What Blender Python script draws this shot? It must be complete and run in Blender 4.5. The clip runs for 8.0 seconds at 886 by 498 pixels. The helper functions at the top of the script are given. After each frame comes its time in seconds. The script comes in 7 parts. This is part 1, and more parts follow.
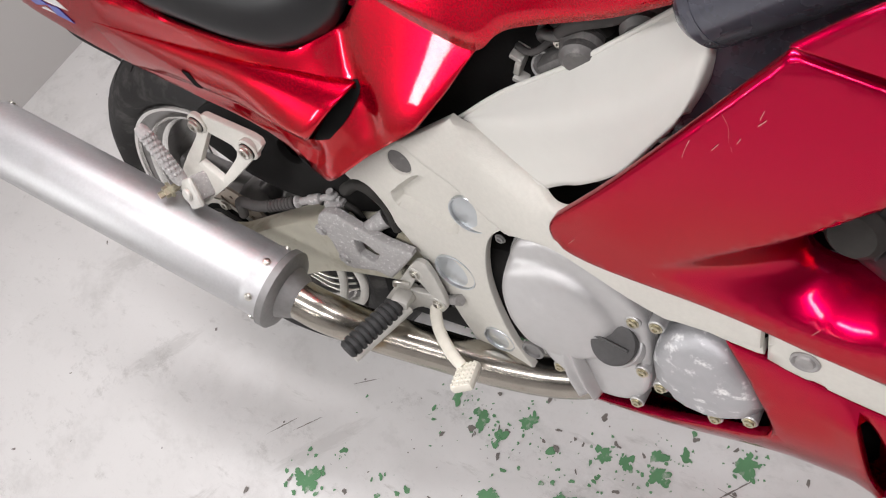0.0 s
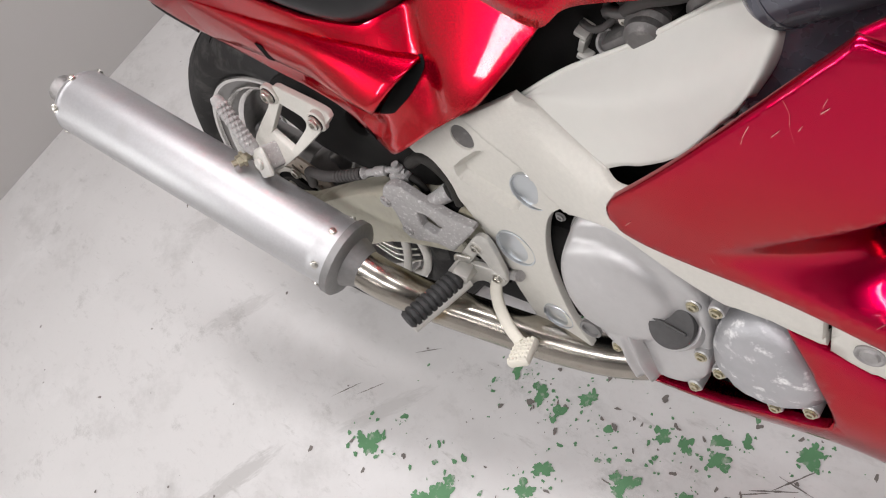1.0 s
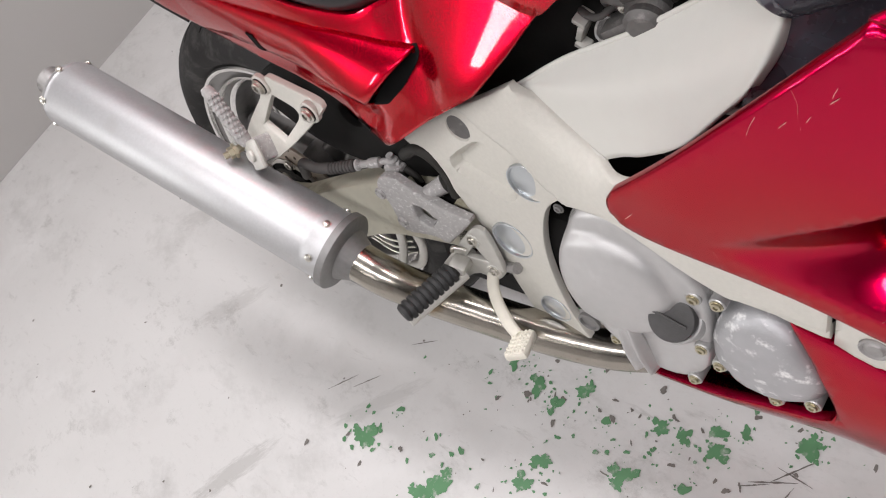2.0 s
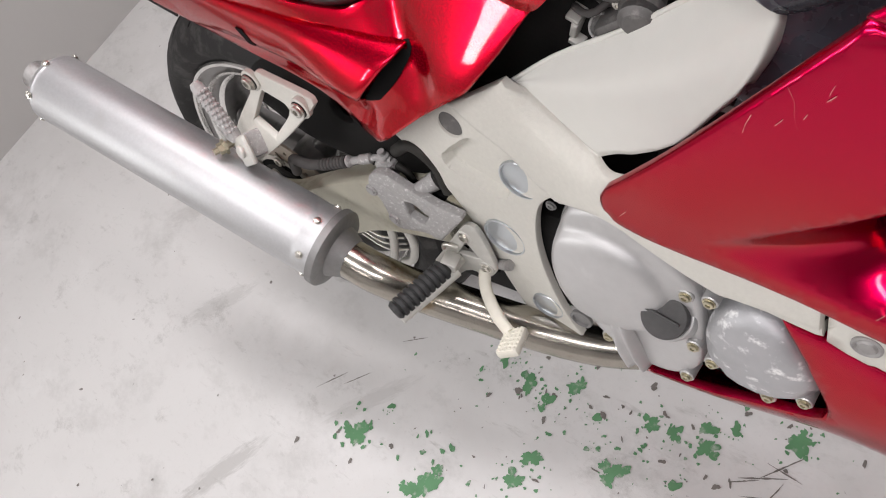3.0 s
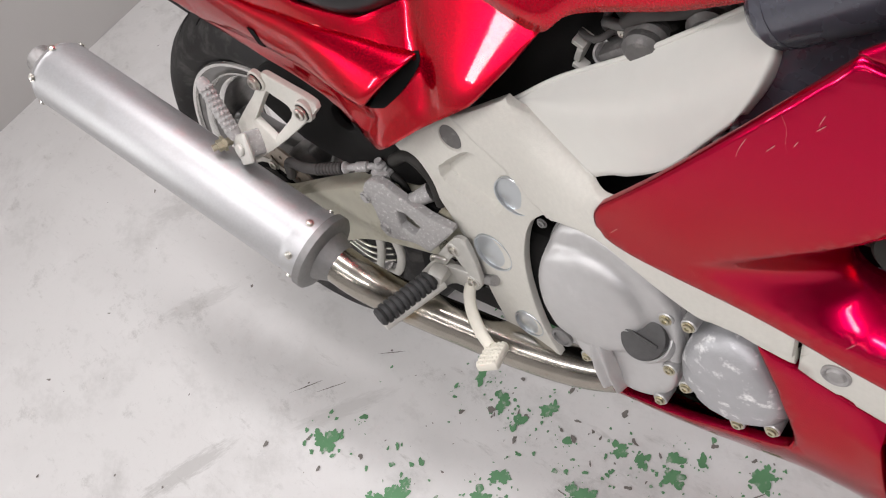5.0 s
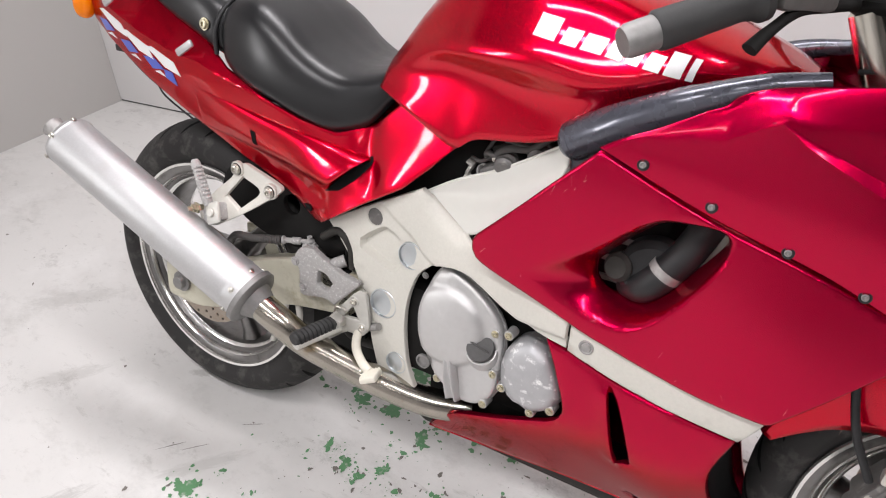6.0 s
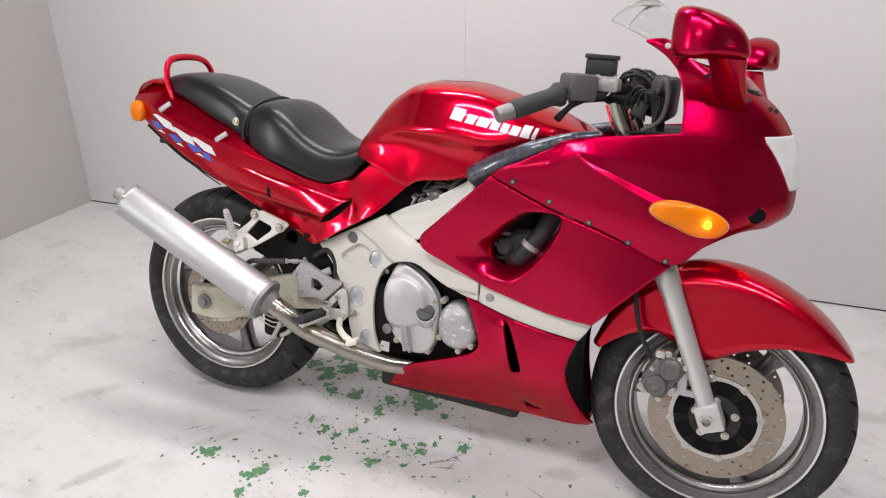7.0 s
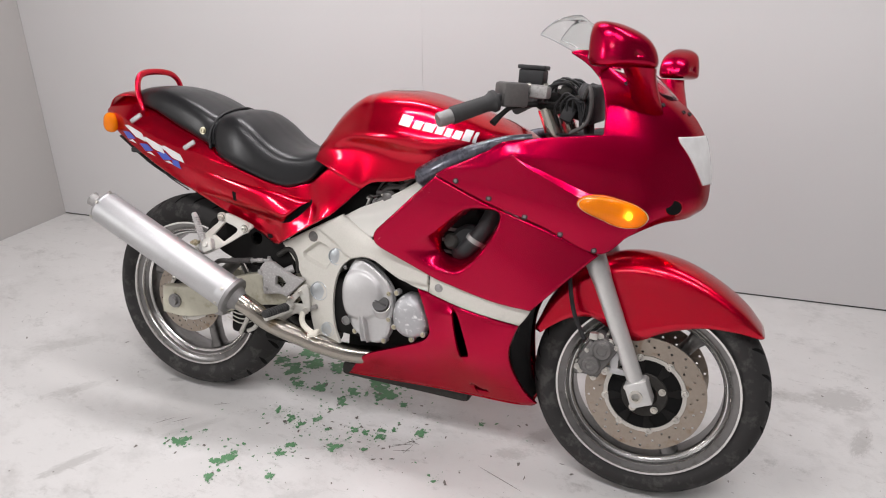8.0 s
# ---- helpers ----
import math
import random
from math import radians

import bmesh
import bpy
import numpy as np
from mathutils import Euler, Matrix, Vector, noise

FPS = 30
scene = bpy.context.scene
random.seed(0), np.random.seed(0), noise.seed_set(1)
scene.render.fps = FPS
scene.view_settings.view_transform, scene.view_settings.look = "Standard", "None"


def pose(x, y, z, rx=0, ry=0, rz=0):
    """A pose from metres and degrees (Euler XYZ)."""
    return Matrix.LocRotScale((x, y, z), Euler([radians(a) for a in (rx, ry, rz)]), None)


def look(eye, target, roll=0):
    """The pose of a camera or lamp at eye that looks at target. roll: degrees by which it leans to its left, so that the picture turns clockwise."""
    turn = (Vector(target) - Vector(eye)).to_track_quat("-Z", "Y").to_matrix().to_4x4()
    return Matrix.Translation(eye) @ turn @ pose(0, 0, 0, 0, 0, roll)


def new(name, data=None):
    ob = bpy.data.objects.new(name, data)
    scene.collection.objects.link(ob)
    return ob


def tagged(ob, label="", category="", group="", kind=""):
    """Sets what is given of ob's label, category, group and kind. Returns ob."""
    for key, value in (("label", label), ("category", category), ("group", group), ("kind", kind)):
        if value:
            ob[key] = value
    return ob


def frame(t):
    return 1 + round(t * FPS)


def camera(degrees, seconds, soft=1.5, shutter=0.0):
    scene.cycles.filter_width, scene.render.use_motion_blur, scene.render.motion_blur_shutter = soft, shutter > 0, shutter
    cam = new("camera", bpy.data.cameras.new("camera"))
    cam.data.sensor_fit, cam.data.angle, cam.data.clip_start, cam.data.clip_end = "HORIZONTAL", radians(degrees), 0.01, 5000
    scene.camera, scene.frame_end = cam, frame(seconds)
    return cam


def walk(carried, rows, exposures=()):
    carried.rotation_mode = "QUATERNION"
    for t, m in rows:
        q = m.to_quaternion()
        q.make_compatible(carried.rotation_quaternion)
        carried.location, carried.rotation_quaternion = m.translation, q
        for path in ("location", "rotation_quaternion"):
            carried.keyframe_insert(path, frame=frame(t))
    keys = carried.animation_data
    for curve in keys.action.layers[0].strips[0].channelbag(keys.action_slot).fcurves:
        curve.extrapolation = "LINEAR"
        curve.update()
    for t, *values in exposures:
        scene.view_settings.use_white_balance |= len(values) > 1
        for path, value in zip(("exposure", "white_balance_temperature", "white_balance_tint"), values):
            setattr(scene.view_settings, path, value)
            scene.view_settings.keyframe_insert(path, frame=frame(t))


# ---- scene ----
cam = camera(62.2, 8.0, 1.1)
PATH = [
    (0, (0.974, -0.354, 1.095), (-0.124, 0.323, -0.433), -33.8),
    (0.5, (0.987, -0.348, 1.106), (-0.22, 0.212, -0.388), -37.4),
    (1, (0.986, -0.345, 1.098), (-0.24, 0.165, -0.398), -38.8),
    (2.5, (0.973, -0.338, 1.091), (-0.221, 0.159, -0.435), -39.2),
    (3, (0.972, -0.339, 1.09), (-0.21, 0.161, -0.443), -38.9),
    (3.5, (0.97, -0.342, 1.086), (-0.205, 0.156, -0.454), -39.0),
    (4, (0.968, -0.336, 1.085), (-0.2, 0.165, -0.46), -38.3),
    (4.2, (0.967, -0.333, 1.082), (-0.201, 0.175, -0.46), -37.7),
    (5.3, (0.993, -0.419, 1.126), (-0.135, 0.336, -0.344), -23.6),
    (5.5, (1.017, -0.511, 1.152), (-0.063, 0.427, -0.246), -16.0),
    (6, (1.172, -0.831, 1.244), (0.252, 0.512, 0.082), -2.1),
    (6.5, (1.362, -1.169, 1.346), (0.511, 0.34, 0.346), -0.1),
    (7, (1.44, -1.515, 1.398), (0.686, 0.114, 0.517), 0.2),
    (7.5, (1.53, -1.615, 1.421), (0.815, 0.052, 0.58), 0.2),
    (8, (1.57, -1.634, 1.42), (0.862, 0.035, 0.576), 0.1),
]
walk(cam, [(t, look(eye, target, roll)) for t, eye, target, roll in PATH], [(0.0, 0.13), (0.6, 0.05), (1.2, 0.02), (4.2, 0.0), (5.3, 0.03), (5.8, 0.24), (6.5, 0.28), (7.1, 0.11), (8.0, 0.05)])

# ---- light ----
world = bpy.data.worlds.new("room_world")
scene.world = world
world.use_nodes = True
world.node_tree.nodes["Background"].inputs[0].default_value = (0.8, 0.85, 1.0, 1)
world.node_tree.nodes["Background"].inputs[1].default_value = 0.05
CEILING = 2.75
LAMPS = [(0.15, 0.35, 28), (2.10, 0.35, 18), (0.35, -1.25, 26), (1.95, -1.4, 26.5), (0.9, -2.9, 11.5)]


def tube_light(x, y, watts):
    lamp = bpy.data.lights.new("tube_glow", "AREA")
    lamp.shape, lamp.size, lamp.size_y = "RECTANGLE", 1.25, 0.19
    lamp.energy, lamp.color = watts, (1.0, 0.962, 0.985)
    ob = new("tube_glow", lamp)
    ob.matrix_world = pose(x, y, CEILING - 0.115)
    return ob


for lx, ly, lw in LAMPS:
    tube_light(lx, ly, lw)

# unseen west wall window, added behind the camera's left shoulder for the paint's highlights
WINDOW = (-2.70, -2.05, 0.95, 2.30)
day = bpy.data.lights.new("added_window_glow", "AREA")
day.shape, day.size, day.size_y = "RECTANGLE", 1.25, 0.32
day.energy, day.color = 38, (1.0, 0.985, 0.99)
new("added_window_glow", day).matrix_world = pose(-1.575, -2.475, 1.625, 0, -90, 0)

# ---- materials ----


def material(name, colour, rough=0.5, metal=0.0, coat=0.0, noise_scale=30.0, vary=0.12, bump=0.0, bump_scale=300.0,
             second=None, second_at=0.6, second_scale=4.0, rough_vary=0.1, alpha=None, transmission=0.0, ior=1.45):
    m = bpy.data.materials.new(name)
    m.use_nodes = True
    t = m.node_tree
    b = t.nodes["Principled BSDF"]
    b.inputs["Metallic"].default_value = metal
    b.inputs["Coat Weight"].default_value = coat
    b.inputs["Coat Roughness"].default_value = 0.04
    b.inputs["Transmission Weight"].default_value = transmission
    b.inputs["IOR"].default_value = ior
    co = t.nodes.new("ShaderNodeTexCoord")
    n1 = t.nodes.new("ShaderNodeTexNoise")
    n1.inputs["Scale"].default_value = noise_scale
    n1.inputs["Detail"].default_value = 5
    t.links.new(co.outputs["Object"], n1.inputs["Vector"])
    ramp = t.nodes.new("ShaderNodeMix")
    ramp.data_type = "RGBA"
    ramp.inputs["A"].default_value = (*[c * (1 - vary) for c in colour], 1)
    ramp.inputs["B"].default_value = (*[min(1, c * (1 + vary)) for c in colour], 1)
    t.links.new(n1.outputs["Fac"], ramp.inputs["Factor"])
    out = ramp.outputs["Result"]
    if second:
        n2 = t.nodes.new("ShaderNodeTexNoise")
        n2.inputs["Scale"].default_value = second_scale
        n2.inputs["Detail"].default_value = 8
        n2.inputs["Roughness"].default_value = 0.65
        t.links.new(co.outputs["Object"], n2.inputs["Vector"])
        step = t.nodes.new("ShaderNodeMapRange")
        step.inputs["From Min"].default_value = second_at
        step.inputs["From Max"].default_value = second_at + 0.12
        t.links.new(n2.outputs["Fac"], step.inputs["Value"])
        mix = t.nodes.new("ShaderNodeMix")
        mix.data_type = "RGBA"
        t.links.new(step.outputs["Result"], mix.inputs["Factor"])
        t.links.new(out, mix.inputs["A"])
        mix.inputs["B"].default_value = (*second, 1)
        out = mix.outputs["Result"]
    t.links.new(out, b.inputs["Base Color"])
    rr = t.nodes.new("ShaderNodeMapRange")
    rr.inputs["To Min"].default_value = max(0.02, rough - rough_vary * 0.5)
    rr.inputs["To Max"].default_value = rough + rough_vary
    t.links.new(n1.outputs["Fac"], rr.inputs["Value"])
    t.links.new(rr.outputs["Result"], b.inputs["Roughness"])
    if bump:
        n3 = t.nodes.new("ShaderNodeTexNoise")
        n3.inputs["Scale"].default_value = bump_scale
        n3.inputs["Detail"].default_value = 3
        t.links.new(co.outputs["Object"], n3.inputs["Vector"])
        bp = t.nodes.new("ShaderNodeBump")
        bp.inputs["Strength"].default_value = bump
        bp.inputs["Distance"].default_value = 0.001
        t.links.new(n3.outputs["Fac"], bp.inputs["Height"])
        t.links.new(bp.outputs["Normal"], b.inputs["Normal"])
    return m


RED = material("candy_red_paint", (0.57, 0.0002, 0.021), 0.27, 0.88, 1.0, 900, 0.06, rough_vary=0.012)
# same red, its base tinted and darkened for what these panels reflect
RED_REFLECT = material("candy_red_reflect_tint", (0.46, 0.0002, 0.036), 0.26, 0.90, 1.0, 900, 0.06, rough_vary=0.012)
# the second red's weaker coat and dark edge tint stand in for dark reflections
for paint, coat_ior, weight, edge_tint in ((RED, 1.38, 0.85, (0.60, 0.02, 0.06, 1)), (RED_REFLECT, 1.30, 0.65, (0.38, 0.01, 0.05, 1))):
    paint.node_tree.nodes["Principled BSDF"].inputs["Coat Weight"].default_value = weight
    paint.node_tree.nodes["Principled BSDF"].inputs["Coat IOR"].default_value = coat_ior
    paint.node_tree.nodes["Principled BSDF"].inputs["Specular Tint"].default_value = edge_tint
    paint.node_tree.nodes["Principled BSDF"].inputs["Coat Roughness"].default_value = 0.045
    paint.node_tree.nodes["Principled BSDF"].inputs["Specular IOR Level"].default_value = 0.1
CREAM = material("cream_frame_paint", (0.60, 0.585, 0.53), 0.45, 0.0, 0.1, 220, 0.08, 0.35, 600, (0.53, 0.515, 0.46), 0.56, 12)
COVERCREAM = material("smooth_cream_paint", (0.64, 0.635, 0.59), 0.52, 0.0, 0.0, 60, 0.03, 0.08, 900, (0.60, 0.59, 0.54), 0.56, 9)
ALU = material("brushed_aluminium", (0.54, 0.54, 0.545), 0.50, 0.88, 0, 260, 0.12, 0.10, 420, (0.50, 0.495, 0.49), 0.55, 12)
CAST = material("cast_aluminium_cover", (0.55, 0.545, 0.54), 0.43, 0.65, 0, 90, 0.08, 0.2, 900, (0.62, 0.615, 0.61), 0.56, 14)
PITTED = material("pitted_cast_cover", (0.44, 0.44, 0.45), 0.45, 0.5, 0, 60, 0.14, 0.45, 260, (0.90, 0.90, 0.89), 0.555, 62)
CHROME = material("chromed_steel", (0.66, 0.63, 0.56), 0.17, 1.0, 0, 40, 0.10, second=(0.42, 0.33, 0.20), second_at=0.58, second_scale=18)
HEATED = material("heat_browned_chrome", (0.37, 0.345, 0.30), 0.20, 1.0, 0, 30, 0.18, second=(0.24, 0.17, 0.09), second_at=0.53, second_scale=10)
DUST = material("dusty_grey_casting", (0.40, 0.39, 0.38), 0.7, 0.2, 0, 220, 0.2, 0.9, 420, (0.66, 0.65, 0.64), 0.55, 210)
# frame cream darkened for the swingarm's shade, with grime over it
SHADED_DIRTY_CREAM = material("shaded_grimy_cream", (0.50, 0.48, 0.385), 0.5, 0.0, 0.1, 60, 0.1, 0.15, 500, (0.34, 0.31, 0.22), 0.52, 14)
CAPGREY = material("worn_black_cap", (0.065, 0.063, 0.062), 0.5, 0, 0, 200, 0.25, 0.3, 600)
# black of some real parts; also laid into vents, slots and holes as shade
DEEP = material("black_parts_and_recess_shade", (0.006, 0.006, 0.006), 0.8, 0, 0, 60, 0.3)
HOSE = material("dusty_rubber_hose", (0.075, 0.07, 0.067), 0.7, 0, 0, 90, 0.25, 0.3, 500)
STEEL = material("plated_bolt_steel", (0.62, 0.6, 0.55), 0.3, 1.0, 0, 200, 0.15)
BRASSY = material("yellow_passivated_steel", (0.50, 0.46, 0.34), 0.36, 0.9, 0, 200, 0.2, 0.2, 400)
DARKSTEEL = material("dull_dark_collar", (0.27, 0.265, 0.26), 0.55, 0.8, 0, 150, 0.2, 0.2, 500)
BLACK = material("black_plastic", (0.015, 0.015, 0.016), 0.5, 0, 0, 60, 0.3, 0.1, 800)
# black of the engine parts; also shades gaps under cover and swingarm
ENGINE = material("engine_black_and_gap_shade", (0.011, 0.0105, 0.010), 0.65, 0.1, 0, 40, 0.4, 0.3, 300)
GREYPART = material("grey_metal_parts", (0.36, 0.35, 0.34), 0.55, 0.55, 0, 140, 0.3, 0.3, 500, (0.20, 0.19, 0.175), 0.58, 40)
LIGHTPLATE = material("pale_plate_metal", (0.58, 0.57, 0.53), 0.5, 0.5, 0, 120, 0.12, 0.15, 500)
SOOT = material("dark_grey_inner_parts", (0.042, 0.040, 0.037), 0.6, 0.3, 0, 60, 0.4, 0.3, 300)
RUBBER = material("tyre_rubber", (0.022, 0.021, 0.0205), 0.75, 0, 0, 80, 0.25, 0.35, 500, (0.058, 0.055, 0.052), 0.52, 24)
PEGRUBBER = material("peg_rubber", (0.028, 0.028, 0.028), 0.6, 0, 0, 100, 0.25, 0.2, 500)
VINYL = material("seat_vinyl", (0.009, 0.009, 0.010), 0.30, 0, 0, 60, 0.15)
RIM = material("dull_grey_wheel_paint", (0.20, 0.195, 0.19), 0.30, 0.9, 0.2, 80, 0.2, 0.1, 500, (0.13, 0.125, 0.12), 0.55, 30)
FORKSILVER = material("silver_fork_paint", (0.62, 0.615, 0.60), 0.33, 0.55, 0.1, 120, 0.06, 0.06, 500)
LIP = material("polished_rim_lip", (0.78, 0.77, 0.75), 0.20, 0.95, 0, 60, 0.15, 0.1, 300)
DISC = material("worn_brake_disc", (0.36, 0.31, 0.26), 0.38, 0.85, 0, 120, 0.15, second=(0.28, 0.21, 0.15), second_at=0.55, second_scale=30)
CARRIER = material("disc_carrier_metal", (0.60, 0.58, 0.54), 0.35, 0.9, 0, 90, 0.15)
AMBER = material("amber_lens", (1.0, 0.27, 0.002), 0.14, 0, 0.5, 30, 0.05, transmission=0.35, ior=1.12)
REFLECTOR = material("lamp_reflector", (0.66, 0.60, 0.50), 0.35, 0.3, 0, 60, 0.1)
LENS = material("headlamp_glass", (0.74, 0.74, 0.73), 0.08, 0.1, 1.0, 26, 0.22)
GLASSY = material("clear_screen", (0.93, 0.95, 0.94), 0.03, 0, 0, 20, 0.01, transmission=1.0, ior=1.1)
SCREENEDGE = material("screen_edge", (0.34, 0.35, 0.35), 0.25, 0, 0.3, 40, 0.1)
GUNMETAL = material("blue_grey_sleeve", (0.085, 0.088, 0.11), 0.25, 0.5, 0.4, 60, 0.12)
DECALW = material("white_decal", (0.80, 0.80, 0.80), 0.3, 0, 0.8, 60, 0.04)
DECALB = material("blue_decal", (0.06, 0.10, 0.50), 0.3, 0, 0.8, 60, 0.1)
PADDLE = material("cream_pedal_rubber", (0.70, 0.67, 0.58), 0.55, 0, 0, 90, 0.1, 0.2, 400)

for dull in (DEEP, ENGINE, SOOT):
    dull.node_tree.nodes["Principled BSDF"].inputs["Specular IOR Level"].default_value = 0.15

BULB = bpy.data.materials.new("lit_bulb")
BULB.use_nodes = True
BULB.node_tree.nodes["Principled BSDF"].inputs["Emission Color"].default_value = (1, 0.75, 0.35, 1)
BULB.node_tree.nodes["Principled BSDF"].inputs["Emission Strength"].default_value = 14

# ---- shape helpers ----
from mathutils import geometry


def spline(pts, n, closed=False):
    """n points on a Catmull-Rom curve through pts, spaced evenly by chord."""
    p = [np.array(q, float) for q in pts]
    k = len(p)
    fine = []
    segs = k if closed else k - 1
    for i in range(segs):
        a, b = p[i], p[(i + 1) % k]
        z = p[(i - 1) % k] if closed or i else 2 * a - b
        c = p[(i + 2) % k] if closed or i + 2 < k else 2 * b - a
        for s in range(12):
            t = s / 12
            fine.append(0.5 * (2 * a + (b - z) * t + (2 * z - 5 * a + 4 * b - c) * t ** 2 + (3 * a - z - 3 * b + c) * t ** 3))
    fine.append(p[0] if closed else p[-1])
    fine = np.array(fine)
    d = np.r_[0, np.cumsum(np.linalg.norm(np.diff(fine, axis=0), axis=1))]
    s = np.linspace(0, d[-1], n + (1 if closed else 0))
    out = np.stack([np.interp(s, d, fine[:, j]) for j in range(fine.shape[1])], 1)
    return out[:-1] if closed else out


def cornered(pts, step):
    """An outline through pts: runs split by None are smooth, with sharp corners between them. Closed."""
    runs, run = [], []
    for q in pts:
        if q is None:
            runs.append(run)
            run = [run[-1]]
        else:
            run.append(q)
    if len(run) > 1:
        runs.append(run)
    if tuple(runs[-1][-1]) != tuple(runs[0][0]):
        runs.append([runs[-1][-1], runs[0][0]])
    out = []
    for r in runs:
        length = sum(math.dist(a, b) for a, b in zip(r, r[1:]))
        out += [tuple(q) for q in spline(r, max(2, int(length / step) + 1))[:-1]]
    return out


def mesh_of(name, verts, faces, smooth=True):
    me = bpy.data.meshes.new(name)
    me.from_pydata([tuple(map(float, v)) for v in verts], [], [list(map(int, f)) for f in faces])
    me.validate()
    if smooth:
        me.polygons.foreach_set("use_smooth", [True] * len(me.polygons))
    return me


def add(name, verts, faces, mat, parent=None, label="", smooth=True, sharp=40):
    me = mesh_of(name, verts, faces, smooth)
    if smooth and sharp:
        me.set_sharp_from_angle(angle=radians(sharp))
    me.materials.append(mat)
    ob = new(name, me)
    ob.parent = parent
    return tagged(ob, label)


def part(name, bm, mat, parent, label="", sharp=40):
    me = bpy.data.meshes.new(name)
    bm.to_mesh(me)
    bm.free()
    me.polygons.foreach_set("use_smooth", [True] * len(me.polygons))
    me.set_sharp_from_angle(angle=radians(sharp))
    me.materials.append(mat)
    ob = new(name, me)
    ob.parent = parent
    return tagged(ob, label)


def surface(rows, nu, nv):
    """A grid of nv x nu points through rows of control points."""
    a = [spline(r, nu) for r in rows]
    return np.stack([spline([a[j][i] for j in range(len(rows))], nv) for i in range(nu)], 1)


def bicubic(rows, su, sv):
    """Like surface, but evenly by control point and not by length: su, sv cuts between two neighbours."""
    def run(pts, cuts):
        p = [np.array(q, float) for q in pts]
        out = []
        for i in range(len(p) - 1):
            a, b = p[i], p[i + 1]
            z = p[i - 1] if i else 2 * a - b
            c = p[i + 2] if i + 2 < len(p) else 2 * b - a
            for s in range(cuts):
                t = s / cuts
                out.append(0.5 * (2 * a + (b - z) * t + (2 * z - 5 * a + 4 * b - c) * t ** 2 + (3 * a - z - 3 * b + c) * t ** 3))
        return out + [p[-1]]
    a = [run(r, su) for r in rows]
    cols = [run([r[i] for r in a], sv) for i in range(len(a[0]))]
    return np.array(cols).transpose(1, 0, 2)


def grid_faces(nv, nu, keep=None, offset=0):
    return [[offset + j * nu + i, offset + j * nu + i + 1, offset + (j + 1) * nu + i + 1, offset + (j + 1) * nu + i]
            for j in range(nv - 1) for i in range(nu - 1) if keep is None or keep(j, i)]


def sheet(name, g, mat, parent, label="", thick=0.003, keep=None, sharp=50):
    """A grid of points as a shell with thickness."""
    nv, nu = g.shape[:2]
    ob = add(name, g.reshape(-1, 3), grid_faces(nv, nu, keep), mat, parent, label, sharp=sharp)
    bm = bmesh.new()
    bm.from_mesh(ob.data)
    loose = [v for v in bm.verts if not v.link_faces]
    bmesh.ops.delete(bm, geom=loose, context="VERTS")
    bmesh.ops.remove_doubles(bm, verts=bm.verts, dist=1e-5)
    bmesh.ops.recalc_face_normals(bm, faces=bm.faces)
    bm.to_mesh(ob.data)
    bm.free()
    if thick:
        s = ob.modifiers.new("thickness", "SOLIDIFY")
        s.thickness, s.offset = thick, -1
    return ob


def eased(g, times):
    """The grid with its small waves smoothed away; the borders stay."""
    g = g.copy()
    for _ in range(times):
        g[1:-1, 1:-1] = 0.5 * g[1:-1, 1:-1] + 0.125 * (g[:-2, 1:-1] + g[2:, 1:-1] + g[1:-1, :-2] + g[1:-1, 2:])
    return g


def mirrored(g):
    """Rows that run from one side to y = 0, carried on to the other side."""
    other = g[:, -2::-1].copy()
    other[:, :, 1] *= -1
    return np.concatenate([g, other], 1)


def rbf(ctrl):
    """A smooth function of (x, z) through control points (x, z, value)."""
    c = np.array(ctrl, float)
    n = len(c)

    def phi(d):
        return np.where(d > 0, d * d * np.log(np.maximum(d, 1e-9)), 0)
    a = np.zeros((n + 3, n + 3))
    a[:n, :n] = phi(np.linalg.norm(c[:, None, :2] - c[None, :, :2], axis=2)) + np.eye(n) * 1e-4
    a[:n, n:] = np.c_[np.ones(n), c[:, :2]]
    a[n:, :n] = a[:n, n:].T
    w = np.linalg.solve(a, np.r_[c[:, 2], 0, 0, 0])

    def f(x, z):
        d = np.hypot(c[:, 0] - x, c[:, 1] - z)
        return float(phi(d) @ w[:n] + w[n] + w[n + 1] * x + w[n + 2] * z)
    return f


def eased_step(t):
    t = max(0.0, min(1.0, t))
    return t * t * (3 - 2 * t)


def inside(q, poly):
    x, z = q
    hit = False
    for (ax, az), (bx, bz) in zip(poly, poly[1:] + poly[:1]):
        if (az > z) != (bz > z) and x < (bx - ax) * (z - az) / (bz - az) + ax:
            hit = not hit
    return hit


def edge_distance(q, loops):
    best = 9
    for a, b in loops:
        d = b - a
        t = np.clip(((q - a) * d).sum(1) / np.maximum((d * d).sum(1), 1e-12), 0, 1)
        best = min(best, np.sqrt((((a + d * t[:, None]) - q) ** 2).sum(1).min()))
    return best


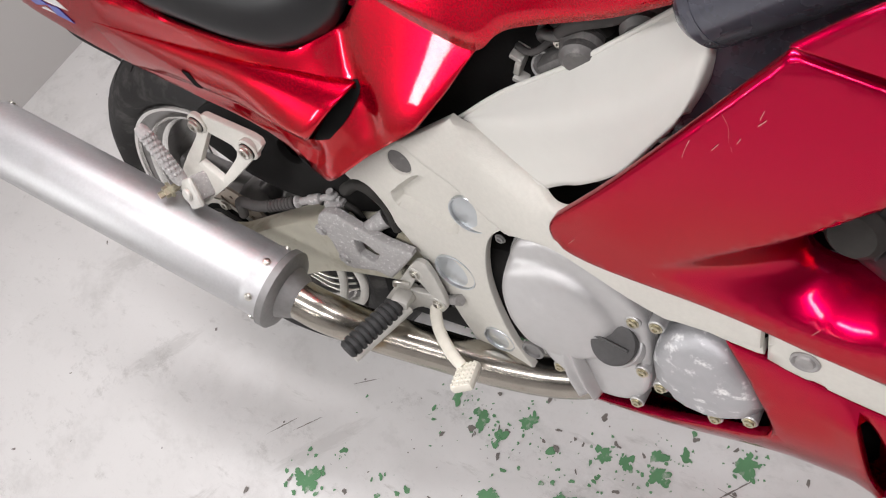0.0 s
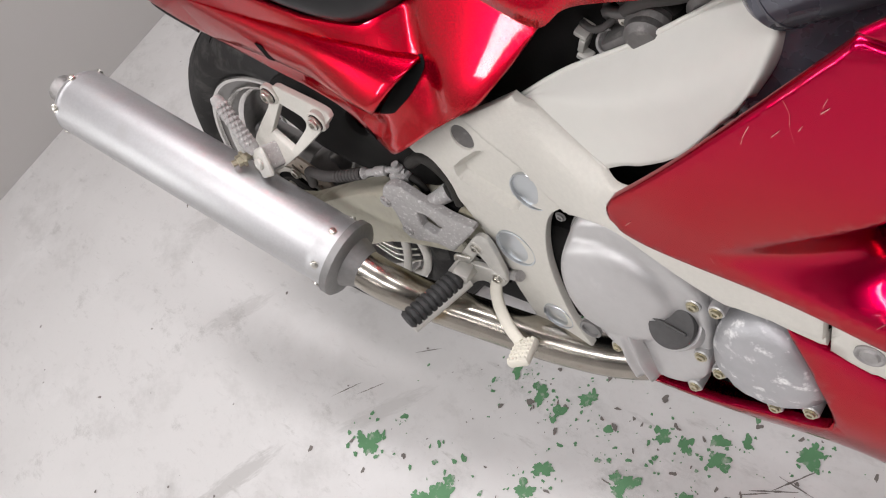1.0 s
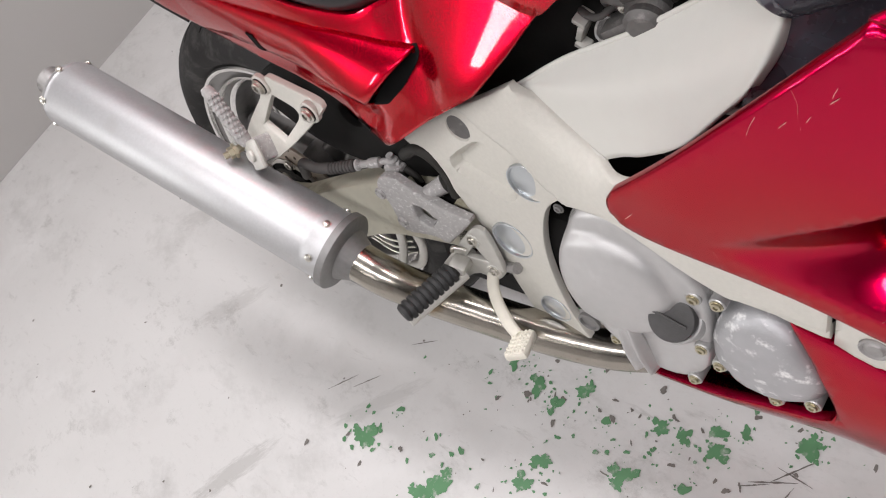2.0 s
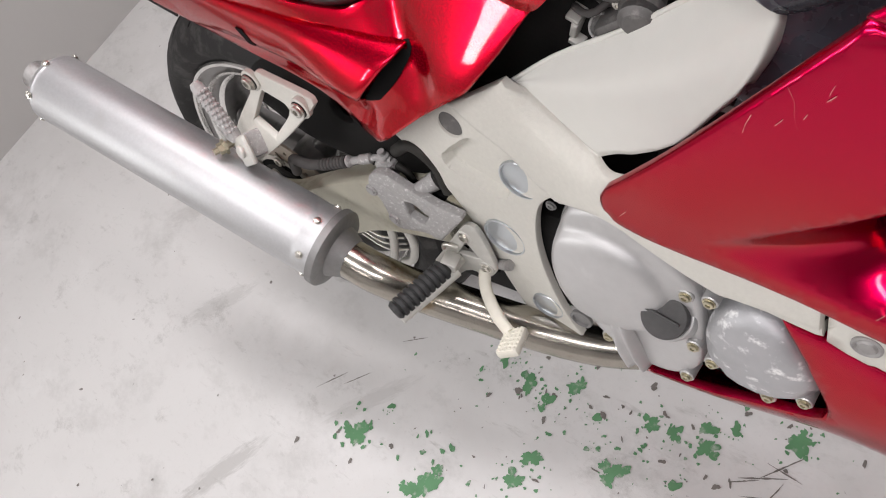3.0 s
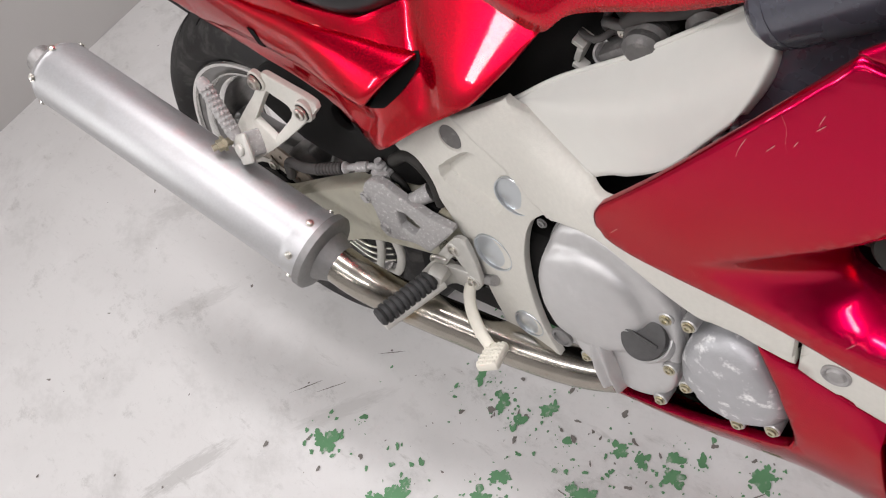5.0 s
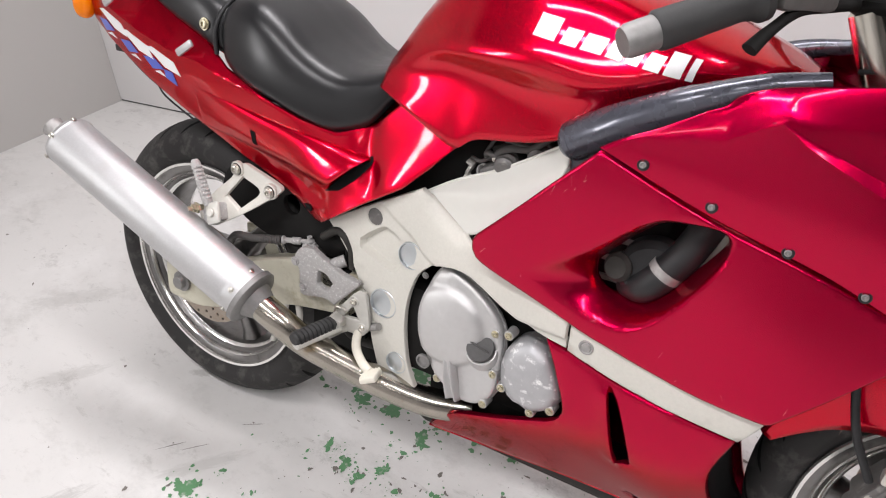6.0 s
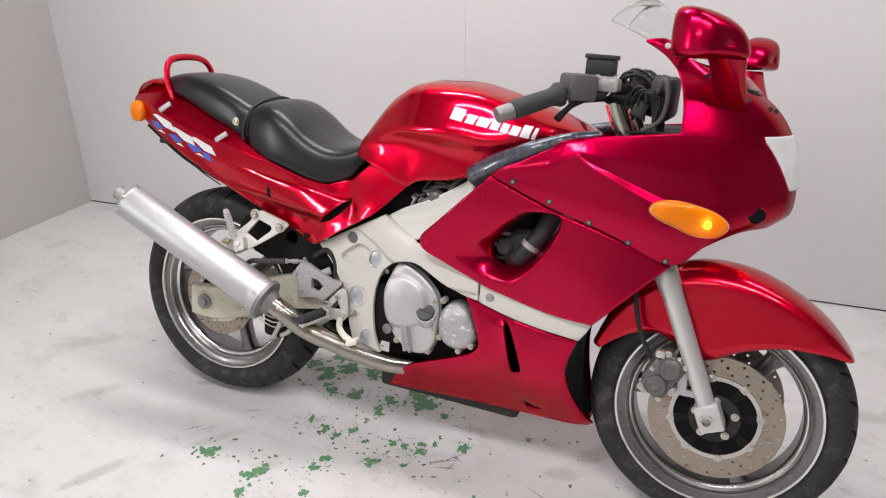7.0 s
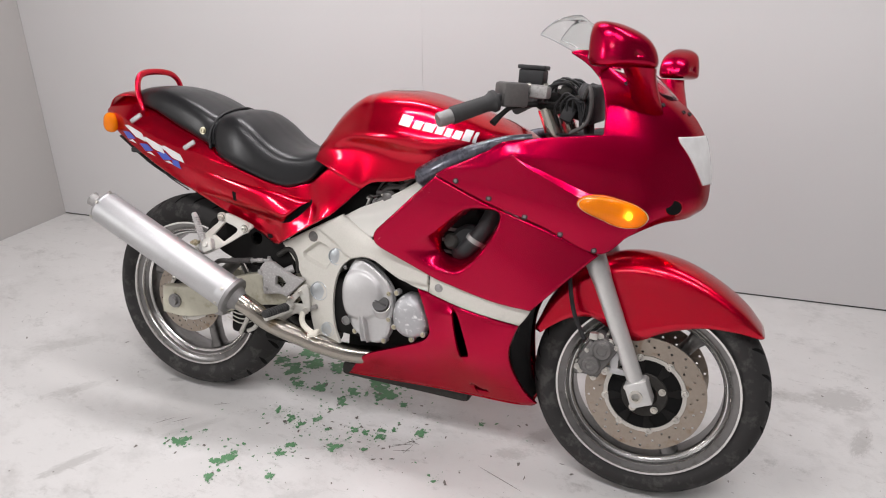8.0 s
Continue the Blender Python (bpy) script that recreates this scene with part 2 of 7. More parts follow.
def panel(name, outline, w, mat, parent, label="", holes=(), thick=0.004, round_edge=0.005, step=0.018, side=-1, creases=(), sharp=45):
    """A shell panel seen from the side: an outline in (x, z) with holes; it stands w(x, z) off the middle plane. Edges roll inwards."""
    if not callable(w):
        depth = w

        def w(x, z):
            return depth
    loops = [list(outline)] + [list(h) for h in holes]
    arrays = [(np.array(l), np.roll(np.array(l), -1, axis=0)) for l in loops]
    pts, edges = [], []
    for l in loops:
        k = len(pts)
        pts += [Vector(q) for q in l]
        edges += [(k + i, k + (i + 1) % len(l)) for i in range(len(l))]
    extra = []
    a = np.array(loops[0])
    lo, hi = a.min(0), a.max(0)
    xs, zs = np.arange(lo[0] + step / 2, hi[0], step), np.arange(lo[1] + step / 2, hi[1], step)
    cand = [((x + (j % 2) * step / 2, z), max(round_edge, step * 0.4)) for j, z in enumerate(zs) for x in xs]
    if round_edge:
        for l in loops:
            for p0, p1 in zip(l, l[1:] + l[:1]):
                m = np.array(p0)
                d = np.array(p1) - m
                n = np.array([-d[1], d[0]]) / max(np.linalg.norm(d), 1e-9)
                for s in (-1, 1):
                    for k in (0.3, 1.0):
                        cand.append((tuple(m + n * s * round_edge * k), round_edge * k * 0.95))
    for line in creases:
        for p0, p1 in zip(line, line[1:]):
            m = (np.array(p0) + np.array(p1)) / 2
            t = np.array(p1) - np.array(p0)
            n = np.array([-t[1], t[0]]) / max(np.linalg.norm(t), 1e-9)
            for k in (-0.007, -0.0025, 0.0, 0.0025, 0.007):
                cand.append((tuple(m + n * k), round_edge * 0.5))
    for q, least in cand:
        if inside(q, loops[0]) and not any(inside(q, h) for h in loops[1:]) and edge_distance(np.array(q), arrays) >= least:
            extra.append(Vector(q))
    vs, _, fs, *_ = geometry.delaunay_2d_cdt(pts + extra, edges, [], 1, 1e-5)
    keep = []
    for f in fs:
        c = sum((vs[i] for i in f), Vector((0, 0))) / len(f)
        if inside(c, loops[0]) and not any(inside(c, h) for h in loops[1:]):
            keep.append(list(f))
    front = []
    for v in vs:
        y = w(v.x, v.y)
        if round_edge:
            d = edge_distance(np.array(v), arrays)
            if d < round_edge:
                y -= round_edge - math.sqrt(max(0, round_edge ** 2 - (round_edge - d) ** 2))
        front.append((v.x, side * y, v.y))
    n = len(front)
    back = [(x, y - side * (thick + (round_edge or 0) * 0.5), z) for x, y, z in front]
    count = {}
    for f in keep:
        for i, j in zip(f, f[1:] + f[:1]):
            count[(i, j)] = 1
    rim = [[i, j, j + n, i + n] for (i, j) in count if (j, i) not in count]
    faces = keep + [[i + n for i in reversed(f)] for f in keep] + rim
    bm = bmesh.new()
    bm.from_mesh(mesh_of("tmp", front + back, faces))
    bmesh.ops.delete(bm, geom=[v for v in bm.verts if not v.link_faces], context="VERTS")
    bmesh.ops.recalc_face_normals(bm, faces=bm.faces)
    return part(name, bm, mat, parent, label, sharp)


def frame_of(axis):
    a = np.array(axis, float)
    a /= np.linalg.norm(a)
    h = np.array([0, 0, 1.0]) if abs(a[2]) < 0.9 else np.array([1.0, 0, 0])
    u = np.cross(h, a)
    u /= np.linalg.norm(u)
    return a, u, np.cross(a, u)


def lathe_data(profile, origin, axis, n=32, squash=1.0, closed=False):
    """Turn (distance along axis, radius) round the axis. squash narrows it along the second direction."""
    a, u, v = frame_of(axis)
    o = np.array(origin, float)
    verts = [o + a * s + r * (u * math.cos(t) + v * math.sin(t) * squash)
             for s, r in profile for t in np.linspace(0, 2 * math.pi, n, endpoint=False)]
    k = len(profile)
    faces = [[j * n + i, j * n + (i + 1) % n, ((j + 1) % k) * n + (i + 1) % n, ((j + 1) % k) * n + i]
             for j in range(k if closed else k - 1) for i in range(n)]
    if not closed:
        faces += [list(range(n))[::-1], list(range((k - 1) * n, k * n))]
    return verts, faces


def lathe(name, profile, origin, axis, mat, parent, label="", n=32, squash=1.0, closed=False, sharp=35):
    v, f = lathe_data(profile, origin, axis, n, squash, closed)
    return add(name, v, f, mat, parent, label, sharp=sharp)


def tube_data(pts, radius, n=12, count=None, flat=1.0):
    c = spline(pts, count or max(8, 6 * len(pts))) if len(pts) > 2 else np.array(pts, float)
    k = len(c)
    rad = np.interp(np.linspace(0, 1, k), np.linspace(0, 1, len(radius)), radius) if isinstance(radius, (list, tuple)) else [radius] * k
    tan = np.gradient(c, axis=0)
    _, u, _ = frame_of(tan[0])
    verts = []
    for i in range(k):
        t = tan[i] / np.linalg.norm(tan[i])
        u = u - t * (u @ t)
        u /= np.linalg.norm(u)
        v = np.cross(t, u)
        verts += [c[i] + rad[i] * (u * math.cos(s) + v * math.sin(s) * flat) for s in np.linspace(0, 2 * math.pi, n, endpoint=False)]
    faces = [[j * n + i, j * n + (i + 1) % n, (j + 1) * n + (i + 1) % n, (j + 1) * n + i] for j in range(k - 1) for i in range(n)]
    return verts, faces + [list(range(n))[::-1], list(range((k - 1) * n, k * n))]


def tube(name, pts, radius, mat, parent, label="", n=12, count=None, flat=1.0):
    v, f = tube_data(pts, radius, n, count, flat)
    return add(name, v, f, mat, parent, label, sharp=50)


def joined(name, pieces, mat, parent, label="", sharp=40):
    verts, faces = [], []
    for v, f in pieces:
        k = len(verts)
        verts += list(v)
        faces += [[i + k for i in q] for q in f]
    return add(name, verts, faces, mat, parent, label, sharp=sharp)


def box_data(x0, x1, y0, y1, z0, z1):
    v = [(x, y, z) for x in (x0, x1) for y in (y0, y1) for z in (z0, z1)]
    return v, [[0, 1, 3, 2], [4, 6, 7, 5], [0, 4, 5, 1], [2, 3, 7, 6], [0, 2, 6, 4], [1, 5, 7, 3]]


def block(name, x0, x1, y0, y1, z0, z1, mat, parent, label="", bevel=0.004, turn=None):
    v, f = box_data(x0, x1, y0, y1, z0, z1)
    bm = bmesh.new()
    bm.from_mesh(mesh_of("tmp", v, f, False))
    if bevel:
        bmesh.ops.bevel(bm, geom=bm.edges[:], offset=bevel, segments=2, affect="EDGES", profile=0.5)
    bmesh.ops.recalc_face_normals(bm, faces=bm.faces)
    if turn is not None:
        bmesh.ops.transform(bm, matrix=turn, verts=bm.verts)
    return part(name, bm, mat, parent, label)


def blob(name, centre, size, mat, parent, label="", power=2.5, n=24, turn=None):
    """A rounded lump: a superellipsoid."""
    def sp(v):
        return math.copysign(abs(v) ** (2 / power), v)
    verts, faces = [], []
    m = n // 2
    for j in range(m + 1):
        p = -math.pi / 2 + math.pi * j / m
        for i in range(n):
            t = 2 * math.pi * i / n
            q = Vector((size[0] * sp(math.cos(p)) * sp(math.cos(t)), size[1] * sp(math.cos(p)) * sp(math.sin(t)), size[2] * sp(math.sin(p))))
            if turn is not None:
                q = turn @ q
            verts.append(q + Vector(centre))
    faces = [[j * n + i, j * n + (i + 1) % n, (j + 1) * n + (i + 1) % n, (j + 1) * n + i] for j in range(m) for i in range(n)]
    ob = add(name, verts, faces, mat, parent, label, sharp=60)
    return ob


def bolt(centre, axis, r, parent, mat=None, name="bolt", socket=True):
    """A bolt head with a washer and a hexagon socket."""
    h = r * 0.7
    prof = [(0, r * 1.35), (h * 0.25, r * 1.35), (h * 0.25, r), (h * 0.9, r), (h, r * 0.88)]
    if socket:
        prof += [(h, r * 0.5), (h * 0.4, r * 0.48), (h * 0.4, 0.0005)]
    else:
        prof += [(h, 0.0005)]
    return lathe(name, prof, centre, axis, mat or STEEL, parent, n=12)


def ring_loop(cx, cz, r, n=10, turn=0.0):
    return [(cx + r * math.cos(2 * math.pi * i / n + turn), cz + r * math.sin(2 * math.pi * i / n + turn)) for i in range(n)]

# ---- room ----

def floor_material():
    """Pale floor paint: broad mottling, grey traffic smears, fine scuffs and dark specks."""
    m = material("worn_floor_paint", (0.64, 0.63, 0.615), 0.40, 0, 0, 1.3, 0.05, 0.12, 40)
    t = m.node_tree
    b = t.nodes["Principled BSDF"]
    co = [n for n in t.nodes if n.type == "TEX_COORD"][0]
    out = b.inputs["Base Color"].links[0].from_socket

    def layer(prev, colour, scale, lo, hi, stretch=(1, 1, 1), turn=0.0, detail=8, rough=0.62, amount=1.0, shift=0.0):
        mp = t.nodes.new("ShaderNodeMapping")
        mp.inputs["Scale"].default_value = stretch
        mp.inputs["Rotation"].default_value = (0, 0, turn)
        mp.inputs["Location"].default_value = (shift, shift * 0.7, 0)
        t.links.new(co.outputs["Object"], mp.inputs["Vector"])
        n = t.nodes.new("ShaderNodeTexNoise")
        n.inputs["Scale"].default_value = scale
        n.inputs["Detail"].default_value = detail
        n.inputs["Roughness"].default_value = rough
        t.links.new(mp.outputs["Vector"], n.inputs["Vector"])
        r = t.nodes.new("ShaderNodeMapRange")
        r.inputs["From Min"].default_value, r.inputs["From Max"].default_value = lo, hi
        r.inputs["To Max"].default_value = amount
        t.links.new(n.outputs["Fac"], r.inputs["Value"])
        mix = t.nodes.new("ShaderNodeMix")
        mix.data_type = "RGBA"
        t.links.new(r.outputs["Result"], mix.inputs["Factor"])
        t.links.new(prev, mix.inputs["A"])
        mix.inputs["B"].default_value = (*colour, 1)
        return mix.outputs["Result"]
    out = layer(out, (0.50, 0.49, 0.475), 1.9, 0.50, 0.72, amount=0.5)
    out = layer(out, (0.73, 0.72, 0.71), 3.1, 0.55, 0.72, shift=3.0, amount=0.7)
    out = layer(out, (0.30, 0.29, 0.275), 3.0, 0.53, 0.76, (1, 1.5, 1), 0.95, 12, 0.76, amount=0.55, shift=7.0)
    out = layer(out, (0.36, 0.35, 0.33), 9.0, 0.60, 0.72, (1, 4.0, 1), 0.75, 10, 0.7, amount=0.55, shift=11.0)
    out = layer(out, (0.42, 0.41, 0.39), 14.0, 0.60, 0.72, (1, 3.0, 1), 2.0, 10, 0.7, amount=0.4, shift=5.0)
    out = layer(out, (0.25, 0.24, 0.225), 5.5, 0.555, 0.70, (1, 1.3, 1), 0.3, 14, 0.82, amount=0.6, shift=15.0)
    out = layer(out, (0.18, 0.17, 0.16), 38.0, 0.70, 0.76, (1, 1.6, 1), 0.6, 6, 0.7, amount=0.75, shift=2.0)
    out = layer(out, (0.50, 0.49, 0.47), 120.0, 0.60, 0.75, detail=3, amount=0.3)

    def smear(prev, x, y, turn, length, width, colour, amount, rough_scale):
        """One rubbed-in dirty mark with a ragged edge."""
        mp = t.nodes.new("ShaderNodeMapping")
        mp.vector_type = "TEXTURE"
        mp.inputs["Location"].default_value = (x, y, 0)
        mp.inputs["Rotation"].default_value = (0, 0, turn)
        mp.inputs["Scale"].default_value = (length, width, 1)
        t.links.new(co.outputs["Object"], mp.inputs["Vector"])
        ball = t.nodes.new("ShaderNodeTexGradient")
        ball.gradient_type = "SPHERICAL"
        t.links.new(mp.outputs["Vector"], ball.inputs["Vector"])
        n = t.nodes.new("ShaderNodeTexNoise")
        n.inputs["Scale"].default_value = rough_scale * 2.2
        n.inputs["Detail"].default_value = 10
        n.inputs["Roughness"].default_value = 0.72
        t.links.new(mp.outputs["Vector"], n.inputs["Vector"])
        both_of = t.nodes.new("ShaderNodeMath")
        both_of.operation = "MULTIPLY"
        t.links.new(ball.outputs["Fac"], both_of.inputs[0])
        t.links.new(n.outputs["Fac"], both_of.inputs[1])
        r = t.nodes.new("ShaderNodeMapRange")
        r.inputs["From Min"].default_value, r.inputs["From Max"].default_value = 0.22, 0.34
        r.inputs["To Max"].default_value = amount * 0.45
        t.links.new(both_of.outputs["Value"], r.inputs["Value"])
        mix = t.nodes.new("ShaderNodeMix")
        mix.data_type = "RGBA"
        t.links.new(r.outputs["Result"], mix.inputs["Factor"])
        t.links.new(prev, mix.inputs["A"])
        mix.inputs["B"].default_value = (*colour, 1)
        return mix.outputs["Result"]
    grime = (0.24, 0.23, 0.215)
    for x, y, turn, length, width, amount, scale in (
            (-0.02, -0.55, 1.12, 0.20, 0.045, 0.8, 2.5), (1.98, 0.62, 0.5, 0.20, 0.14, 0.8, 3.0), (2.03, 0.42, 1.3, 0.16, 0.05, 0.8, 3.0), (1.84, 0.58, 0.2, 0.13, 0.06, 0.6, 3.0), (1.10, -0.03, 0.3, 0.10, 0.05, 0.7, 3.0),
            (1.17, 0.09, 0.9, 0.16, 0.06, 0.7, 3.0), (-0.03, -0.115, 0.4, 0.06, 0.025, 0.9, 2.0), (-0.30, -0.29, 0.9, 0.18, 0.05, 0.5, 3.0), (0.30, -0.62, 1.0, 0.22, 0.05, 0.5, 2.5), (0.62, -0.42, 0.7, 0.16, 0.04, 0.45, 3.0),
            (1.45, -0.10, 0.5, 0.12, 0.05, 0.6, 3.0), (-0.55, -0.10, 0.8, 0.25, 0.07, 0.45, 3.0), (0.18, -0.30, 0.9, 0.20, 0.035, 0.45, 2.5)):
        out = smear(out, x, y, turn, length, width, grime, amount, scale)
    t.links.new(out, b.inputs["Base Color"])
    return m


FLOOR = floor_material()

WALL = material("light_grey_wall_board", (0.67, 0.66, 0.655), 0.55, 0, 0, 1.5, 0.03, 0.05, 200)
# east wall and ceiling are out of view; darkened for what the paint reflects
DARKWALL = material("darkened_unseen_wall", (0.22, 0.217, 0.213), 0.6, 0, 0, 1.5, 0.08, 0.05, 200)
DARKCEILING = material("darkened_unseen_ceiling", (0.13, 0.13, 0.13), 0.8, 0, 0, 2, 0.1)
# the light board again, its colour darkened for the west wall's shade
SHADEWALL = material("shaded_wall_board", (0.45, 0.435, 0.42), 0.55, 0, 0, 1.5, 0.03, 0.05, 200)
JOINT = material("dark_joint", (0.06, 0.058, 0.055), 0.8, 0, 0, 40, 0.2)
GREENPAINT = material("old_green_floor_paint", (0.105, 0.25, 0.12), 0.5, 0, 0, 25, 0.3, 0.3, 200, (0.36, 0.40, 0.34), 0.55, 60)
CEILPAINT = material("white_ceiling_paint", (0.75, 0.75, 0.74), 0.7, 0, 0, 3, 0.03)

CORNER, BACK_DIR = Vector((-1.56, 0.812)), Vector((1.0, 0.1365)).normalized()
EAST, SOUTH = 4.6, -4.4


def setting(name, verts, faces, mat, label):
    ob = add(name, verts, faces, mat, None, label, smooth=False)
    return tagged(ob, label, kind="structure")


v, f = box_data(-1.8, EAST + 0.3, SOUTH - 0.3, 2.2, -0.12, 0.0)
floor = setting("floor", v, f, FLOOR, "worn pale grey painted concrete floor with scuffs")
# unseen ceiling, kept dark so the paint reflects dark from above
v, f = box_data(-1.8, EAST + 0.3, SOUTH - 0.3, 2.2, CEILING, CEILING + 0.1)
setting("ceiling", v, f, DARKCEILING, "unseen ceiling, dark grey for the paint's reflections")


def board_wall(name, start, along, out, cuts, label, gap=True, mat=None):
    """A wall of tall boards with narrow joints; out points away from the room."""
    wall = setting(name, *quad_prism(start, along, out, -0.02, cuts[-1] + 0.2, 0.013, 0.12, 0.0, CEILING), mat or WALL, label)
    tall = CEILING - 0.006
    for a, b in zip(cuts, cuts[1:]):
        v, f = quad_prism(start, along, out, a + 0.0002, b - 0.0002, 0.0, 0.0125, 0.007 if gap else 0.0, tall)
        bm = bmesh.new()
        bm.from_mesh(mesh_of("tmp", v, f, False))
        bmesh.ops.bevel(bm, geom=bm.edges[:], offset=0.0004, segments=1, affect="EDGES")
        bmesh.ops.recalc_face_normals(bm, faces=bm.faces)
        part("panel", bm, mat or WALL, wall)
    if not gap:
        return wall
    v, f = quad_prism(start, along, out, cuts[0], cuts[-1], 0.003, 0.0128, 0.0005, 0.0068)
    add("joint", v, f, JOINT, wall, "dark joint between wall and floor", smooth=False)
    return wall


def quad_prism(start, along, out, a, b, d0, d1, z0, z1):
    v = []
    for s in (a, b):
        for d in (d0, d1):
            q = start + along * s + out * d
            v += [(q.x, q.y, z0), (q.x, q.y, z1)]
    return v, [[0, 1, 3, 2], [4, 6, 7, 5], [0, 4, 5, 1], [2, 3, 7, 6], [0, 2, 6, 4], [1, 5, 7, 3]]


back_out = Vector((-BACK_DIR.y, BACK_DIR.x))
board_wall("wall_north", CORNER, BACK_DIR, back_out, [0, 1.91, 4.3, 6.4], "light grey smooth board wall behind the motorcycle")
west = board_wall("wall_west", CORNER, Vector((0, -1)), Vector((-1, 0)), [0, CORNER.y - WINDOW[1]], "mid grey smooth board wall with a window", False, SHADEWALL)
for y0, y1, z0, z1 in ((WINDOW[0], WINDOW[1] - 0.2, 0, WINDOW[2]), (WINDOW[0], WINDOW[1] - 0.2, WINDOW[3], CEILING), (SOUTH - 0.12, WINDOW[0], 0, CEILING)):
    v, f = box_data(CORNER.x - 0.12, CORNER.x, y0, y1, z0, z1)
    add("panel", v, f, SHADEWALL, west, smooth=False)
# frame and panes of the added window, out of view
window = new("added_window")
tagged(window, "plain white framed window, unseen, added to make highlights", kind="structure")
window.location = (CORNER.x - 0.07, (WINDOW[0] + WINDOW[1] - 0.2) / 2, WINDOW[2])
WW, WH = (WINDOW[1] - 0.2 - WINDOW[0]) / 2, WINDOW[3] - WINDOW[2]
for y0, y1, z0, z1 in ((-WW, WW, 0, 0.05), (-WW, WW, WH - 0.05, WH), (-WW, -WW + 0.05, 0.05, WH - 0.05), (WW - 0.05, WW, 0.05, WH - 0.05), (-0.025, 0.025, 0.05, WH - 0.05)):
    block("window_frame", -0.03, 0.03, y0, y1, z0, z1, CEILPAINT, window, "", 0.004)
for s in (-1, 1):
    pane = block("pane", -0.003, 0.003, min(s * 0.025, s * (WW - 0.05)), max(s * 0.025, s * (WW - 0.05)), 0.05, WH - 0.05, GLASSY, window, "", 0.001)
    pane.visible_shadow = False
# out of view: the south wall pale, the east dark, for paint reflections
board_wall("wall_south", Vector((EAST, SOUTH)), Vector((-1, 0)), Vector((0, -1)), [0, 1.82, 3.64, 5.46, 6.3], "plain pale grey board wall", False, WALL)
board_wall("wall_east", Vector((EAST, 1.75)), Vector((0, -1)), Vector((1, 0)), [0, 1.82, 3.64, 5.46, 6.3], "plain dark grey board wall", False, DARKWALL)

# ceiling luminaires over the glowing tubes
for lx, ly, lw in LAMPS:
    fixture = tagged(block("ceiling_light", -0.64, 0.64, -0.12, 0.12, -0.03, 0.03, CEILPAINT, None, bevel=0.008),
                     "white ceiling luminaire with fluorescent tubes", "ceiling light", "ceiling lights")
    fixture.location = (lx, ly, CEILING - 0.075)
    for s in (-1, 1):
        block("end_cap", s * 0.63 - 0.012, s * 0.63 + 0.012, -0.11, 0.11, -0.045, -0.031, CEILPAINT, fixture, bevel=0.002)

# chips in the floor paint that show the old green coat
CHIPS_NEAR = [(0.197, -0.358, 0.03), (0.228, -0.288, 0.01), (0.366, -0.365, 0.039), (0.502, -0.243, 0.02), (0.493, -0.288, 0.019), (0.626, -0.2, 0.025), (0.57, -0.192, 0.008), (0.706, -0.178, 0.011),
              (0.64, -0.114, 0.018), (0.672, -0.112, 0.015), (0.711, -0.084, 0.015), (0.722, -0.109, 0.019), (0.746, -0.069, 0.012), (0.823, -0.047, 0.02), (0.371, -0.117, 0.019), (0.343, -0.157, 0.008),
              (0.434, -0.141, 0.023), (0.481, -0.149, 0.015), (0.474, -0.168, 0.009), (0.508, -0.114, 0.019), (0.561, -0.142, 0.011), (0.485, -0.053, 0.007), (0.521, -0.055, 0.012)]
CHIPS_UNDER = [(0.366, -0.445, 0.021), (0.518, -0.377, 0.016), (0.297, 0.078, 0.05), (0.225, 0.118, 0.031), (0.53, -0.003, 0.028), (0.429, 0.029, 0.03), (0.536, 0.055, 0.03), (0.655, 0.083, 0.042), (0.72, 0.053, 0.016),
               (0.831, -0.057, 0.014), (0.979, 0.058, 0.013), (0.943, -0.22, 0.01), (0.353, 0.021, 0.024), (0.346, 0.143, 0.037), (0.425, 0.158, 0.038), (0.60, 0.14, 0.05), (0.45, 0.25, 0.06), (0.28, 0.2, 0.05), (0.55, 0.22, 0.05)]
CHIPS = CHIPS_NEAR + CHIPS_UNDER


def chip(x, y, r, rng, flat=0.8):
    """One flake: a rounded patch with a ragged, bitten edge."""
    n = 64 if r > 0.012 else 12
    ph = [rng.uniform(0, 6.28) for _ in range(6)]
    turn = rng.uniform(0, 3.14)
    z = 0.0010 + rng.random() * 0.0006
    ring = []
    for i in range(n):
        t = 2 * math.pi * i / n
        k = r * (0.88 + 0.15 * math.sin(2 * t + ph[0]) + 0.13 * math.sin(3 * t + ph[1]) + 0.10 * math.sin(5 * t + ph[2]) + 0.08 * math.sin(8 * t + ph[3]) + 0.07 * math.sin(13 * t + ph[4]) + rng.uniform(-0.07, 0.07))
        a, b = max(k, 0.2 * r) * math.cos(t), flat * max(k, 0.2 * r) * math.sin(t)
        ring.append((x + a * math.cos(turn) - b * math.sin(turn), y + a * math.sin(turn) + b * math.cos(turn), z))
    return [(x, y, z)] + ring, [[0, i + 1, (i + 1) % n + 1] for i in range(n)]


def patch(x, y, r, rng):
    """A chip made of one or two flakes that run together."""
    out = [chip(x, y, r * rng.uniform(0.72, 0.9), rng, rng.uniform(0.6, 0.95))]
    for _ in range(rng.choice((1, 1, 2)) if r > 0.012 else 0):
        a = rng.uniform(0, 6.28)
        out.append(chip(x + r * 0.75 * math.cos(a), y + r * 0.75 * math.sin(a), r * rng.uniform(0.3, 0.55), rng, rng.uniform(0.5, 0.9)))
    return out


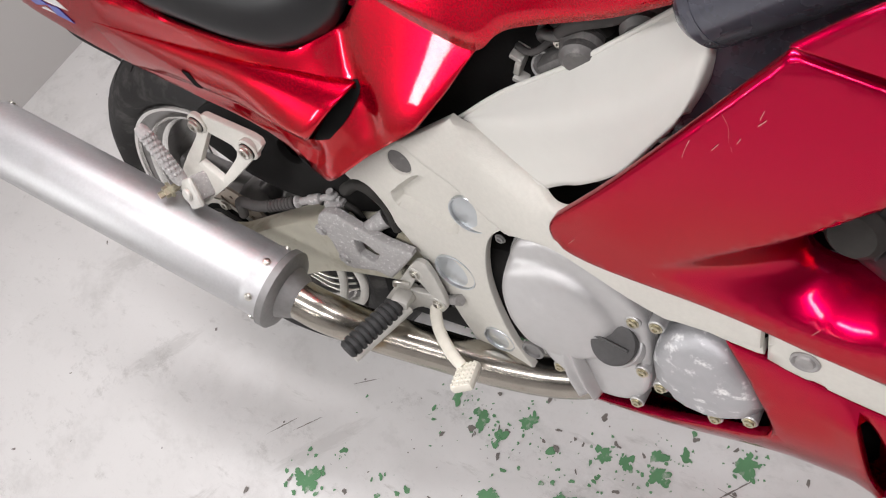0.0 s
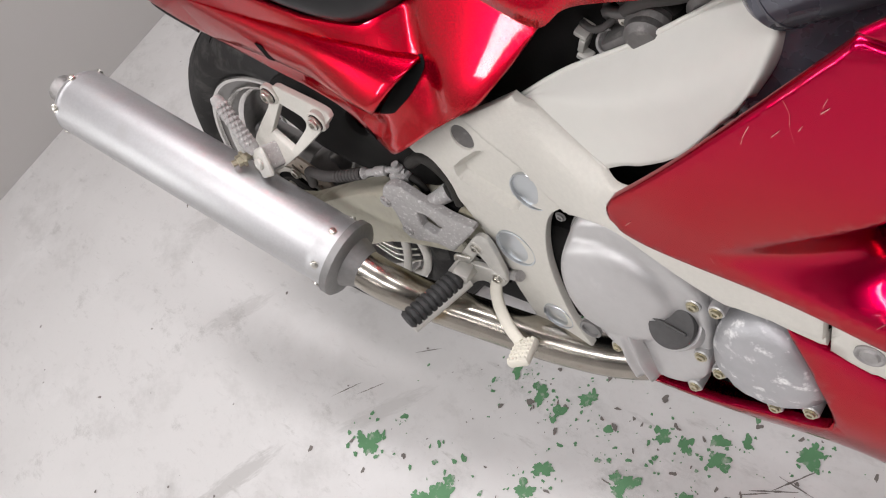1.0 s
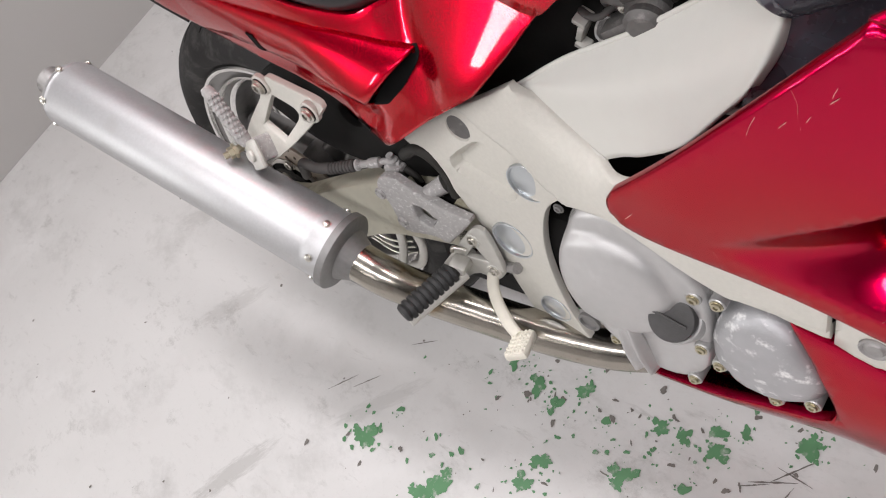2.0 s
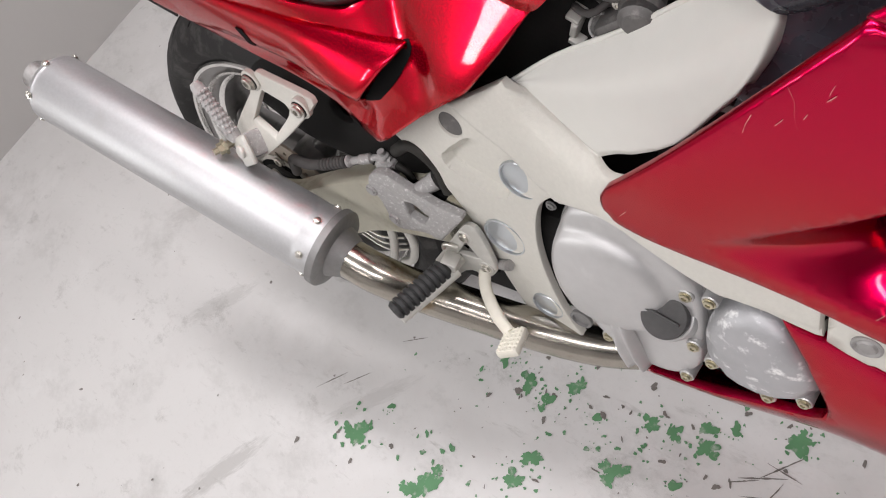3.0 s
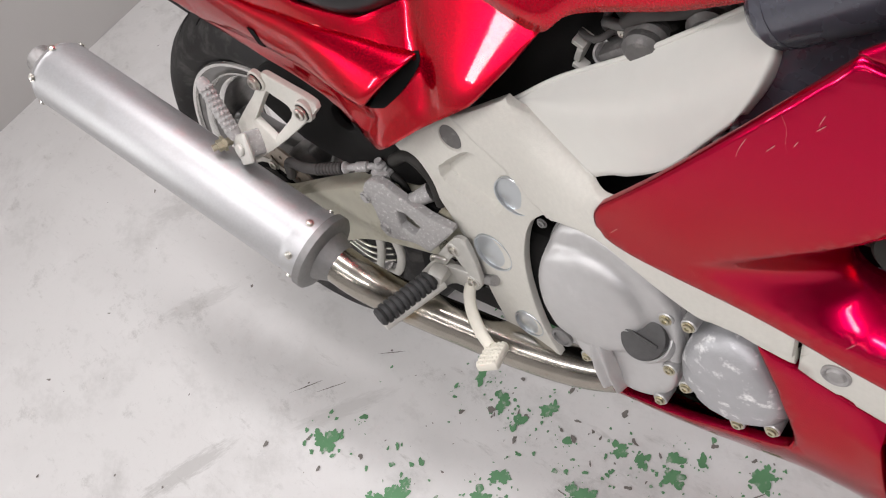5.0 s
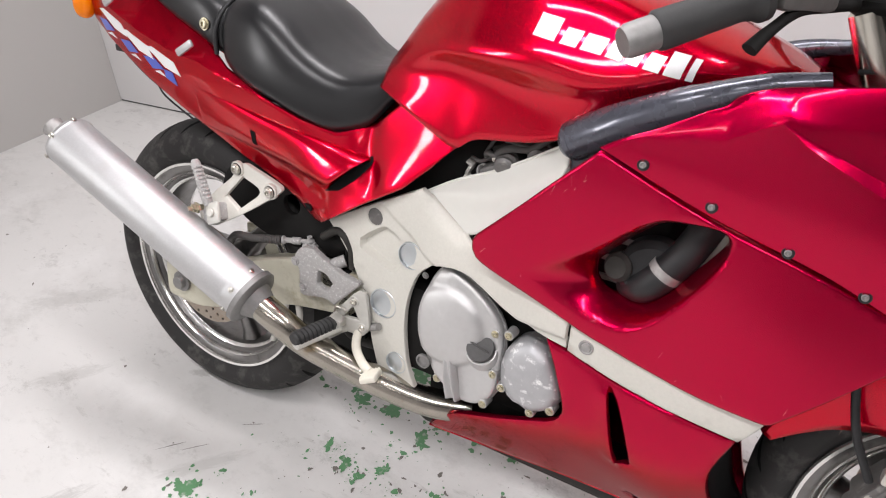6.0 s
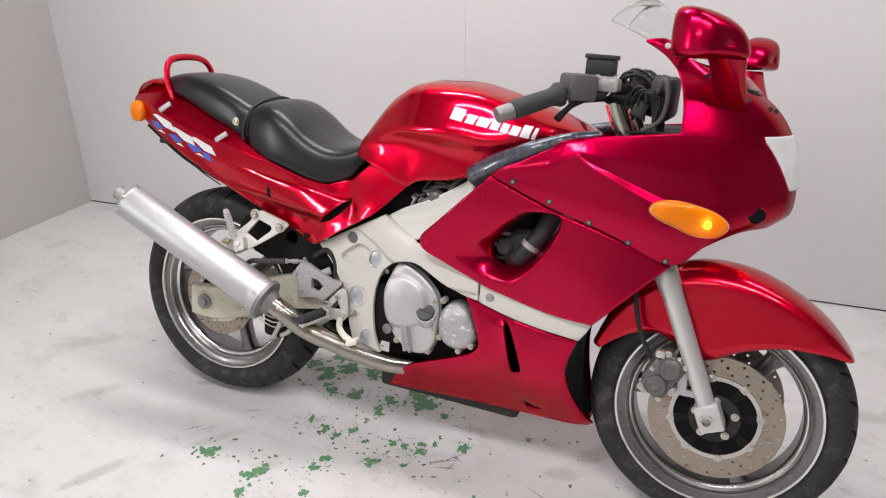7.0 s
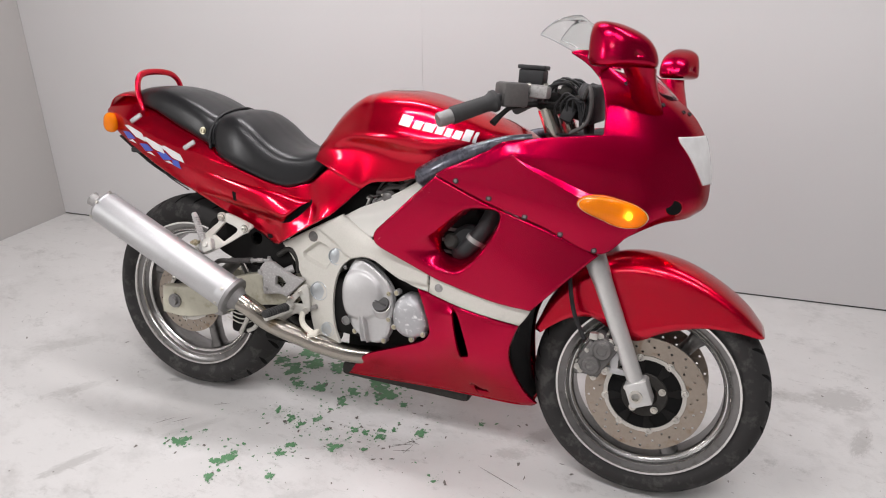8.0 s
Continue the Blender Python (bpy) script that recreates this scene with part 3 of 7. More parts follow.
rng = random.Random(5)
pieces = []
for x, y, r in CHIPS:
    pieces += patch(x, y, r, rng)
    for _ in range(int(3 + r * 300)):
        a, d = rng.uniform(0, 6.28), r * rng.uniform(0.8, 1.9)
        pieces.append(chip(x + d * math.cos(a), y + d * math.sin(a), r * rng.uniform(0.05, 0.22), rng, 0.7))
for _ in range(150):
    cx, cy, cr = rng.choice(CHIPS)
    pieces.append(chip(cx + rng.gauss(0, 0.10), cy + rng.gauss(0, 0.06), 0.0012 + 0.006 * rng.random() ** 3, rng, 0.6))
green = joined("green_paint_chips", pieces, GREENPAINT, None, sharp=0)
tagged(green, "irregular chips in the floor paint showing old green coat", "floor chips", kind="stuff")
SCUFF = material("dark_scuff_dirt", (0.17, 0.155, 0.14), 0.7, 0, 0, 30, 0.3)
pieces = []
for _ in range(260):
    x, y = rng.uniform(-1.3, 2.6), rng.uniform(-0.9, 1.0)
    pieces.append(chip(x, y, 0.0015 + 0.006 * rng.random() ** 4, rng, rng.uniform(0.25, 0.9)))
for _ in range(190):
    x, y = rng.uniform(0.9, 2.3), rng.uniform(-0.25, 0.75)
    pieces.append(chip(x, y, 0.0015 + 0.010 * rng.random() ** 4, rng, rng.uniform(0.2, 0.7)))
for _ in range(160):
    cx, cy, cr = rng.choice(CHIPS)
    pieces.append(chip(cx + rng.gauss(0, 0.12), cy + rng.gauss(0, 0.08), 0.0015 + 0.007 * rng.random() ** 3, rng, rng.uniform(0.2, 0.8)))
for x0, y0, x1, y1, wd in ((1.031, -0.114, 1.179, -0.163, 0.0016), (0.797, -0.118, 0.841, -0.061, 0.0016), (0.775, -0.128, 0.83, -0.10, 0.0016),
                           (0.765, -0.140, 0.800, -0.118, 0.0014), (0.785, -0.150, 0.842, -0.128, 0.0014), (0.800, -0.092, 0.848, -0.098, 0.0012), (0.816, -0.152, 0.828, -0.108, 0.0014),
                           (0.110, -0.300, 0.150, -0.255, 0.0013), (0.060, -0.330, 0.105, -0.275, 0.0013), (0.170, -0.180, 0.215, -0.150, 0.0012)):
    line = []
    for k in range(14):
        u = k / 13
        h = wd * math.sin(math.pi * (0.05 + 0.9 * u)) * rng.uniform(0.4, 1.0)
        dx, dy = x1 - x0, y1 - y0
        n = math.hypot(dx, dy)
        px, py = x0 + dx * u + rng.uniform(-1, 1) * wd * 0.3, y0 + dy * u
        line += [(px - dy / n * h, py + dx / n * h, 0.0009), (px + dy / n * h, py - dx / n * h, 0.0009)]
    pieces.append((line, [[2 * k, 2 * k + 1, 2 * k + 3, 2 * k + 2] for k in range(13)]))
specks = joined("floor_specks", pieces, SCUFF, None, sharp=0)
tagged(specks, "small dark specks and scuffs on the floor", "floor dirt", kind="stuff")

# ---- motorcycle: x forwards, y to its left, z up; it leans on its stand ----
bike = new("motorcycle")
bike.matrix_world = pose(0.058, -0.068, 0.0, 0, 0, 2.0) @ pose(0, 0, 0, -11.5)
tagged(bike, "red sport touring motorcycle with cream frame, leaning on the floor", "motorcycle")
REAR, FRONT = (0.0, 0.311), (1.385, 0.298)


def both(make):
    for s in (-1, 1):
        make(s)


# wheels
def tyre_profile(r_out, r_in, half, crown):
    pts = []
    for i in range(17):
        t = -1 + 2 * i / 16
        pts.append((t * half, r_out - crown * (1 - math.sqrt(max(0, 1 - (0.985 * t) ** 2)))))
    lip = half * 0.62
    return [(-lip, r_in), (-half * 0.93, r_in + 0.022)] + pts + [(half * 0.93, r_in + 0.022), (lip, r_in), (lip * 0.8, r_in - 0.004), (-lip * 0.8, r_in - 0.004)]


def wheel(name, cx, cz, r_out, half, crown, rim_half, spoke_at, label):
    """Cast three-spoke wheel, with tyre and polished lips as its own pieces."""
    axis, o = (0, 1, 0), (cx, 0, cz)
    h = rim_half
    barrel = [(-h + 0.004, 0.224), (-h + 0.012, 0.217), (-h * 0.62, 0.214), (-h * 0.5, 0.198), (h * 0.5, 0.198), (h * 0.62, 0.214), (h - 0.012, 0.217), (h - 0.004, 0.224),
              (h - 0.008, 0.207), (h * 0.5, 0.188), (-h * 0.5, 0.188), (-h + 0.008, 0.207)]
    w = joined(name, [lathe_data(barrel, o, axis, 72, closed=True)], RIM, bike, label)
    joined("hub", [lathe_data([(-0.05, 0.028), (-0.048, 0.045), (-0.02, 0.05), (0.02, 0.05), (0.048, 0.045), (0.05, 0.028)], o, axis, 36)], RIM, w)
    for a in spoke_at:
        t = radians(a)
        d, e = np.array([math.cos(t), 0, math.sin(t)]), np.array([-math.sin(t), 0, math.cos(t)])
        verts = []
        for r, wd, dp in ((0.035, 0.032, 0.030), (0.07, 0.023, 0.026), (0.12, 0.017, 0.022), (0.165, 0.018, 0.022), (0.190, 0.026, 0.026), (0.205, 0.036, 0.03)):
            c = np.array(o) + d * r
            for k in range(12):
                q = 2 * math.pi * k / 12
                sx, sy = math.cos(q), math.sin(q)
                verts.append(c + e * wd * math.copysign(abs(sx) ** 0.6, sx) + np.array([0, 1, 0]) * dp * math.copysign(abs(sy) ** 0.6, sy))
        joined("spoke", [(verts, [[j * 12 + i, j * 12 + (i + 1) % 12, (j + 1) * 12 + (i + 1) % 12, (j + 1) * 12 + i] for j in range(5) for i in range(12)])], RIM, w)
    lathe("tyre", tyre_profile(r_out, 0.222, half, crown), o, axis, RUBBER, w, "black road tyre with shallow grooves", n=96, closed=True, sharp=55)
    for s in (-1, 1):
        lathe("rim_lip", [(s * (h + 0.001), 0.2325), (s * (h + 0.004), 0.2300), (s * (h + 0.003), 0.2250), (s * (h - 0.003), 0.2235), (s * (h - 0.004), 0.2310)],
              o, axis, LIP, w, "polished metal rim lip", n=96, closed=True)
        lathe("rim_ring", [(s * (h - 0.005), 0.2090), (s * (h - 0.0025), 0.2070), (s * (h - 0.006), 0.2040), (s * (h - 0.013), 0.2020), (s * (h - 0.012), 0.2090)], o, axis, LIP, w, n=96, closed=True)
        lathe("rim_step", [(s * h * 0.68, 0.1985), (s * h * 0.66, 0.1950), (s * h * 0.58, 0.1905), (s * h * 0.54, 0.1915), (s * h * 0.62, 0.1990)], o, axis, LIP, w, n=96, closed=True)
    tread_grooves(w, cx, cz, r_out, half, crown)
    return w


def tread_grooves(w, cx, cz, r_out, half, crown):
    data = []
    for i in range(26):
        a0 = 2 * math.pi * i / 26
        for s in (-1, 1):
            pts = []
            for k in range(6):
                u = k / 5
                t = s * (0.12 + 0.66 * u)
                r = r_out - crown * (1 - math.sqrt(max(0, 1 - (0.985 * t) ** 2))) + 0.0004
                a = a0 + 0.13 * u + (0.12 if s > 0 else 0)
                pts.append((np.array([cx + r * math.cos(a), t * half, cz + r * math.sin(a)]), 0.0066 * math.sin(math.pi * (0.12 + 0.8 * u)), a))
            v = []
            for p, wd, a in pts:
                e = np.array([-math.sin(a), 0, math.cos(a)])
                v += [p + e * wd, p - e * wd]
            data.append((v, [[2 * k, 2 * k + 1, 2 * k + 3, 2 * k + 2] for k in range(5)]))
    joined("tread_groove", data, DEEP, w, "dark tread grooves", sharp=0)["kind"] = "stuff"


rear_wheel = wheel("rear_wheel", *REAR, 0.311, 0.079, 0.062, 0.064, (-75, 45, 165), "dark cast three-spoke rear wheel")
front_wheel = wheel("front_wheel", *FRONT, 0.298, 0.060, 0.052, 0.05, (55, -65, 175), "dark cast three-spoke front wheel")


def brake_disc(w, cx, cz, y, r1, r0, side, bolts):
    holes = [ring_loop(cx, cz, r0, 60)]
    for i in range(18):
        for k, dr in enumerate((0.2, 0.5, 0.8)):
            a = 2 * math.pi * (i + 0.33 * k) / 18
            r = r0 + (r1 - r0) * dr
            holes.append(ring_loop(cx + r * math.cos(a), cz + r * math.sin(a), 0.0035, 6))
    d = panel("brake_disc", ring_loop(cx, cz, r1, 72), abs(y) + 0.0025, DISC, w, "drilled brake disc with brown wear film", holes, 0.004, 0, 0.05, side)
    lathe("disc_carrier", [(-0.004, r0 - 0.001), (0.004, r0 - 0.001), (0.004, r0 - 0.011), (-0.004, r0 - 0.011)], (cx, y, cz), (0, 1, 0), CARRIER, w, "silver disc carrier ring", 60, closed=True)
    lathe("disc_hub", [(-0.006, 0.03), (-0.006, r0 - 0.03), (-0.002, r0 - 0.0105), (0.002, r0 - 0.0105), (0.004, r0 - 0.03), (0.004, 0.03)], (cx, y, cz), (0, 1, 0), DEEP, w, "black disc centre", 48, closed=True)
    for i in range(bolts):
        a = 2 * math.pi * (i + 0.3) / bolts
        bolt((cx + (r0 - 0.006) * math.cos(a), y + side * 0.004, cz + (r0 - 0.006) * math.sin(a)), (0, side, 0), 0.008, w, CARRIER, "disc_button")
        arm = [(cx + r * math.cos(a + t), cz + r * math.sin(a + t)) for r, t in ((0.040, -0.20), (r0 - 0.030, -0.10), (r0 - 0.010, -0.16), (r0 - 0.010, 0.16), (r0 - 0.030, 0.10), (0.040, 0.20))]
        panel("carrier_arm", cornered(arm, 0.02), abs(y) + 0.009, ENGINE, w, "", (), 0.003, 0.002, 0.03, side)
    lathe("hub_ring", [(0.006, 0.030), (0.010, 0.032), (0.010, 0.055), (0.006, 0.058)], (cx, y, cz), (0, side, 0), SOOT, w, "", 36)
    for i in range(5):
        a = 2 * math.pi * (i + 0.3) / 5
        bolt((cx + 0.045 * math.cos(a), y + side * 0.010, cz + 0.045 * math.sin(a)), (0, side, 0), 0.007, w, STEEL, "hub_bolt")


brake_disc(front_wheel, *FRONT, -0.068, 0.150, 0.103, -1, 8)
brake_disc(front_wheel, *FRONT, 0.068, 0.150, 0.103, 1, 8)
brake_disc(rear_wheel, *REAR, -0.085, 0.115, 0.078, -1, 6)

# front fork
FORK_LOW, FORK_TOP = Vector((1.372, 0, 0.315)), Vector((1.075, 0, 0.955))


def fork(s):
    a, b = FORK_LOW.copy(), FORK_TOP.copy()
    a.y = b.y = s * 0.098
    d = (b - a).normalized()
    leg = lathe("fork_slider", [(-0.01, 0.012), (-0.005, 0.018), (0.03, 0.0205), (0.18, 0.0220), (0.29, 0.0235), (0.32, 0.0265), (0.365, 0.0270), (0.372, 0.0225)], a, d, FORKSILVER, bike, "silver painted fork slider", 28)
    lathe("fork_tube", [(0.36, 0.0205), (0.735, 0.0205), (0.74, 0.016)], a, d, CHROME, leg, "bright chromed fork tube", 24)
    block("axle_clamp", a.x - 0.028, a.x + 0.028, a.y - 0.026, a.y + 0.026, a.z - 0.034, a.z + 0.030, FORKSILVER, leg, bevel=0.006,
          turn=Matrix.Translation(a) @ pose(0, 0, 0, 0, -24) @ Matrix.Translation(-a))
    lathe("axle_bolt", [(0, 0.016), (0.006, 0.016), (0.006, 0.010), (-0.004, 0.009), (-0.004, 0.0005)], (a.x - 0.004, a.y + s * 0.026, a.z - 0.006), (0, s, 0), STEEL, leg, n=18)


both(fork)


# brake calliper on each fork leg
CALLIPER = material("dark_grey_calliper", (0.15, 0.145, 0.14), 0.5, 0.5, 0, 140, 0.25, 0.3, 500, (0.26, 0.25, 0.24), 0.56, 50)


def calliper(s):
    turn = Matrix.Translation((1.262, s * 0.085, 0.385)) @ pose(0, 0, 0, 0, -62)
    c = block("brake_calliper", -0.055, 0.055, -0.030, 0.026, -0.030, 0.034, CALLIPER, bike, "dark grey metal brake calliper", 0.010, turn)
    for k in (-1, 1):
        q = turn @ Vector((0.025 * k, s * 0.027, 0.002))
        lathe("piston_cap", [(0, 0.0250), (0.008, 0.0250), (0.013, 0.021), (0.013, 0.013), (0.0115, 0.012), (0.0115, 0.0005)], q, (0, s, 0), CALLIPER, c, "", 24)
    block("bridge", -0.030, 0.030, -0.028, 0.036, 0.026, 0.040, CALLIPER, c, "", 0.005, turn)
    for a, b, r in ((-0.051, 0.026, 0.0065), (0.051, 0.026, 0.0065), (-0.050, -0.022, 0.0055), (0.050, -0.022, 0.0055), (0.0, 0.031, 0.0050)):
        bolt(turn @ Vector((a, s * 0.027, b)), (0, s, 0), r, c, CARRIER)
    for a, b, r in ((1.288, 0.425, 0.0095), (1.284, 0.352, 0.0085), (1.222, 0.340, 0.0055), (1.214, 0.362, 0.0045)):
        bolt((a, s * 0.104, b), (0, s, 0), r, c, CARRIER)
    lathe("bleed_nipple", [(0, 0.0045), (0.010, 0.0045), (0.012, 0.003), (0.020, 0.003), (0.020, 0.0005)], turn @ Vector((0.056, s * 0.010, 0.012)), (0.2, s * 0.4, 0.8), STEEL, c, "", 10)
    block("banjo_fitting", 1.236, 1.258, s * 0.112 - 0.010, s * 0.112 + 0.010, 0.432, 0.450, CARRIER, c, "", 0.004)
    block("calliper_bracket", 1.275, 1.345, s * 0.092 - 0.007, s * 0.092 + 0.007, 0.400, 0.424, ALU, c, "", 0.004)
    block("calliper_bracket", 1.270, 1.340, s * 0.092 - 0.007, s * 0.092 + 0.007, 0.345, 0.362, ALU, c, "", 0.004)
    block("calliper_bracket", 1.292, 1.314, s * 0.092 - 0.006, s * 0.092 + 0.006, 0.355, 0.410, ALU, c, "", 0.004)


both(calliper)
tube("brake_hose", [(1.15, -0.085, 0.70), (1.165, -0.105, 0.60), (1.19, -0.12, 0.50), (1.225, -0.118, 0.43)], 0.0055, BLACK, bike, "black rubber brake hose")


# front mudguard
def mudguard():
    top = [(1.085, 0.42), (1.115, 0.50), (1.155, 0.562), (1.215, 0.612), (1.285, 0.642), (1.36, 0.649), (1.44, 0.634), (1.52, 0.597), (1.59, 0.547), (1.637, 0.496)]
    edge = [(1.105, 0.41), (1.14, 0.44), (1.18, 0.465), (1.235, 0.476), (1.30, 0.445), (1.35, 0.437), (1.41, 0.47), (1.49, 0.497), (1.565, 0.502), (1.628, 0.490)]
    rows = []
    for a, b in ((90, 1.0), (88, 0.62), (80, 0.36), (66, 0.17), (46, 0.07), (22, 0.015), (0, 0)):
        rows.append([(t[0] * (1 - b) + e[0] * b, -0.080 * math.sin(radians(a)) * (1 - 0.25 * (i == 9)), t[1] * (1 - b) + e[1] * b) for i, (t, e) in enumerate(zip(top, edge))])
    g = bicubic(rows, 5, 3).transpose(1, 0, 2)
    sheet("front_mudguard", mirrored(g), RED, bike, "glossy red front mudguard", 0.003)


mudguard()

# tank
TANK = [
    (0.445, ((0, 0.84), (0.045, 0.84), (0.075, 0.832), (0.092, 0.818), (0.100, 0.808), (0.105, 0.80), (0.113, 0.79))),
    (0.50, ((0, 0.925), (0.05, 0.92), (0.088, 0.897), (0.110, 0.868), (0.118, 0.845), (0.116, 0.815), (0.130, 0.771))),
    (0.56, ((0, 0.972), (0.064, 0.965), (0.102, 0.943), (0.121, 0.905), (0.140, 0.868), (0.121, 0.835), (0.137, 0.745))),
    (0.597, ((0, 0.984), (0.072, 0.976), (0.111, 0.953), (0.131, 0.912), (0.151, 0.871), (0.125, 0.836), (0.138, 0.733))),
    (0.63, ((0, 0.991), (0.078, 0.983), (0.118, 0.960), (0.139, 0.917), (0.160, 0.873), (0.130, 0.838), (0.136, 0.752))),
    (0.72, ((0, 0.993), (0.085, 0.985), (0.129, 0.965), (0.151, 0.920), (0.172, 0.875), (0.140, 0.832), (0.136, 0.768))),
    (0.80, ((0, 0.978), (0.082, 0.970), (0.123, 0.954), (0.144, 0.912), (0.164, 0.870), (0.150, 0.842), (0.142, 0.802)))]
TANK += [
    (0.90, ((0, 0.952), (0.065, 0.945), (0.118, 0.924), (0.142, 0.900), (0.143, 0.889), (0.140, 0.880), (0.134, 0.868))),
    (0.98, ((0, 0.925), (0.05, 0.920), (0.085, 0.912), (0.102, 0.9), (0.103, 0.897), (0.102, 0.893), (0.1, 0.89))),
    (1.03, ((0, 0.90), (0.03, 0.898), (0.05, 0.895), (0.06, 0.89), (0.06, 0.889), (0.06, 0.887), (0.06, 0.885)))]
tank_rows = eased(bicubic([[(x, -y, z) for y, z in reversed(p)] for x, p in TANK], 7, 9), 5)
tank = sheet("fuel_tank", mirrored(tank_rows), RED, bike, "glossy candy red fuel tank", 0.004)
lathe("tank_cap", [(-0.01, 0.042), (0.0015, 0.042), (0.003, 0.038), (0.003, 0.0005)], (0.66, 0, 0.990), (-0.05, 0, 1), GREYPART, tank, "dark filler cap", 32)


def on_tank(x, s):
    """A place on the tank's right side: at x, s of the way from the lower edge to the top."""
    i = np.interp(x, tank_rows[:, 0, 0], np.arange(len(tank_rows)))
    j = s * (tank_rows.shape[1] - 1)
    i0, j0 = min(int(i), len(tank_rows) - 2), min(int(j), tank_rows.shape[1] - 2)
    a, b = i - i0, j - j0
    g = tank_rows
    q = (1 - a) * ((1 - b) * g[i0, j0] + b * g[i0, j0 + 1]) + a * ((1 - b) * g[i0 + 1, j0] + b * g[i0 + 1, j0 + 1])
    n = np.cross(g[i0 + 1, j0] - g[i0, j0], g[i0, j0 + 1] - g[i0, j0])
    n /= np.linalg.norm(n)
    return q + n * (0.0015 if n[1] < 0 else -0.0015)


def decal_patch(x0, x1, z_low, z_high, slant, name="tank_mark"):
    """A thin white mark that follows the tank's side between two heights."""
    def find(x, z):
        lo, hi = 0.0, 0.8
        for _ in range(24):
            m = (lo + hi) / 2
            if on_tank(x, m)[2] < z:
                lo = m
            else:
                hi = m
        return on_tank(x, lo)
    g = np.array([[find(x + slant * k, zl + (zh - zl) * k) for x, zl, zh in
                   [(x0 + (x1 - x0) * i / 5, z_low[0] + (z_low[1] - z_low[0]) * i / 5, z_high[0] + (z_high[1] - z_high[0]) * i / 5) for i in range(6)]] for k in (0, 0.25, 0.5, 0.75, 1)])
    return sheet(name, g, DECALW, tank, "white maker's mark on the tank", 0)


for x0, x1, tall in ((0.705, 0.735, 1.0), (0.742, 0.763, 0.72), (0.768, 0.795, 0.72), (0.800, 0.820, 0.72), (0.825, 0.842, 0.72), (0.848, 0.868, 0.72), (0.873, 0.893, 1.0), (0.898, 0.906, 0.95)):
    z0, z1 = [np.interp(x, (0.70, 0.91), (0.912, 0.884)) for x in (x0, x1)]
    decal_patch(x0, x1, (z0, z1), (z0 + 0.027 * tall, z1 + 0.027 * tall), 0.006)


# seats
def seat(name, stations, label):
    rows = []
    for x, zt, w, zl in stations:
        h = zt - zl
        rows.append([(x, -w * a, zl + h * b) for a, b in ((0.90, -0.02), (0.99, 0.10), (1.0, 0.34), (0.97, 0.57), (0.89, 0.77), (0.73, 0.90), (0.42, 0.975), (0, 1.0))])
    g = mirrored(bicubic(rows, 5, 5))
    ends = []
    for r in (g[0], g[-1]):
        c = r.mean(0)
        ends.append(np.stack([c + (r - c) * k for k in (0.02, 0.6, 0.92)]))
    ends[0][:, :, 0] -= np.array([0.010, 0.008, 0.004])[:, None]
    ends[1][:, :, 0] += np.array([0.010, 0.008, 0.004])[:, None]
    g = np.concatenate([ends[0], g, ends[1][::-1]])
    return sheet(name, g, VINYL, bike, label, 0.003)


rider = seat("rider_seat", ((0.112, 0.868, 0.112, 0.80), (0.135, 0.890, 0.127, 0.765), (0.19, 0.895, 0.138, 0.742), (0.24, 0.872, 0.140, 0.73), (0.30, 0.828, 0.136, 0.712),
                    (0.36, 0.805, 0.129, 0.702), (0.42, 0.810, 0.117, 0.722), (0.455, 0.828, 0.100, 0.762), (0.478, 0.845, 0.085, 0.79)), "black vinyl rider's seat")
pillion = seat("pillion_seat", ((-0.205, 0.915, 0.06, 0.885), (-0.175, 0.933, 0.085, 0.883), (-0.10, 0.943, 0.105, 0.870), (-0.02, 0.936, 0.115, 0.838), (0.05, 0.915, 0.12, 0.812),
                      (0.10, 0.893, 0.119, 0.79), (0.128, 0.880, 0.105, 0.79)), "black vinyl pillion seat")
tube("seat_piping", [(0.107, -0.121, 0.785), (0.106, -0.121, 0.821), (0.110, -0.110, 0.851), (0.118, -0.086, 0.876), (0.128, -0.055, 0.889), (0.134, 0, 0.896), (0.128, 0.055, 0.889), (0.118, 0.086, 0.876), (0.110, 0.110, 0.851), (0.106, 0.121, 0.821)], 0.0042, BLACK, rider, "black seam piping", 8, 50)
bolt((0.082, -0.1215, 0.832), (0, -1, 0.1), 0.008, pillion, BRASSY, "seat_bolt")

# tail cowl
tail_w = rbf(((-0.31, 0.83, 0.065), (-0.27, 0.80, 0.085), (-0.15, 0.738, 0.105), (-0.05, 0.69, 0.112), (0.05, 0.645, 0.115), (0.15, 0.601, 0.118), (0.25, 0.565, 0.122), (0.335, 0.535, 0.126),
              (-0.25, 0.853, 0.105), (-0.175, 0.838, 0.128), (-0.10, 0.806, 0.138), (-0.02, 0.782, 0.141), (0.06, 0.765, 0.142), (0.17, 0.735, 0.142), (0.27, 0.70, 0.139), (0.35, 0.645, 0.136),
              (0.43, 0.61, 0.142), (0.50, 0.66, 0.144), (0.58, 0.73, 0.124), (0.48, 0.76, 0.104), (0.43, 0.725, 0.109), (0.37, 0.705, 0.123), (0.22, 0.737, 0.132), (0.07, 0.80, 0.128), (-0.1, 0.875, 0.118), (-0.25, 0.90, 0.088), (0.2, 0.66, 0.13), (0.0, 0.73, 0.128)))


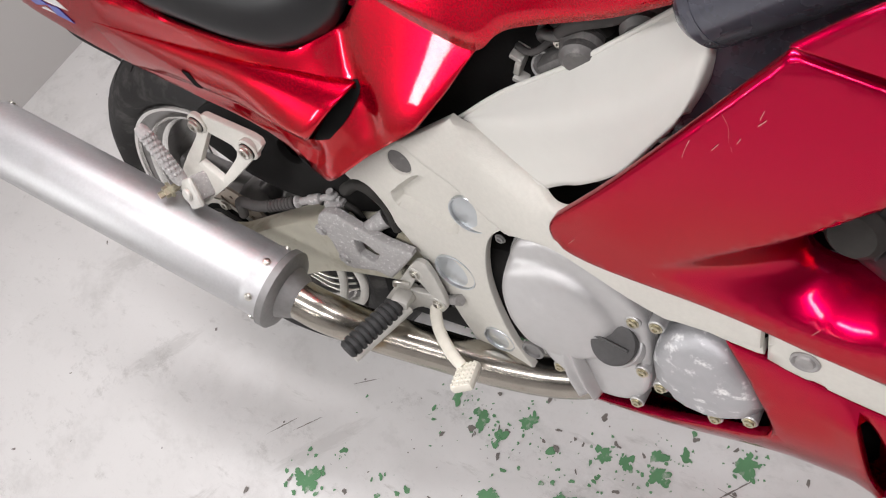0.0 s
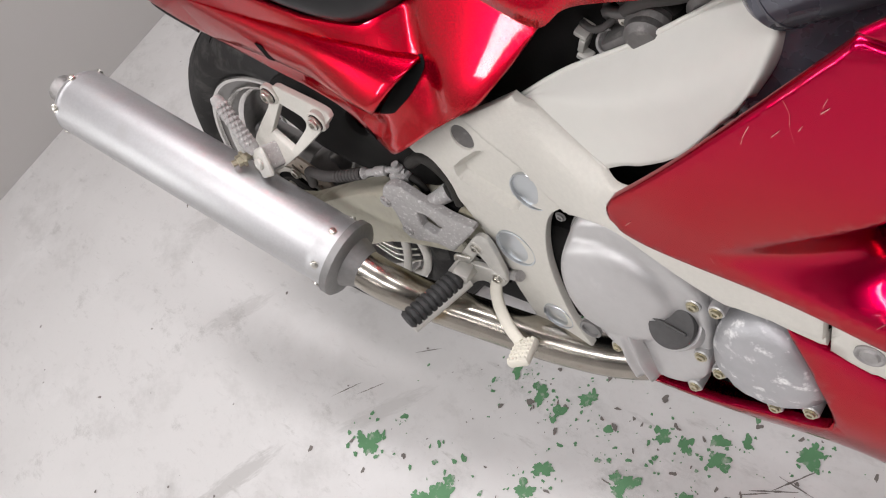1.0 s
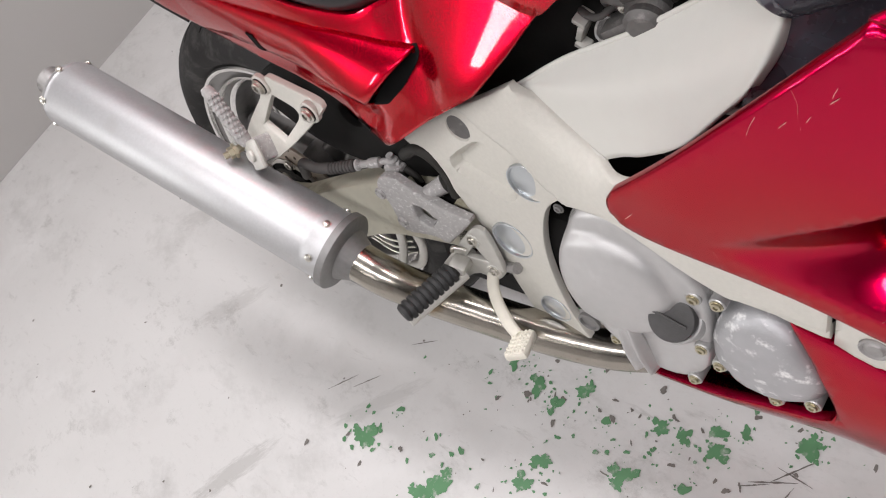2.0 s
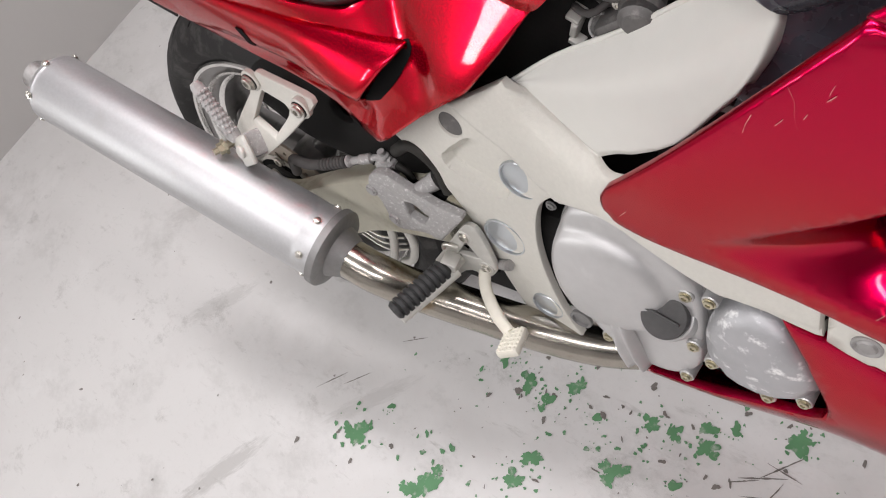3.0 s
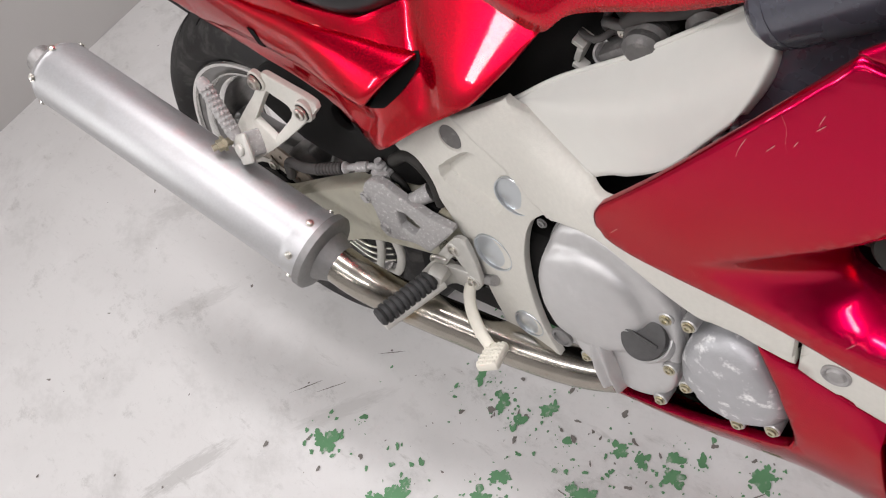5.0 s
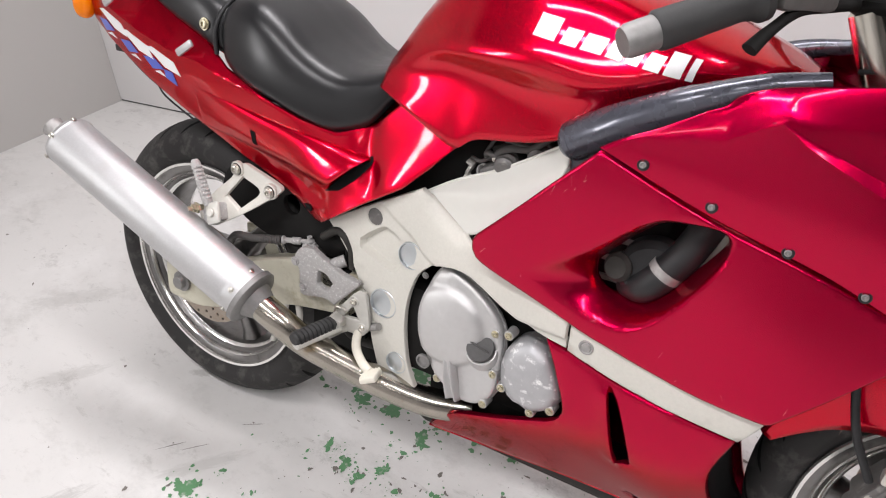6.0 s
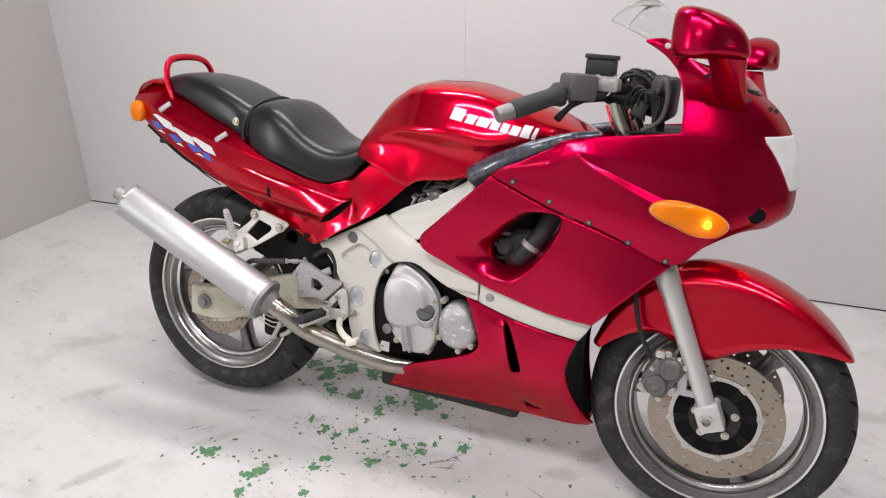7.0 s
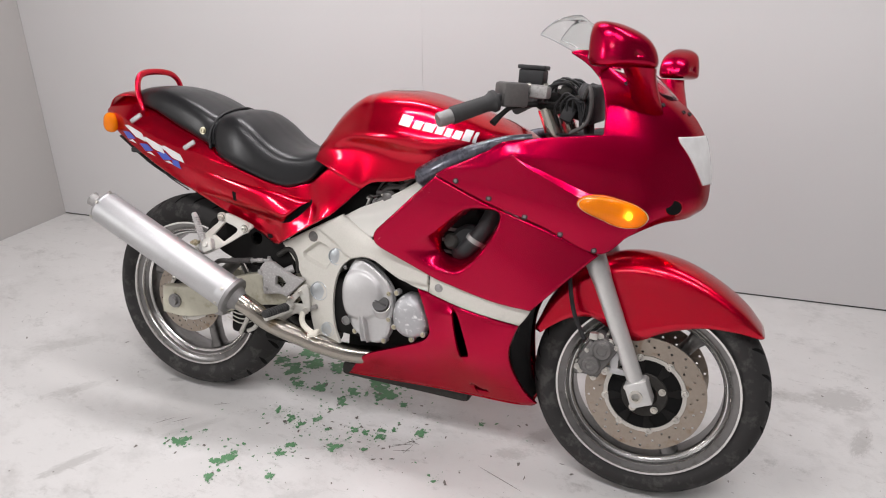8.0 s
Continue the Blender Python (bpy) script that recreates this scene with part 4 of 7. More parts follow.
RIDGE = ((-0.32, -0.226, -0.143, -0.072, 0.0, 0.074, 0.171, 0.246, 0.32), (0.860, 0.847, 0.818, 0.796, 0.778, 0.768, 0.746, 0.732, 0.715))
TAIL_LOW = ((-0.315, -0.305, -0.27, -0.15, -0.05, 0.05, 0.15, 0.25, 0.325, 0.348, 0.43, 0.515, 0.556, 0.592), (0.843, 0.815, 0.797, 0.738, 0.690, 0.645, 0.601, 0.564, 0.537, 0.540, 0.596, 0.649, 0.689, 0.729))
TAIL_TOP = ((-0.315, -0.27, -0.23, -0.17, -0.1, -0.003, 0.066, 0.134, 0.22, 0.304, 0.369, 0.431, 0.482, 0.592), (0.847, 0.90, 0.908, 0.90, 0.878, 0.839, 0.806, 0.768, 0.738, 0.714, 0.703, 0.724, 0.772, 0.733))
POD_TOP = ((0.0, 0.06, 0.184, 0.227, 0.35, 0.40, 0.44), (0.730, 0.722, 0.706, 0.700, 0.688, 0.681, 0.677))
POD_LOW = ((0.0, 0.12, 0.256, 0.36), (0.652, 0.640, 0.612, 0.603))


VALLEY_LINE = np.array(((0.424, 0.735), (0.427, 0.705), (0.434, 0.682), (0.447, 0.660), (0.452, 0.640)))
VALLEY = (VALLEY_LINE[:-1], VALLEY_LINE[1:])


def tail_depth(x, z):
    """The tail's side: a crease along the ridge behind, a dished panel that leans in towards the seat ahead."""
    ridge = np.interp(x, *RIDGE)
    side = np.interp(x, (-0.32, -0.26, -0.2, -0.1, 0.0, 0.1, 0.25, 0.36), (0.070, 0.098, 0.117, 0.131, 0.137, 0.140, 0.139, 0.134))
    side -= (z - ridge) * 0.85 if z > ridge else (ridge - z) * 0.14 + 0.6 * (ridge - z) ** 2
    ease = max(0, min(1, (x - 0.24) / 0.14))
    ease = ease * ease * (3 - 2 * ease)
    flare = 0.012 * max(0, min(1, (x - 0.18) / 0.12)) * max(0, min(1, (0.605 - z) / 0.04))
    low = np.interp(x, (0.05, 0.12, 0.256, 0.36), (0.640, 0.630, 0.598, 0.584))
    fillet = 0.008 * max(0, min(1, (x - 0.06) / 0.25)) * max(0, min(1, (0.40 - x) / 0.05)) * math.exp(-((z - low) / 0.013) ** 2)
    valley = edge_distance(np.array((x, z)), [VALLEY]) if x > 0.34 else 9
    return side * (1 - ease) + tail_w(x, z) * ease + flare - 0.007 * math.exp(-(valley / 0.017) ** 2) - fillet


TAIL_X = sorted(set([round(float(q), 4) for q in np.linspace(-0.315, 0.592, 92)] + [0.325, 0.348, 0.482]))


def tail_side(s):
    cols = []
    for x in TAIL_X:
        lo, hi = np.interp(x, *TAIL_LOW), np.interp(x, *TAIL_TOP)
        k = max(0.0, min(1.0, (x - 0.05) / 0.2))
        r = np.interp(x, *RIDGE) * (1 - k) + (lo + 0.85 * (hi - lo)) * k
        r = min(max(r, lo + 0.3 * (hi - lo)), lo + 0.9 * (hi - lo))
        zs = [lo + (r - lo) * v for v in (0, 0.012, 0.04, 0.1, 0.2, 0.3, 0.4, 0.5, 0.6, 0.7, 0.8, 0.9, 1.0)] + [r + (hi - r) * v for v in (0.2, 0.4, 0.6, 0.8, 0.94, 1.0)]
        inset = [0.006, 0.0025, 0.0005] + [0] * 14 + [0.0008, 0.004]
        cols.append([(x, s * (tail_depth(x, z) - d), z) for z, d in zip(zs, inset)])
    t = sheet("tail_cowl", np.array(cols), RED, bike, "glossy candy red tail cowl", 0.003, None, 24)
    # the pod swells forwards from the side and ends blunt, open to the front
    shape = ((0.0, 0.0), (0.06, 0.18), (0.16, 0.50), (0.28, 0.84), (0.36, 0.98), (0.42, 1.0), (0.52, 0.99), (0.64, 0.95), (0.76, 0.88), (0.86, 0.78), (0.93, 0.58), (0.98, 0.25), (1.0, 0.0))
    rows = []
    for k in range(31):
        u = k / 30
        row = []
        for v, h in shape:
            x = 0.045 + (0.357 + 0.080 * v - 0.045) * u
            lo, hi = np.interp(x, *POD_LOW), np.interp(x, *POD_TOP)
            z = lo + (hi - lo) * v
            row.append((x, s * (tail_depth(x, z) + 0.027 * u ** 1.35 * h + 0.0006 * min(1, u * 8) - 0.0012 * (h == 0 or u == 0)), z))
        rows.append(row)
    mouth = rows[-1]
    rows.append([(x + 0.004, y - s * 0.0015, z) for x, y, z in mouth])
    pod = sheet("tail_pod", np.array(rows), RED, t, "", 0.002, None, 40)
    # black sheets and inlays draw the shade inside vent, slit and notch
    c = np.array(mouth).mean(0)
    shade_ring = [tuple(np.array(q) * 0.97 + c * 0.03 + np.array((-0.002, 0, 0))) for q in mouth]
    add("vent_shade_sheet", [tuple(c + np.array((-0.012, 0, 0)))] + shade_ring, [[0, i + 1, i + 2] for i in range(len(shade_ring) - 1)] + [[0, len(shade_ring), 1]], DEEP, pod, "black sheet for the shade inside the vent", sharp=0)
    floor_of = cornered([(0.356, 0.602), (0.396, 0.640), (0.436, 0.678), (0.446, 0.672), (0.424, 0.642), (0.388, 0.612)], 0.008)
    panel("vent_shadow_lip", floor_of, lambda x, z: tail_depth(x, z) + 0.001, DEEP, pod, "", (), 0.001, 0, 0.02, s)
    panel("slit", cornered([(0.193, 0.672), None, (0.204, 0.670), None, (0.203, 0.645), None, (0.193, 0.647)], 0.004), lambda x, z: tail_depth(x, z) + 0.0105, DEEP, t, "black inlay for the shade of a slit", (), 0.006, 0, 0.01, s)
    panel("notch", cornered([(0.303, 0.562), (0.322, 0.564), (0.324, 0.554), (0.306, 0.552)], 0.005), lambda x, z: tail_depth(x, z) + 0.0015, DEEP, t, "", (), 0.003, 0, 0.01, s)
    return t


tail = tail_side(-1)
tail_side(1)
rows = []
for x, w, ze, zc in ((-0.328, 0.030, 0.842, 0.846), (-0.315, 0.062, 0.848, 0.856), (-0.28, 0.082, 0.889, 0.900), (-0.24, 0.090, 0.905, 0.920), (-0.18, 0.086, 0.904, 0.918), (-0.10, 0.094, 0.880, 0.90), (0.0, 0.101, 0.838, 0.86), (0.09, 0.112, 0.792, 0.82)):
    rows.append([(x, -w, ze), (x, -w * 0.8, ze + (zc - ze) * 0.55), (x, -w * 0.4, zc - 0.002), (x, 0, zc)])
sheet("tail_top", mirrored(bicubic(rows, 4, 4)), RED, bike, "red tail hump behind the seat", 0.003)
tube("grab_rail", [(-0.150, -0.095, 0.868), (-0.166, -0.096, 0.905), (-0.176, -0.090, 0.948), (-0.182, -0.062, 0.972), (-0.182, 0, 0.979), (-0.182, 0.062, 0.972), (-0.176, 0.090, 0.948), (-0.166, 0.096, 0.905), (-0.150, 0.095, 0.868)],
     0.0095, RED, bike, "red painted grab rail", 14, 48, 0.75)


# white and blue slashes of the model mark on the tail
def tail_mark(outline, mat):
    panel("tail_mark", cornered(outline, 0.02), lambda x, z: tail_depth(x, z) + 0.0012, mat, tail, "coloured model mark slashes on the tail", (), 0.0008, 0, 0.012)


for x, z in ((-0.212, 0.809), (-0.138, 0.781), (-0.066, 0.763)):
    tail_mark([(x, z + 0.010), None, (x + 0.020, z + 0.013), None, (x + 0.078, z - 0.006), None, (x + 0.090, z - 0.030), None, (x + 0.048, z - 0.020), None, (x + 0.026, z - 0.004), None], DECALW)
    tail_mark([(x - 0.014, z - 0.010), None, (x + 0.020, z - 0.008), None, (x + 0.044, z - 0.026), None, (x + 0.008, z - 0.030), None], DECALB)
    tail_mark([(x + 0.012, z - 0.034), None, (x + 0.030, z - 0.030), None, (x + 0.046, z - 0.040), None], DECALW)
tail_mark([(-0.022, 0.738), None, (0.002, 0.736), None, (0.008, 0.712), None, (-0.022, 0.722), None], DECALB)
# luggage hooks on the tail
for hx, hz in ((-0.147, 0.846), (0.048, 0.788)):
    block("luggage_hook", -0.022, 0.022, -0.004, 0.004, -0.007, 0.007, ALU, bike, "bare metal luggage hook", 0.003,
          Matrix.Translation((hx, -tail_w(hx, hz) - 0.004, hz)) @ pose(0, 0, 0, 0, -32))


def rear_indicator(s):
    stalk = tube("rear_indicator", [(-0.255, s * 0.06, 0.824), (-0.270, s * 0.088, 0.822)], 0.018, BLACK, bike, "amber rear turn signal on a black stalk")
    blob("lens", (-0.276, s * 0.098, 0.820), (0.024, 0.016, 0.030), AMBER, stalk, "amber lens", 2.4)


both(rear_indicator)

# upper cowl: rows run from the rear of one side to the nose, heights rise row by row
COWL = [
    [(0.835, .221, .808), (0.97, .203, .752), (1.10, .187, .712), (1.235, .162, .660), (1.30, .140, .708), (1.36, .092, .738), (1.41, .045, .748), (1.425, 0, .748)],
    [(0.863, .219, .826), (0.98, .210, .790), (1.11, .199, .762), (1.235, .178, .730), (1.315, .148, .752), (1.385, .100, .770), (1.438, .050, .778), (1.455, 0, .778)],
    [(0.895, .211, .842), (1.0, .210, .838), (1.11, .200, .825), (1.23, .178, .805), (1.315, .147, .810), (1.39, .102, .818), (1.443, .054, .822), (1.460, 0, .822)],
    [(0.94, .200, .868), (1.0, .201, .876), (1.11, .188, .882), (1.22, .164, .890), (1.305, .140, .885), (1.38, .102, .882), (1.430, .056, .882), (1.450, 0, .882)],
    [(0.965, .192, .885), (1.005, .192, .905), (1.12, .178, .922), (1.215, .155, .938), (1.295, .132, .935), (1.365, .097, .932), (1.414, .054, .936), (1.434, 0, .938)],
    [(1.0, .180, .950), (1.05, .165, .960), (1.13, .158, .975), (1.212, .140, .990), (1.275, .122, .987), (1.335, .094, .985), (1.382, .054, .985), (1.402, 0, .987)],
    [(1.0, .170, 1.00), (1.05, .155, 1.01), (1.12, .145, 1.03), (1.196, .124, 1.050), (1.245, .113, 1.047), (1.295, .090, 1.036), (1.338, .050, 1.026), (1.356, 0, 1.024)],
    [(1.0, .16, 1.05), (1.05, .15, 1.06), (1.11, .13, 1.08), (1.163, .110, 1.094), (1.195, .104, 1.090), (1.235, .090, 1.075), (1.275, .062, 1.060), (1.29, .040, 1.052)]]
SU, SV = 14, 16
cowl_g = eased(bicubic([[(x, -y, z) for x, y, z in r] for r in COWL], SU, SV), 90)
CK, CR = 3 * SU, 4 * SV


SWAGE_X = (1.020, 1.051, 1.114, 1.189, 1.26, 1.34)
SWAGE_LOW = (0.873, 0.852, 0.822, 0.789, 0.765, 0.745)


def cowl_swage(x, z):
    """A scallop ahead of the screen: a crisp lower lip, above which the skin leans in as a long shelf."""
    low = np.interp(x, SWAGE_X, SWAGE_LOW)
    top = np.interp(x, (1.025, 1.088, 1.188, 1.244, 1.307, 1.36), (0.877, 0.876, 0.862, 0.854, 0.842, 0.82))
    if not 1.02 < x < 1.38 or z <= low + 1e-6:
        return 0.0
    amount = 0.0055 * min(1, (x - 1.02) / 0.10) * min(1, (1.38 - x) / 0.10)
    t = (z - low) / (top - low)
    if t < 0.22:
        return -amount * t / 0.22
    return -amount * (1 - eased_step((t - 0.22) / 0.9))


# one row of the grid runs along the lip
for i in range(cowl_g.shape[1]):
    col = cowl_g[:, i]
    x, z1, z2, z4 = col[2 * SV, 0], col[SV, 2], col[2 * SV, 2], col[4 * SV, 2]
    gain = np.interp(x, (0.96, 1.02, 1.27, 1.34), (0, 1, 1, 0)) * (np.interp(x, SWAGE_X, SWAGE_LOW) - z2)
    for j in range(SV + 1, 4 * SV):
        z = col[j, 2]
        col[j, 2] += gain * ((z - z1) / (z2 - z1) if j <= 2 * SV else (z4 - z) / (z4 - z2))
for r in cowl_g:
    for q in r:
        q[1] -= cowl_swage(q[0], q[2]) * (q[1] < -0.03)


def cowl_keep(half):
    def keep(j, i):
        i = i if i < half else 2 * half - 1 - i
        if j < CR:
            return True
        if j < 6 * SV:
            return i >= CK
        return CK <= i < 6 * SU
    return keep


cowl = sheet("upper_cowl", mirrored(cowl_g), RED_REFLECT, bike, "glossy red upper cowl, reflected tint in its colour", 0.003, cowl_keep(cowl_g.shape[1] - 1), 14)


def cowl_at(x, z, out=0.0):
    """The cowl's place on the right side nearest to (x, z) as seen from the side."""
    g = cowl_g.reshape(-1, 3)
    d = np.hypot(g[:, 0] - x, g[:, 2] - z)
    k = np.argsort(d)[:6]
    w = 1 / (d[k] + 1e-4) ** 2
    return -(g[k, 1] * w).sum() / w.sum() + out


for x, z in ((0.888, 0.798), (0.971, 0.765), (1.06, 0.731), (1.146, 0.699), (1.227, 0.668)):
    lathe("screw_seat", [(-0.002, 0.0072), (0.0012, 0.0072), (0.002, 0.0062), (0.001, 0.005), (0.001, 0.0005)], (x, -cowl_at(x, z) - 0.0005, z), (0, -1, 0.15), BLACK, cowl, "", 16)
    lathe("cowl_screw", [(0.0, 0.0042), (0.0025, 0.0042), (0.003, 0.003), (0.0015, 0.0015), (0.0015, 0.0004)], (x, -cowl_at(x, z) - 0.001, z), (0, -1, 0.15), DARKSTEEL, cowl, "", 10)

for x, z in ((1.245, 1.055), (1.300, 1.050)):
    lathe("cowl_screw", [(0.0, 0.0055), (0.0025, 0.0055), (0.003, 0.004), (0.0015, 0.002), (0.0015, 0.0004)], (x, -cowl_at(x, z) - 0.001, z), (0.3, -1, 0.15), BLACK, cowl, "", 12)
for x, z in ((1.330, 1.012), (1.375, 0.998), (1.388, 0.994)):
    lathe("cowl_screw", [(0.0, 0.0050), (0.0025, 0.0050), (0.003, 0.004), (0.0015, 0.002), (0.0015, 0.0004)], (x, -cowl_at(x, z) - 0.001, z), (0.5, -0.6, 0.6), BLACK, cowl, "", 12)

# headlamp follows the nose
full = mirrored(cowl_g)
mid_col = cowl_g.shape[1] - 1
hrows = []
for j in range(int(2.25 * SV), int(4.22 * SV) + 1):
    k = max(0, (j - 2.25 * SV) / (1.97 * SV))
    reach = 6.1 * SU + (5.25 - 6.1) * SU * min(1, k * 1.15) ** 0.9
    cols = np.linspace(reach, 2 * mid_col - reach, 31)
    row = []
    for u in cols:
        a = int(u)
        q = full[j, a] * (1 - (u - a)) + full[j, min(a + 1, full.shape[1] - 1)] * (u - a)
        n = q - np.array((1.28, 0, 0.89))
        row.append(q + n / np.linalg.norm(n) * 0.004)
    hrows.append(row)
sheet("headlamp", np.array(hrows), LENS, bike, "clear headlamp lens in the nose", 0.004)


def nose_slot(s):
    y = cowl_at(1.388, 0.782)
    duct = lathe("nose_duct", [(-0.006, 0.0245), (-0.001, 0.0240), (0.0012, 0.0215), (0.0008, 0.0200), (-0.004, 0.019)], (1.388, s * y, 0.782), (0.55, s * 0.83, -0.05), RED, bike, "dark round nose duct", 28, 0.85)
    # black disc drawn for the dark inside of the duct
    lathe("duct_shade_disc", [(0.0012, 0.0200), (0.0004, 0.0005)], (1.388, s * y, 0.782), (0.55, s * 0.83, -0.05), DEEP, duct, "", 24, 0.85)


both(nose_slot)


# front indicators, lenses set into the cowl
def indicator(s):
    edge = spline([(1.178, .196, .780), (1.195, .195, .796), (1.231, .190, .804), (1.274, .176, .798), (1.318, .156, .783), (1.340, .143, .762), (1.337, .142, .745), (1.318, .150, .731), (1.277, .165, .730), (1.232, .180, .746), (1.192, .193, .763)], 44, True)
    c = edge.mean(0)
    n = np.array([0.40, 0.91, 0.05])
    verts, N, R = [], 44, 9
    for j in range(R + 1):
        r = j / R
        for q in edge:
            p = c + (q - c) * r + n * (0.020 * math.sqrt(max(0, 1 - r ** 2.6)) + 0.003 - 0.016 * (j == R))
            verts.append((p[0], s * p[1], p[2]))
    faces = [[j * N + i, j * N + (i + 1) % N, (j + 1) * N + (i + 1) % N, (j + 1) * N + i] for j in range(R) for i in range(N)]
    ob = add("front_indicator", verts, faces, AMBER, bike, "amber turn signal lens set into the cowl", sharp=80)
    back = []
    for j in range(R + 1):
        r = j / R
        for q in edge:
            p = c + (q - c) * r * 0.97 + n * (0.001 - 0.004 * (1 - r))
            back.append((p[0], s * p[1], p[2]))
    add("reflector", back, faces, REFLECTOR, ob, "", sharp=80)
    for k in range(9):
        u = -0.55 + 0.11 * k
        q = [c + (edge[0] - c) * 0.0 + np.array((0.075 * u, -0.040 * u * 0.42, 0.0)) + n * 0.004 + np.array((0, 0, z)) for z in (-0.009, 0.002, 0.014)]
        tube("lens_rib", [(p[0], s * p[1], p[2]) for p in q], 0.0016, REFLECTOR, ob, "", 6, 8)
    blob("bulb", (c[0] + 0.030 + n[0] * 0.009, s * (c[1] - 0.013 + n[1] * 0.009), c[2] - 0.007), (0.009, 0.006, 0.009), BULB, ob, "lit bulb", 2, 14)
    return ob


both(indicator)


# mid cowl with the large outlet
mid_w = rbf(((0.675, 0.627, 0.206), (0.705, 0.60, 0.202), (0.74, 0.64, 0.209), (0.785, 0.752, 0.224), (0.82, 0.55, 0.182), (0.90, 0.53, 0.184), (1.0, 0.51, 0.186), (1.10, 0.50, 0.186), (1.17, 0.58, 0.178), (1.235, 0.655, 0.160),
             (0.836, 0.806, 0.221), (0.97, 0.752, 0.206), (1.1, 0.71, 0.190), (0.735, 0.699, 0.220), (0.90, 0.76, 0.214), (1.08, 0.62, 0.196), (0.78, 0.62, 0.198), (0.96, 0.55, 0.188)))
HOLE = cornered([(0.842, 0.640), (0.840, 0.612), (0.855, 0.592), (0.886, 0.588), (0.925, 0.612), (0.968, 0.664), (0.994, 0.714), (0.986, 0.728), (0.962, 0.731), (0.925, 0.724), (0.893, 0.700), (0.862, 0.666)], 0.010)
HOLE_A = np.array(HOLE)


# the scoop round the outlet: a crisp crease above and behind, a broad roll below
SCOOP = cornered([(0.742, 0.606), (0.768, 0.588), (0.798, 0.571), (0.850, 0.557), (0.900, 0.560), (0.945, 0.600), (0.985, 0.664), (1.004, 0.716), (0.996, 0.738), (0.960, 0.741), (0.915, 0.735), (0.875, 0.705), (0.835, 0.668), (0.790, 0.636)], 0.010)
SCOOP_A = (np.array(SCOOP), np.roll(np.array(SCOOP), -1, axis=0))
HOLE_E = (HOLE_A, np.roll(HOLE_A, -1, axis=0))
CREASE = np.array(((0.742, 0.606), (0.790, 0.636), (0.835, 0.668), (0.875, 0.705), (0.915, 0.735), (0.960, 0.741), (0.996, 0.738)))
ROLL = np.array(((0.742, 0.606), (0.768, 0.588), (0.798, 0.571), (0.850, 0.557), (0.900, 0.560), (0.945, 0.600), (0.985, 0.664)))


def mid_depth(x, z):
    """The side cowl's face; round the outlet it falls into the scoop."""
    w = mid_w(x, z)
    if not inside((x, z), SCOOP):
        return w
    q = np.array((x, z))
    out, mouth = edge_distance(q, [SCOOP_A]), edge_distance(q, [HOLE_E])
    up, low = edge_distance(q, [(CREASE[:-1], CREASE[1:])]), edge_distance(q, [(ROLL[:-1], ROLL[1:])])
    fall, share = out / (out + mouth + 1e-6), up / (up + low + 1e-6)
    return w - 0.052 * share * fall ** 1.6 - 0.030 * (1 - share) * fall * min(1, out / 0.018) ** 0.5


MID = cornered([(0.681, 0.646), (0.673, 0.630), (0.680, 0.606), (0.727, 0.583), (0.825, 0.540), (0.888, 0.524), (0.995, 0.503), (1.095, 0.497), None, (1.17, 0.581), (1.238, 0.655), None, (1.10, 0.709), (0.97, 0.749), (0.836, 0.804), None, (0.785, 0.752), (0.735, 0.700), (0.681, 0.646)], 0.006)


def mid_side(s):
    c = panel("mid_cowl", MID, mid_depth, RED_REFLECT, bike, "glossy red side cowl with a large air outlet", (HOLE,), 0.004, 0.004, 0.0085, s, [SCOOP + SCOOP[:1]], 85)
    return c


mid = mid_side(-1)
mid_side(1)

# cream strip between the cowls
strip_w = rbf(((0.55, 0.62, 0.135), (0.62, 0.58, 0.150), (0.66, 0.56, 0.158), (0.73, 0.54, 0.163), (0.82, 0.52, 0.170), (0.90, 0.49, 0.174), (1.0, 0.48, 0.176), (1.08, 0.47, 0.172), (0.72, 0.6, 0.165), (0.9, 0.53, 0.176), (1.09, 0.5, 0.174)))
STRIP = cornered([(0.822, 0.547), None, (0.90, 0.53), (1.0, 0.512), (1.098, 0.505), None, (1.085, 0.475), (1.068, 0.449), None, (0.964, 0.461), (0.89, 0.474), (0.822, 0.491)], 0.015)


def strip(s):
    t = panel("cream_strip", STRIP, strip_w, CREAM, bike, "cream painted trim strip between the cowls", (), 0.003, 0.003, 0.016, s)
    lathe("strip_fixing", [(-0.003, 0.0110), (0.0008, 0.0110), (0.0016, 0.0095), (0.0004, 0.0075), (0.0022, 0.0060), (0.0022, 0.0005)], (0.850, s * (strip_w(0.85, 0.508) + 0.001), 0.510), (0, s, 0), GREYPART, t, "dull dirty metal fixing", 20)


both(strip)

